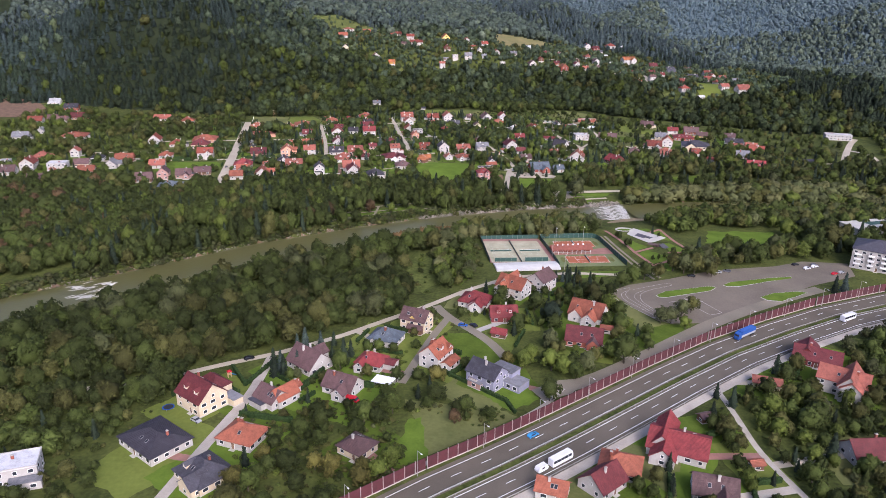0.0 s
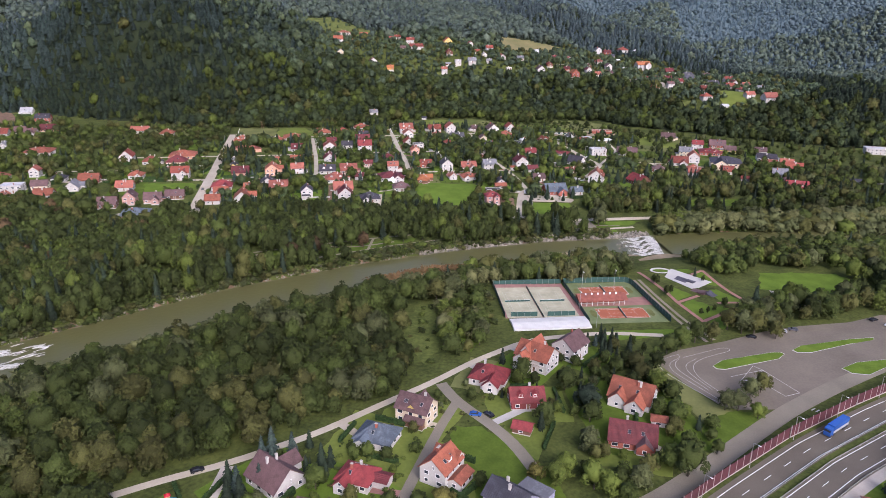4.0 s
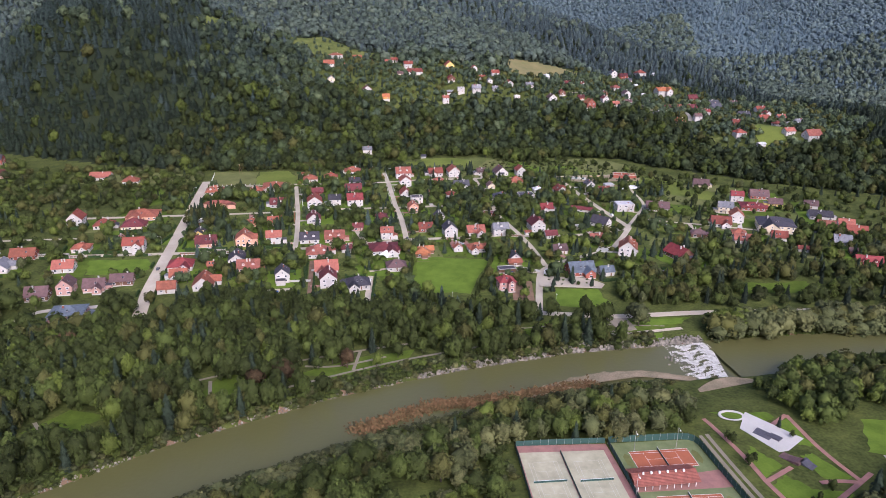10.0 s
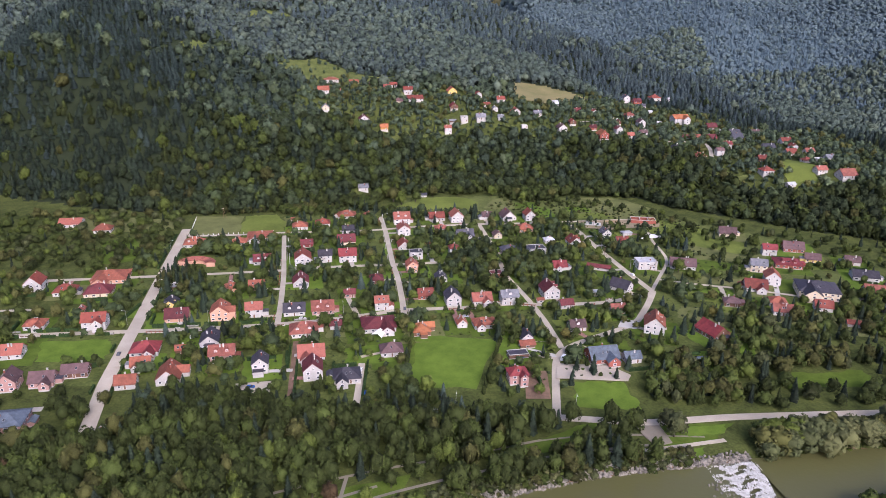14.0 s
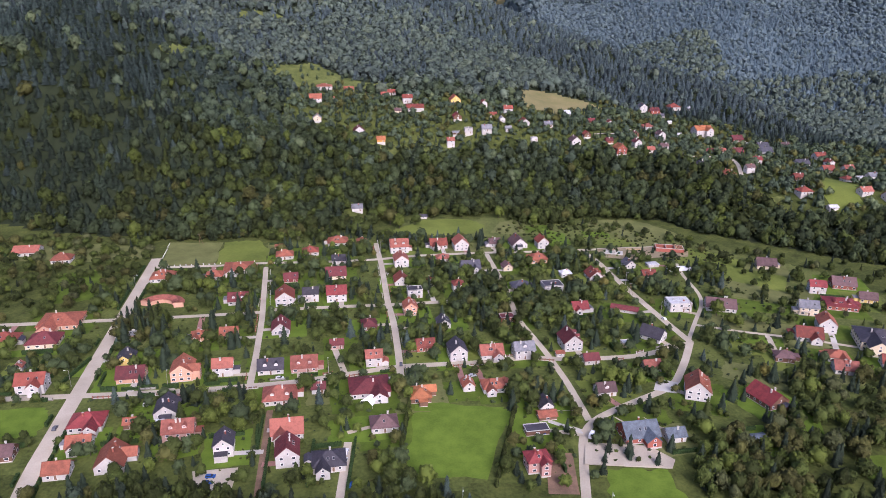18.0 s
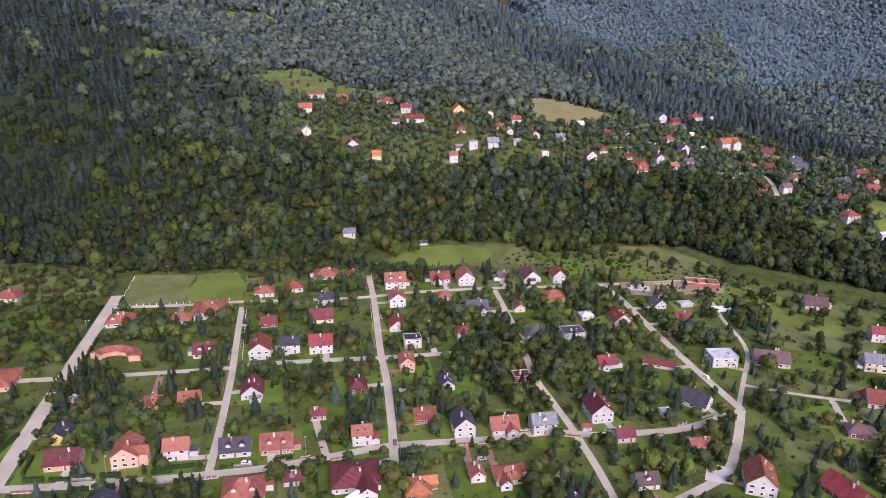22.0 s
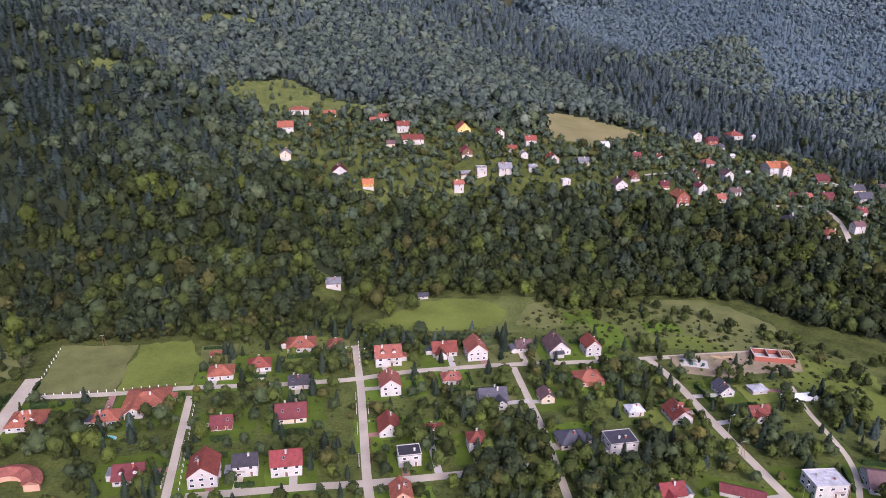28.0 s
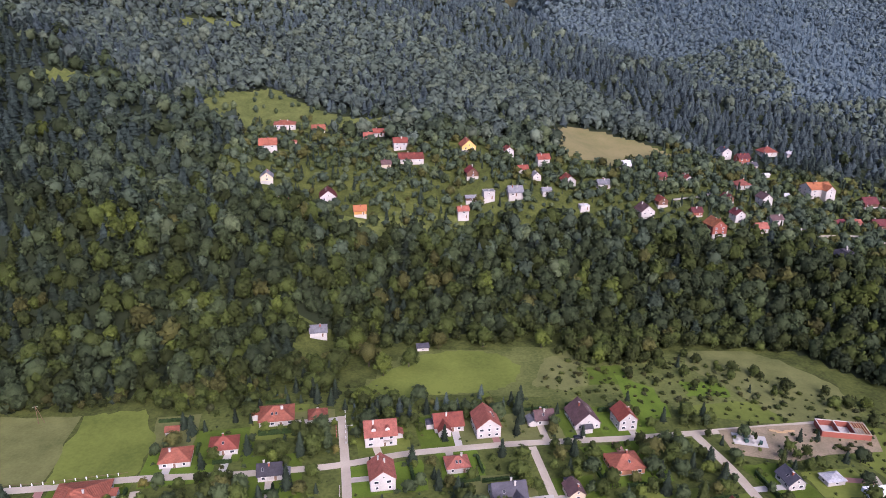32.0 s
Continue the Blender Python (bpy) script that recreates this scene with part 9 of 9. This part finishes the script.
# lorry, coach and caravan on the motorway
lorry = tagged(new("lorry"), "blue articulated lorry with a tarpaulin trailer on the motorway", "lorry", "vehicles")
lorry.matrix_basis = pose(133.8, 284.7, 5.62, 0, 0, 216)
part("cab", profile([(2.6, 0.5), (4.7, 0.5), (4.8, 1.6), (4.5, 3.2), (2.6, 3.5)], 1.2, "paint_blue").mesh("cab"), lorry)
part("windscreen", Build().box(4.55, 4.72, -1.05, 1.05, 1.9, 2.8, "glass_dark").mesh("windscreen"), lorry)
part("trailer", Build().box(-8.0, 2.3, -1.25, 1.25, 1.1, 3.8, "paint_blue").mesh("trailer"), lorry)
part("stripe", Build().box(-8.02, 2.32, -1.27, 1.27, 1.1, 2.1, "paint_silver").mesh("stripe"), lorry)
for wx in (-7, -5.8, -4.6, 2.0, 3.9):
    for wy in (-1.1, 1.1):
        part("wheel", wheel_mesh(0.5), lorry, m=pose(wx, wy, 0.5))


def coach(x, y, turn):
    bus = tagged(new("bus"), "white coach with dark windows on the motorway", "bus", "vehicles")
    bus.matrix_basis = pose(x, y, float(height(x, y)) + 0.12, 0, 0, turn)
    part("body", profile([(-4.6, 0.4), (4.5, 0.4), (4.7, 1.3), (4.4, 3.0), (-4.6, 3.0)], 1.2, "paint_white", 0.08).mesh("body"), bus)
    for k in range(5):
        part("side_window", shared("bus_window", lambda: Build().box(-0.75, 0.75, -1.2, 1.2, 1.5, 2.5, "glass_dark").mesh("side_window")), bus, m=pose(-3.5 + k * 1.65, 0, 0))
    part("windscreen", Build().box(4.4, 4.6, -1.0, 1.0, 1.4, 2.6, "glass_dark").mesh("windscreen"), bus)
    for wx in (-3.0, 3.0):
        for wy in (-1.08, 1.08):
            part("wheel", wheel_mesh(0.45), bus, m=pose(wx, wy, 0.45))


coach(39.0, 193.2, 38)
coach(191.5, 304.9, 30)
car(32.2, 188.4, 38, "white", "caravan")
car(-107.0, 572.5, 8, "blue")
car(-107.4, 568.6, 8, "blue")
car(-51.5, 590.0, 86, "white")
car(-51.2, 584.0, 86, "white")
car(-47.2, 569.0, 80, "blue")


# ---- fences ----
def post_fence(pts, label, mat="white_paint", gap=2.5, tall=1.3):
    """White posts with two rails."""
    thing = tagged(new("fence"), label, "fence", "garden fences")
    p = resample(pts, gap)
    for (x0, y0), (x1, y1) in zip(p, p[1:]):
        ln = math.hypot(x1 - x0, y1 - y0)
        m = pose(x0, y0, float(height(x0, y0)), 0, 0, math.degrees(math.atan2(y1 - y0, x1 - x0)))
        part("post", shared(("fence_post", mat, tall), lambda: Build().box(-0.17, 0.17, -0.17, 0.17, -0.2, tall, mat).mesh("post")), thing, m=m)
        part("rail", shared(("fence_rail", mat, round(ln, 1)), lambda: Build().box(0.17, ln - 0.17, -0.03, 0.03, 0.9, 1.02, "wood").mesh("rail")), thing, m=m)


post_fence([(-221, 812), (-232, 864)], "white post fence beside a hay field", gap=4)
post_fence([(-218, 811), (-184, 816.5), (-149, 825)], "white post fence along the street", gap=4)
post_fence([(-138.5, 812), (-131, 781), (-119, 730)], "white post fence along a lane", gap=4)
post_fence([(-66, 884), (-60, 845)], "white post fence along a lane", gap=4)


def garden_wall(x, y, turn, length, kind):
    """A low street-side garden wall: base, piers and infill."""
    words = {"stone": "low pale stone garden wall with piers", "wood": "brown slatted garden fence on a low base", "white": "white rendered garden wall with piers"}[kind]
    base, fill, pier = {"stone": ("stone", "metal_grey", "stone"), "wood": ("concrete", "wood", "wall_R"), "white": ("wall_W", "wood", "wall_W")}[kind]
    n = round(length / 2.5)

    def make():
        b, g, q = Build(), Build(), Build()
        b.box(0, n * 2.5, -0.13, 0.13, -0.3, 0.45, base)
        return b.mesh("base"), Build().box(0.2, 2.3, -0.04, 0.04, 0.5, 1.25, fill).mesh("infill"), Build().box(-0.2, 0.2, -0.2, 0.2, -0.3, 1.45, pier).mesh("pier")
    bm_, fm, pm = shared(("wall", kind, n), make)
    thing = tagged(new("garden_wall"), words, "garden wall", "garden walls")
    thing.matrix_basis = pose(x, y, float(height(x, y)), 0, 0, turn)
    part("base", bm_, thing)
    for k in range(n + 1):
        part("pier", pm, thing, m=pose(k * 2.5, 0, 0))
        if k < n:
            part("infill", fm, thing, m=pose(k * 2.5, 0, 0))


wall_rng = random.Random(12)
made = 0
for pts, wide in STREETS:
    if not 3.4 < wide < 8 or min(p[1] for p in pts) < 540 or min(p[1] for p in pts) > 1000:
        continue
    p = resample(pts, 1.0)
    nn = normals(p)
    for side in (-1, 1):
        k = 6
        while k < len(p) - 16:
            ln = wall_rng.choice((5.0, 7.5, 10.0))
            if wall_rng.random() < 0.42 and made < 46:
                q0, q1 = p[k] + nn[k] * side * (wide / 2 + 0.9), p[k + int(ln)] + nn[k + int(ln)] * side * (wide / 2 + 0.9)
                mid = (q0 + q1) / 2
                free = all(line_distance(np.array([mid[0]]), np.array([mid[1]]), o)[0] > w2 / 2 + 1.5 for o, w2 in STREETS if o is not pts)
                near = np.hypot(house_xy[:, 0] - mid[0], house_xy[:, 1] - mid[1])
                if free and 6 < near.min() < 26 and near.min() > house_r[near.argmin()] * 0.6:
                    garden_wall(q0[0], q0[1], math.degrees(math.atan2(q1[1] - q0[1], q1[0] - q0[0])), ln, wall_rng.choice(("stone", "wood", "white")))
                    made += 1
            k += int(ln) + wall_rng.choice((4, 6, 10))

# ---- single garden things ----
pool = tagged(new("swimming_pool"), "turquoise oval swimming pool with white coping", "swimming pool")
pool.matrix_basis = pose(-168, 776, 5.02, 0, 0, 8)
ring = [(math.cos(a) * r1, math.sin(a) * r1 * 0.5, z) for r1, z in ((5.6, 0.12), (4.9, 0.12), (4.9, -0.1)) for a in np.linspace(0, math.tau, 33)[:-1]]
part("coping", Build().add(ring, [(c * 32 + i, c * 32 + (i + 1) % 32, (c + 1) * 32 + (i + 1) % 32, (c + 1) * 32 + i) for c in range(2) for i in range(32)], "concrete_pale").mesh("coping"), pool)
part("water", Build().add([(math.cos(a) * 4.95, math.sin(a) * 2.48, 0.06) for a in np.linspace(0, math.tau, 33)[:-1]], [tuple(range(32))], "pool_water").mesh("water"), pool)


def trampoline(x, y):
    def make():
        t = tagged(new("trampoline"), "round trampoline with a blue rim on a lawn", "trampoline", "trampolines")
        part("mat", Build().tube(1.75, 1.75, 0.78, 0.82, "tyre", 20).mesh("mat"), t)
        v = [(math.cos(a) * r, math.sin(a) * r, 0.84) for r in (1.7, 2.15) for a in np.linspace(0, math.tau, 25)[:-1]]
        part("rim", Build().add(v, [(i, (i + 1) % 24, 24 + (i + 1) % 24, 24 + i) for i in range(24)], "paint_blue").mesh("rim"), t)
        for k in range(4):
            part("leg", shared("tramp_leg", lambda: Build().tube(0.04, 0.04, -0.1, 0.8, "metal_grey", 6).mesh("leg")), t, m=pose(math.cos(k * 1.571) * 1.9, math.sin(k * 1.571) * 1.9, 0))
        return t
    m = pose(x, y, float(height(x, y)) + 0.05)
    if "tramp" in SHARED:
        copy_thing(SHARED["tramp"], m)
    else:
        SHARED["tramp"] = make()
        SHARED["tramp"].matrix_basis = m


trampoline(-103, 889)
trampoline(-98.2, 221.1)
trampoline(38, 606)

# white star-shaped sun sail
b = Build()
for k in range(8):
    a0, a1 = k * math.tau / 8, (k + 1) * math.tau / 8
    r0, r1 = (5.5, 2.8) if k % 2 == 0 else (2.8, 5.5)
    b.add([(0, 0, 5.2), (math.cos(a0) * r0, math.sin(a0) * r0, 1.6 if k % 2 == 0 else 2.6), (math.cos(a1) * r1, math.sin(a1) * r1, 2.6 if k % 2 == 0 else 1.6)], [(0, 1, 2)], "plastic_white")
star = tagged(new("garden_tent", b.mesh("canopy")), "white star-shaped tent canopy on a lawn", "tent")
star.matrix_basis = pose(-44.3, 629, 5.0, 0, 0, 12)
part("mast", Build().tube(0.08, 0.06, 0, 5.3, "metal_grey").mesh("mast"), star)
for k in range(4):
    part("peg_pole", shared("tent_pole", lambda: Build().tube(0.05, 0.05, 0, 1.65, "metal_grey", 6).mesh("peg_pole")), star, m=pose(math.cos(k * 1.5708) * 5.4, math.sin(k * 1.5708) * 5.4, 0))

# house with a curved shingle roof, coiled like a shell
shell = tagged(new("house"), "low house with a coiled pinkish-brown shingle roof", "house", "village houses")
shell.matrix_basis = pose(-189, 745, 5.0, 0, 0, -20)
for k in range(9):
    a0, a1 = radians(30 + k * 17), radians(30 + (k + 1) * 17)
    rin, rout, h0 = 7.5, 15.5, 3.2
    v = []
    for a in (a0, a1):
        for r, z in ((rin, h0), ((rin + rout) / 2, h0 + 1.7), (rout, h0)):
            v.append((math.cos(a) * r, math.sin(a) * r - 8, z))
    n = len(v)
    v += [(x, y, z - 0.25) for x, y, z in v]
    part("roof", Build().add(v, [(0, 1, 4, 3), (1, 2, 5, 4), (6, 9, 10, 7), (7, 10, 11, 8), (0, 3, 9, 6), (2, 8, 11, 5)], "roof_P").mesh("roof"), shell)
    w_ = []
    for z in (-0.5, h0 - 0.1):
        for a in (a0, a1):
            for r in (rin + 0.9, rout - 0.9):
                w_.append((math.cos(a) * r, math.sin(a) * r - 8, z))
    part("wall", Build().add(w_, [(0, 1, 5, 4), (2, 6, 7, 3), (0, 4, 6, 2), (1, 3, 7, 5), (4, 5, 7, 6)], "wall_S").mesh("wall"), shell)

# house under construction
site = tagged(new("house"), "unfinished brick house without roof on a building site", "house", "village houses")
site.matrix_basis = pose(173, 866, 5.0, 0, 0, -8)
for x0, x1, y0, y1 in ((-11, 11, -5.3, -4.9), (-11, 11, 4.9, 5.3), (-11, -10.6, -4.9, 4.9), (10.6, 11, -4.9, 4.9), (-3, -2.6, -4.9, 4.9), (4, 4.4, -4.9, 4.9)):
    part("wall", Build().box(x0, x1, y0, y1, -0.3, 2.9, "wall_R").box(x0, x1, y0, y1, 2.9, 3.2, "concrete_pale").mesh("wall"), site)
part("floor_slab", Build().box(-10.6, 10.6, -4.9, 4.9, -0.3, 0.15, "concrete_pale").mesh("floor_slab"), site)
for k in range(6):
    part("beam", Build().box(-0.12, 0.12, -5.6, 5.6, 0, 0.3, "wood_new").mesh("beam"), site, m=pose(4.6 + k * 1.15, 0, 3.2))
patch("building_site", [(114, 866), (140, 870), (164, 873), (188, 864), (184, 851), (158, 848), (139, 842), (115, 847)], 0.07, "sand", "bare pale brown earth of a building site", "building site")
slab = tagged(new("foundation"), "pale concrete foundation slab with block stacks", "foundation")
slab.matrix_basis = pose(126, 858, 5.0, 0, 0, -12)
part("slab", Build().box(-7.5, 7.5, -4.5, 4.5, -0.2, 0.3, "concrete_pale").mesh("slab"), slab)
for k in range(7):
    part("block_stack", Build().box(-0.9, 0.9, -0.7, 0.7, 0.3, 1.5, "fence_green" if k % 2 else "concrete_pale").mesh("block_stack"), slab, m=pose(-5 + (k % 4) * 3.2, -2 + (k // 4) * 3.6, 0, 0, 0, k * 23))
for k, (x, y) in enumerate(((141, 866), (144, 865), (148, 866))):
    ob = tagged(new("plank_stack", Build().box(-2.5, 2.5, -0.6, 0.6, 0, 0.5, "wood_new").mesh("planks")), "stack of new yellow timber planks", "timber", "timber stacks")
    ob.matrix_basis = pose(x, y, 5.03, 0, 0, -12 + k * 7)
ob = tagged(new("greenhouse", Build().box(-9, 9, -2.5, 2.5, 0, 2.0, "plastic_white").mesh("hull")), "long low white foil greenhouse in a garden", "greenhouse")
ob.matrix_basis = pose(168, 822, 5.0, 0, 0, 8)

# power line posts
for x, y in ((-207, 861), (150, 742), (118, 770)):
    pole = tagged(new("power_pole"), "grey twin-legged power pole with a crossbar", "power pole", "power poles")
    pole.matrix_basis = pose(x, y, float(height(x, y)), 0, 0, 20)
    part("leg", Build().tube(0.14, 0.09, -0.3, 9.5, "wood").mesh("leg"), pole)
    part("strut", Build().tube(0.12, 0.08, -0.3, 9.8, "wood", 8, pose(2.6, 0, 0, 0, -15, 0)).mesh("strut"), pole)
    part("crossbar", Build().box(-1.2, 1.2, -0.07, 0.07, 9.0, 9.2, "metal_grey").mesh("crossbar"), pole)
for x, y, t in ((-200, 640, 100), (-199, 690, 280), (-221, 770, 280), (-150, 640, 10), (-70, 656, 10), (20, 676, 10), (-50, 780, 280), (-60, 850, 280), (120, 790, 300), (131, 740, 300), (60, 557, 180), (0, 558, 180)):
    street_lamp(x, y, t, 8)

# lilac house: flat annex; carport; solar panels; play set
annex = tagged(new("annex"), "lilac-grey flat-roofed annex with a white parapet", "annex")
annex.matrix_basis = pose(27.9, 240.4, 5.50, 0, 0, -40)
part("wall", Build().box(-5, 5, -3.5, 3.5, -0.5, 3.0, "wall_U").mesh("wall"), annex)
part("roof", Build().box(-5.1, 5.1, -3.6, 3.6, 3.0, 3.3, "roof_g").mesh("roof"), annex)
for k in range(3):
    add_window(annex, -3 + k * 3, -3.5, 0.8, 0, 1.8, 1.6)
port = tagged(new("carport"), "white flat-roofed carport on posts", "carport")
port.matrix_basis = pose(-22.2, 239.4, 5.50, 0, 0, -20)
part("roof", Build().box(-4, 4, -2.8, 2.8, 2.5, 2.7, "plastic_white").mesh("roof"), port)
for u, v in ((-3.7, -2.5), (3.7, -2.5), (-3.7, 2.5), (3.7, 2.5)):
    part("post", shared("port_post", lambda: Build().box(-0.08, 0.08, -0.08, 0.08, -0.2, 2.5, "metal_grey").mesh("post")), port, m=pose(u, v, 0))
play = tagged(new("play_set"), "garden play tower with a slide and swing", "play set")
play.matrix_basis = pose(-82.8, 244.2, 5.50, 0, 0, 30)
part("tower", Build().box(-0.7, 0.7, -0.7, 0.7, 1.3, 1.5, "wood_new").box(-0.7, -0.55, -0.7, -0.55, -0.1, 2.6, "wood_new").box(0.55, 0.7, -0.7, -0.55, -0.1, 2.6, "wood_new").box(-0.7, -0.55, 0.55, 0.7, -0.1, 2.6, "wood_new").box(0.55, 0.7, 0.55, 0.7, -0.1, 2.6, "wood_new").mesh("tower"), play)
part("slide", Build().add([(0.7, -0.3, 1.5), (0.7, 0.3, 1.5), (3.2, 0.3, 0.2), (3.2, -0.3, 0.2), (0.7, -0.3, 1.4), (0.7, 0.3, 1.4), (3.2, 0.3, 0.1), (3.2, -0.3, 0.1)], [(0, 3, 2, 1), (4, 5, 6, 7), (0, 1, 5, 4), (1, 2, 6, 5), (2, 3, 7, 6), (3, 0, 4, 7)], "paint_sky_blue").mesh("slide"), play)
part("canopy", Build().add([(-0.9, -0.9, 2.6), (0.9, -0.9, 2.6), (0.9, 0.9, 2.6), (-0.9, 0.9, 2.6), (0, 0, 3.3)], [(0, 1, 4), (1, 2, 4), (2, 3, 4), (3, 0, 4), (3, 2, 1, 0)], "paint_red").mesh("canopy"), play)
# indoor pool with a green membrane roof beside the apartment block
hall = tagged(new("pool_hall"), "flat white hall with a green roof field", "hall")
hall.matrix_basis = pose(284.9, 445.4, 5.50, 0, 0, 15)
part("wall", Build().box(-22, 22, -8, 8, -0.5, 4.5, "wall_W").mesh("wall"), hall)
part("roof", Build().box(-22.4, 22.4, -8.4, 8.4, 4.5, 4.9, "concrete_pale").mesh("roof"), hall)
part("roof_field", Build().box(-8, 18, -2.6, 3.4, 4.9, 5.0, "fence_green").mesh("roof_field"), hall)
# restaurant terrace by the riverside
patch("terrace", [(54, 584), (57, 600), (86, 598), (95, 588), (92, 582)], 0.12, "street", "pale paved restaurant terrace", "terrace")
patch("terrace", [(36, 566), (38, 592), (50, 592), (49, 566)], 0.10, "soil", "bare earth parking yard beside a house", "yard")
patch("terrace", [(101, 646), (106, 658), (116, 654), (112, 643)], 0.12, "concrete_pale", "white concrete forecourt of a garage", "terrace")
rocks("debris", [(-1.9, 371.3), (0.9, 374.2)], 1.6, 26, 0.5, None, "heap of broken timber and rubble", 41, "wood")
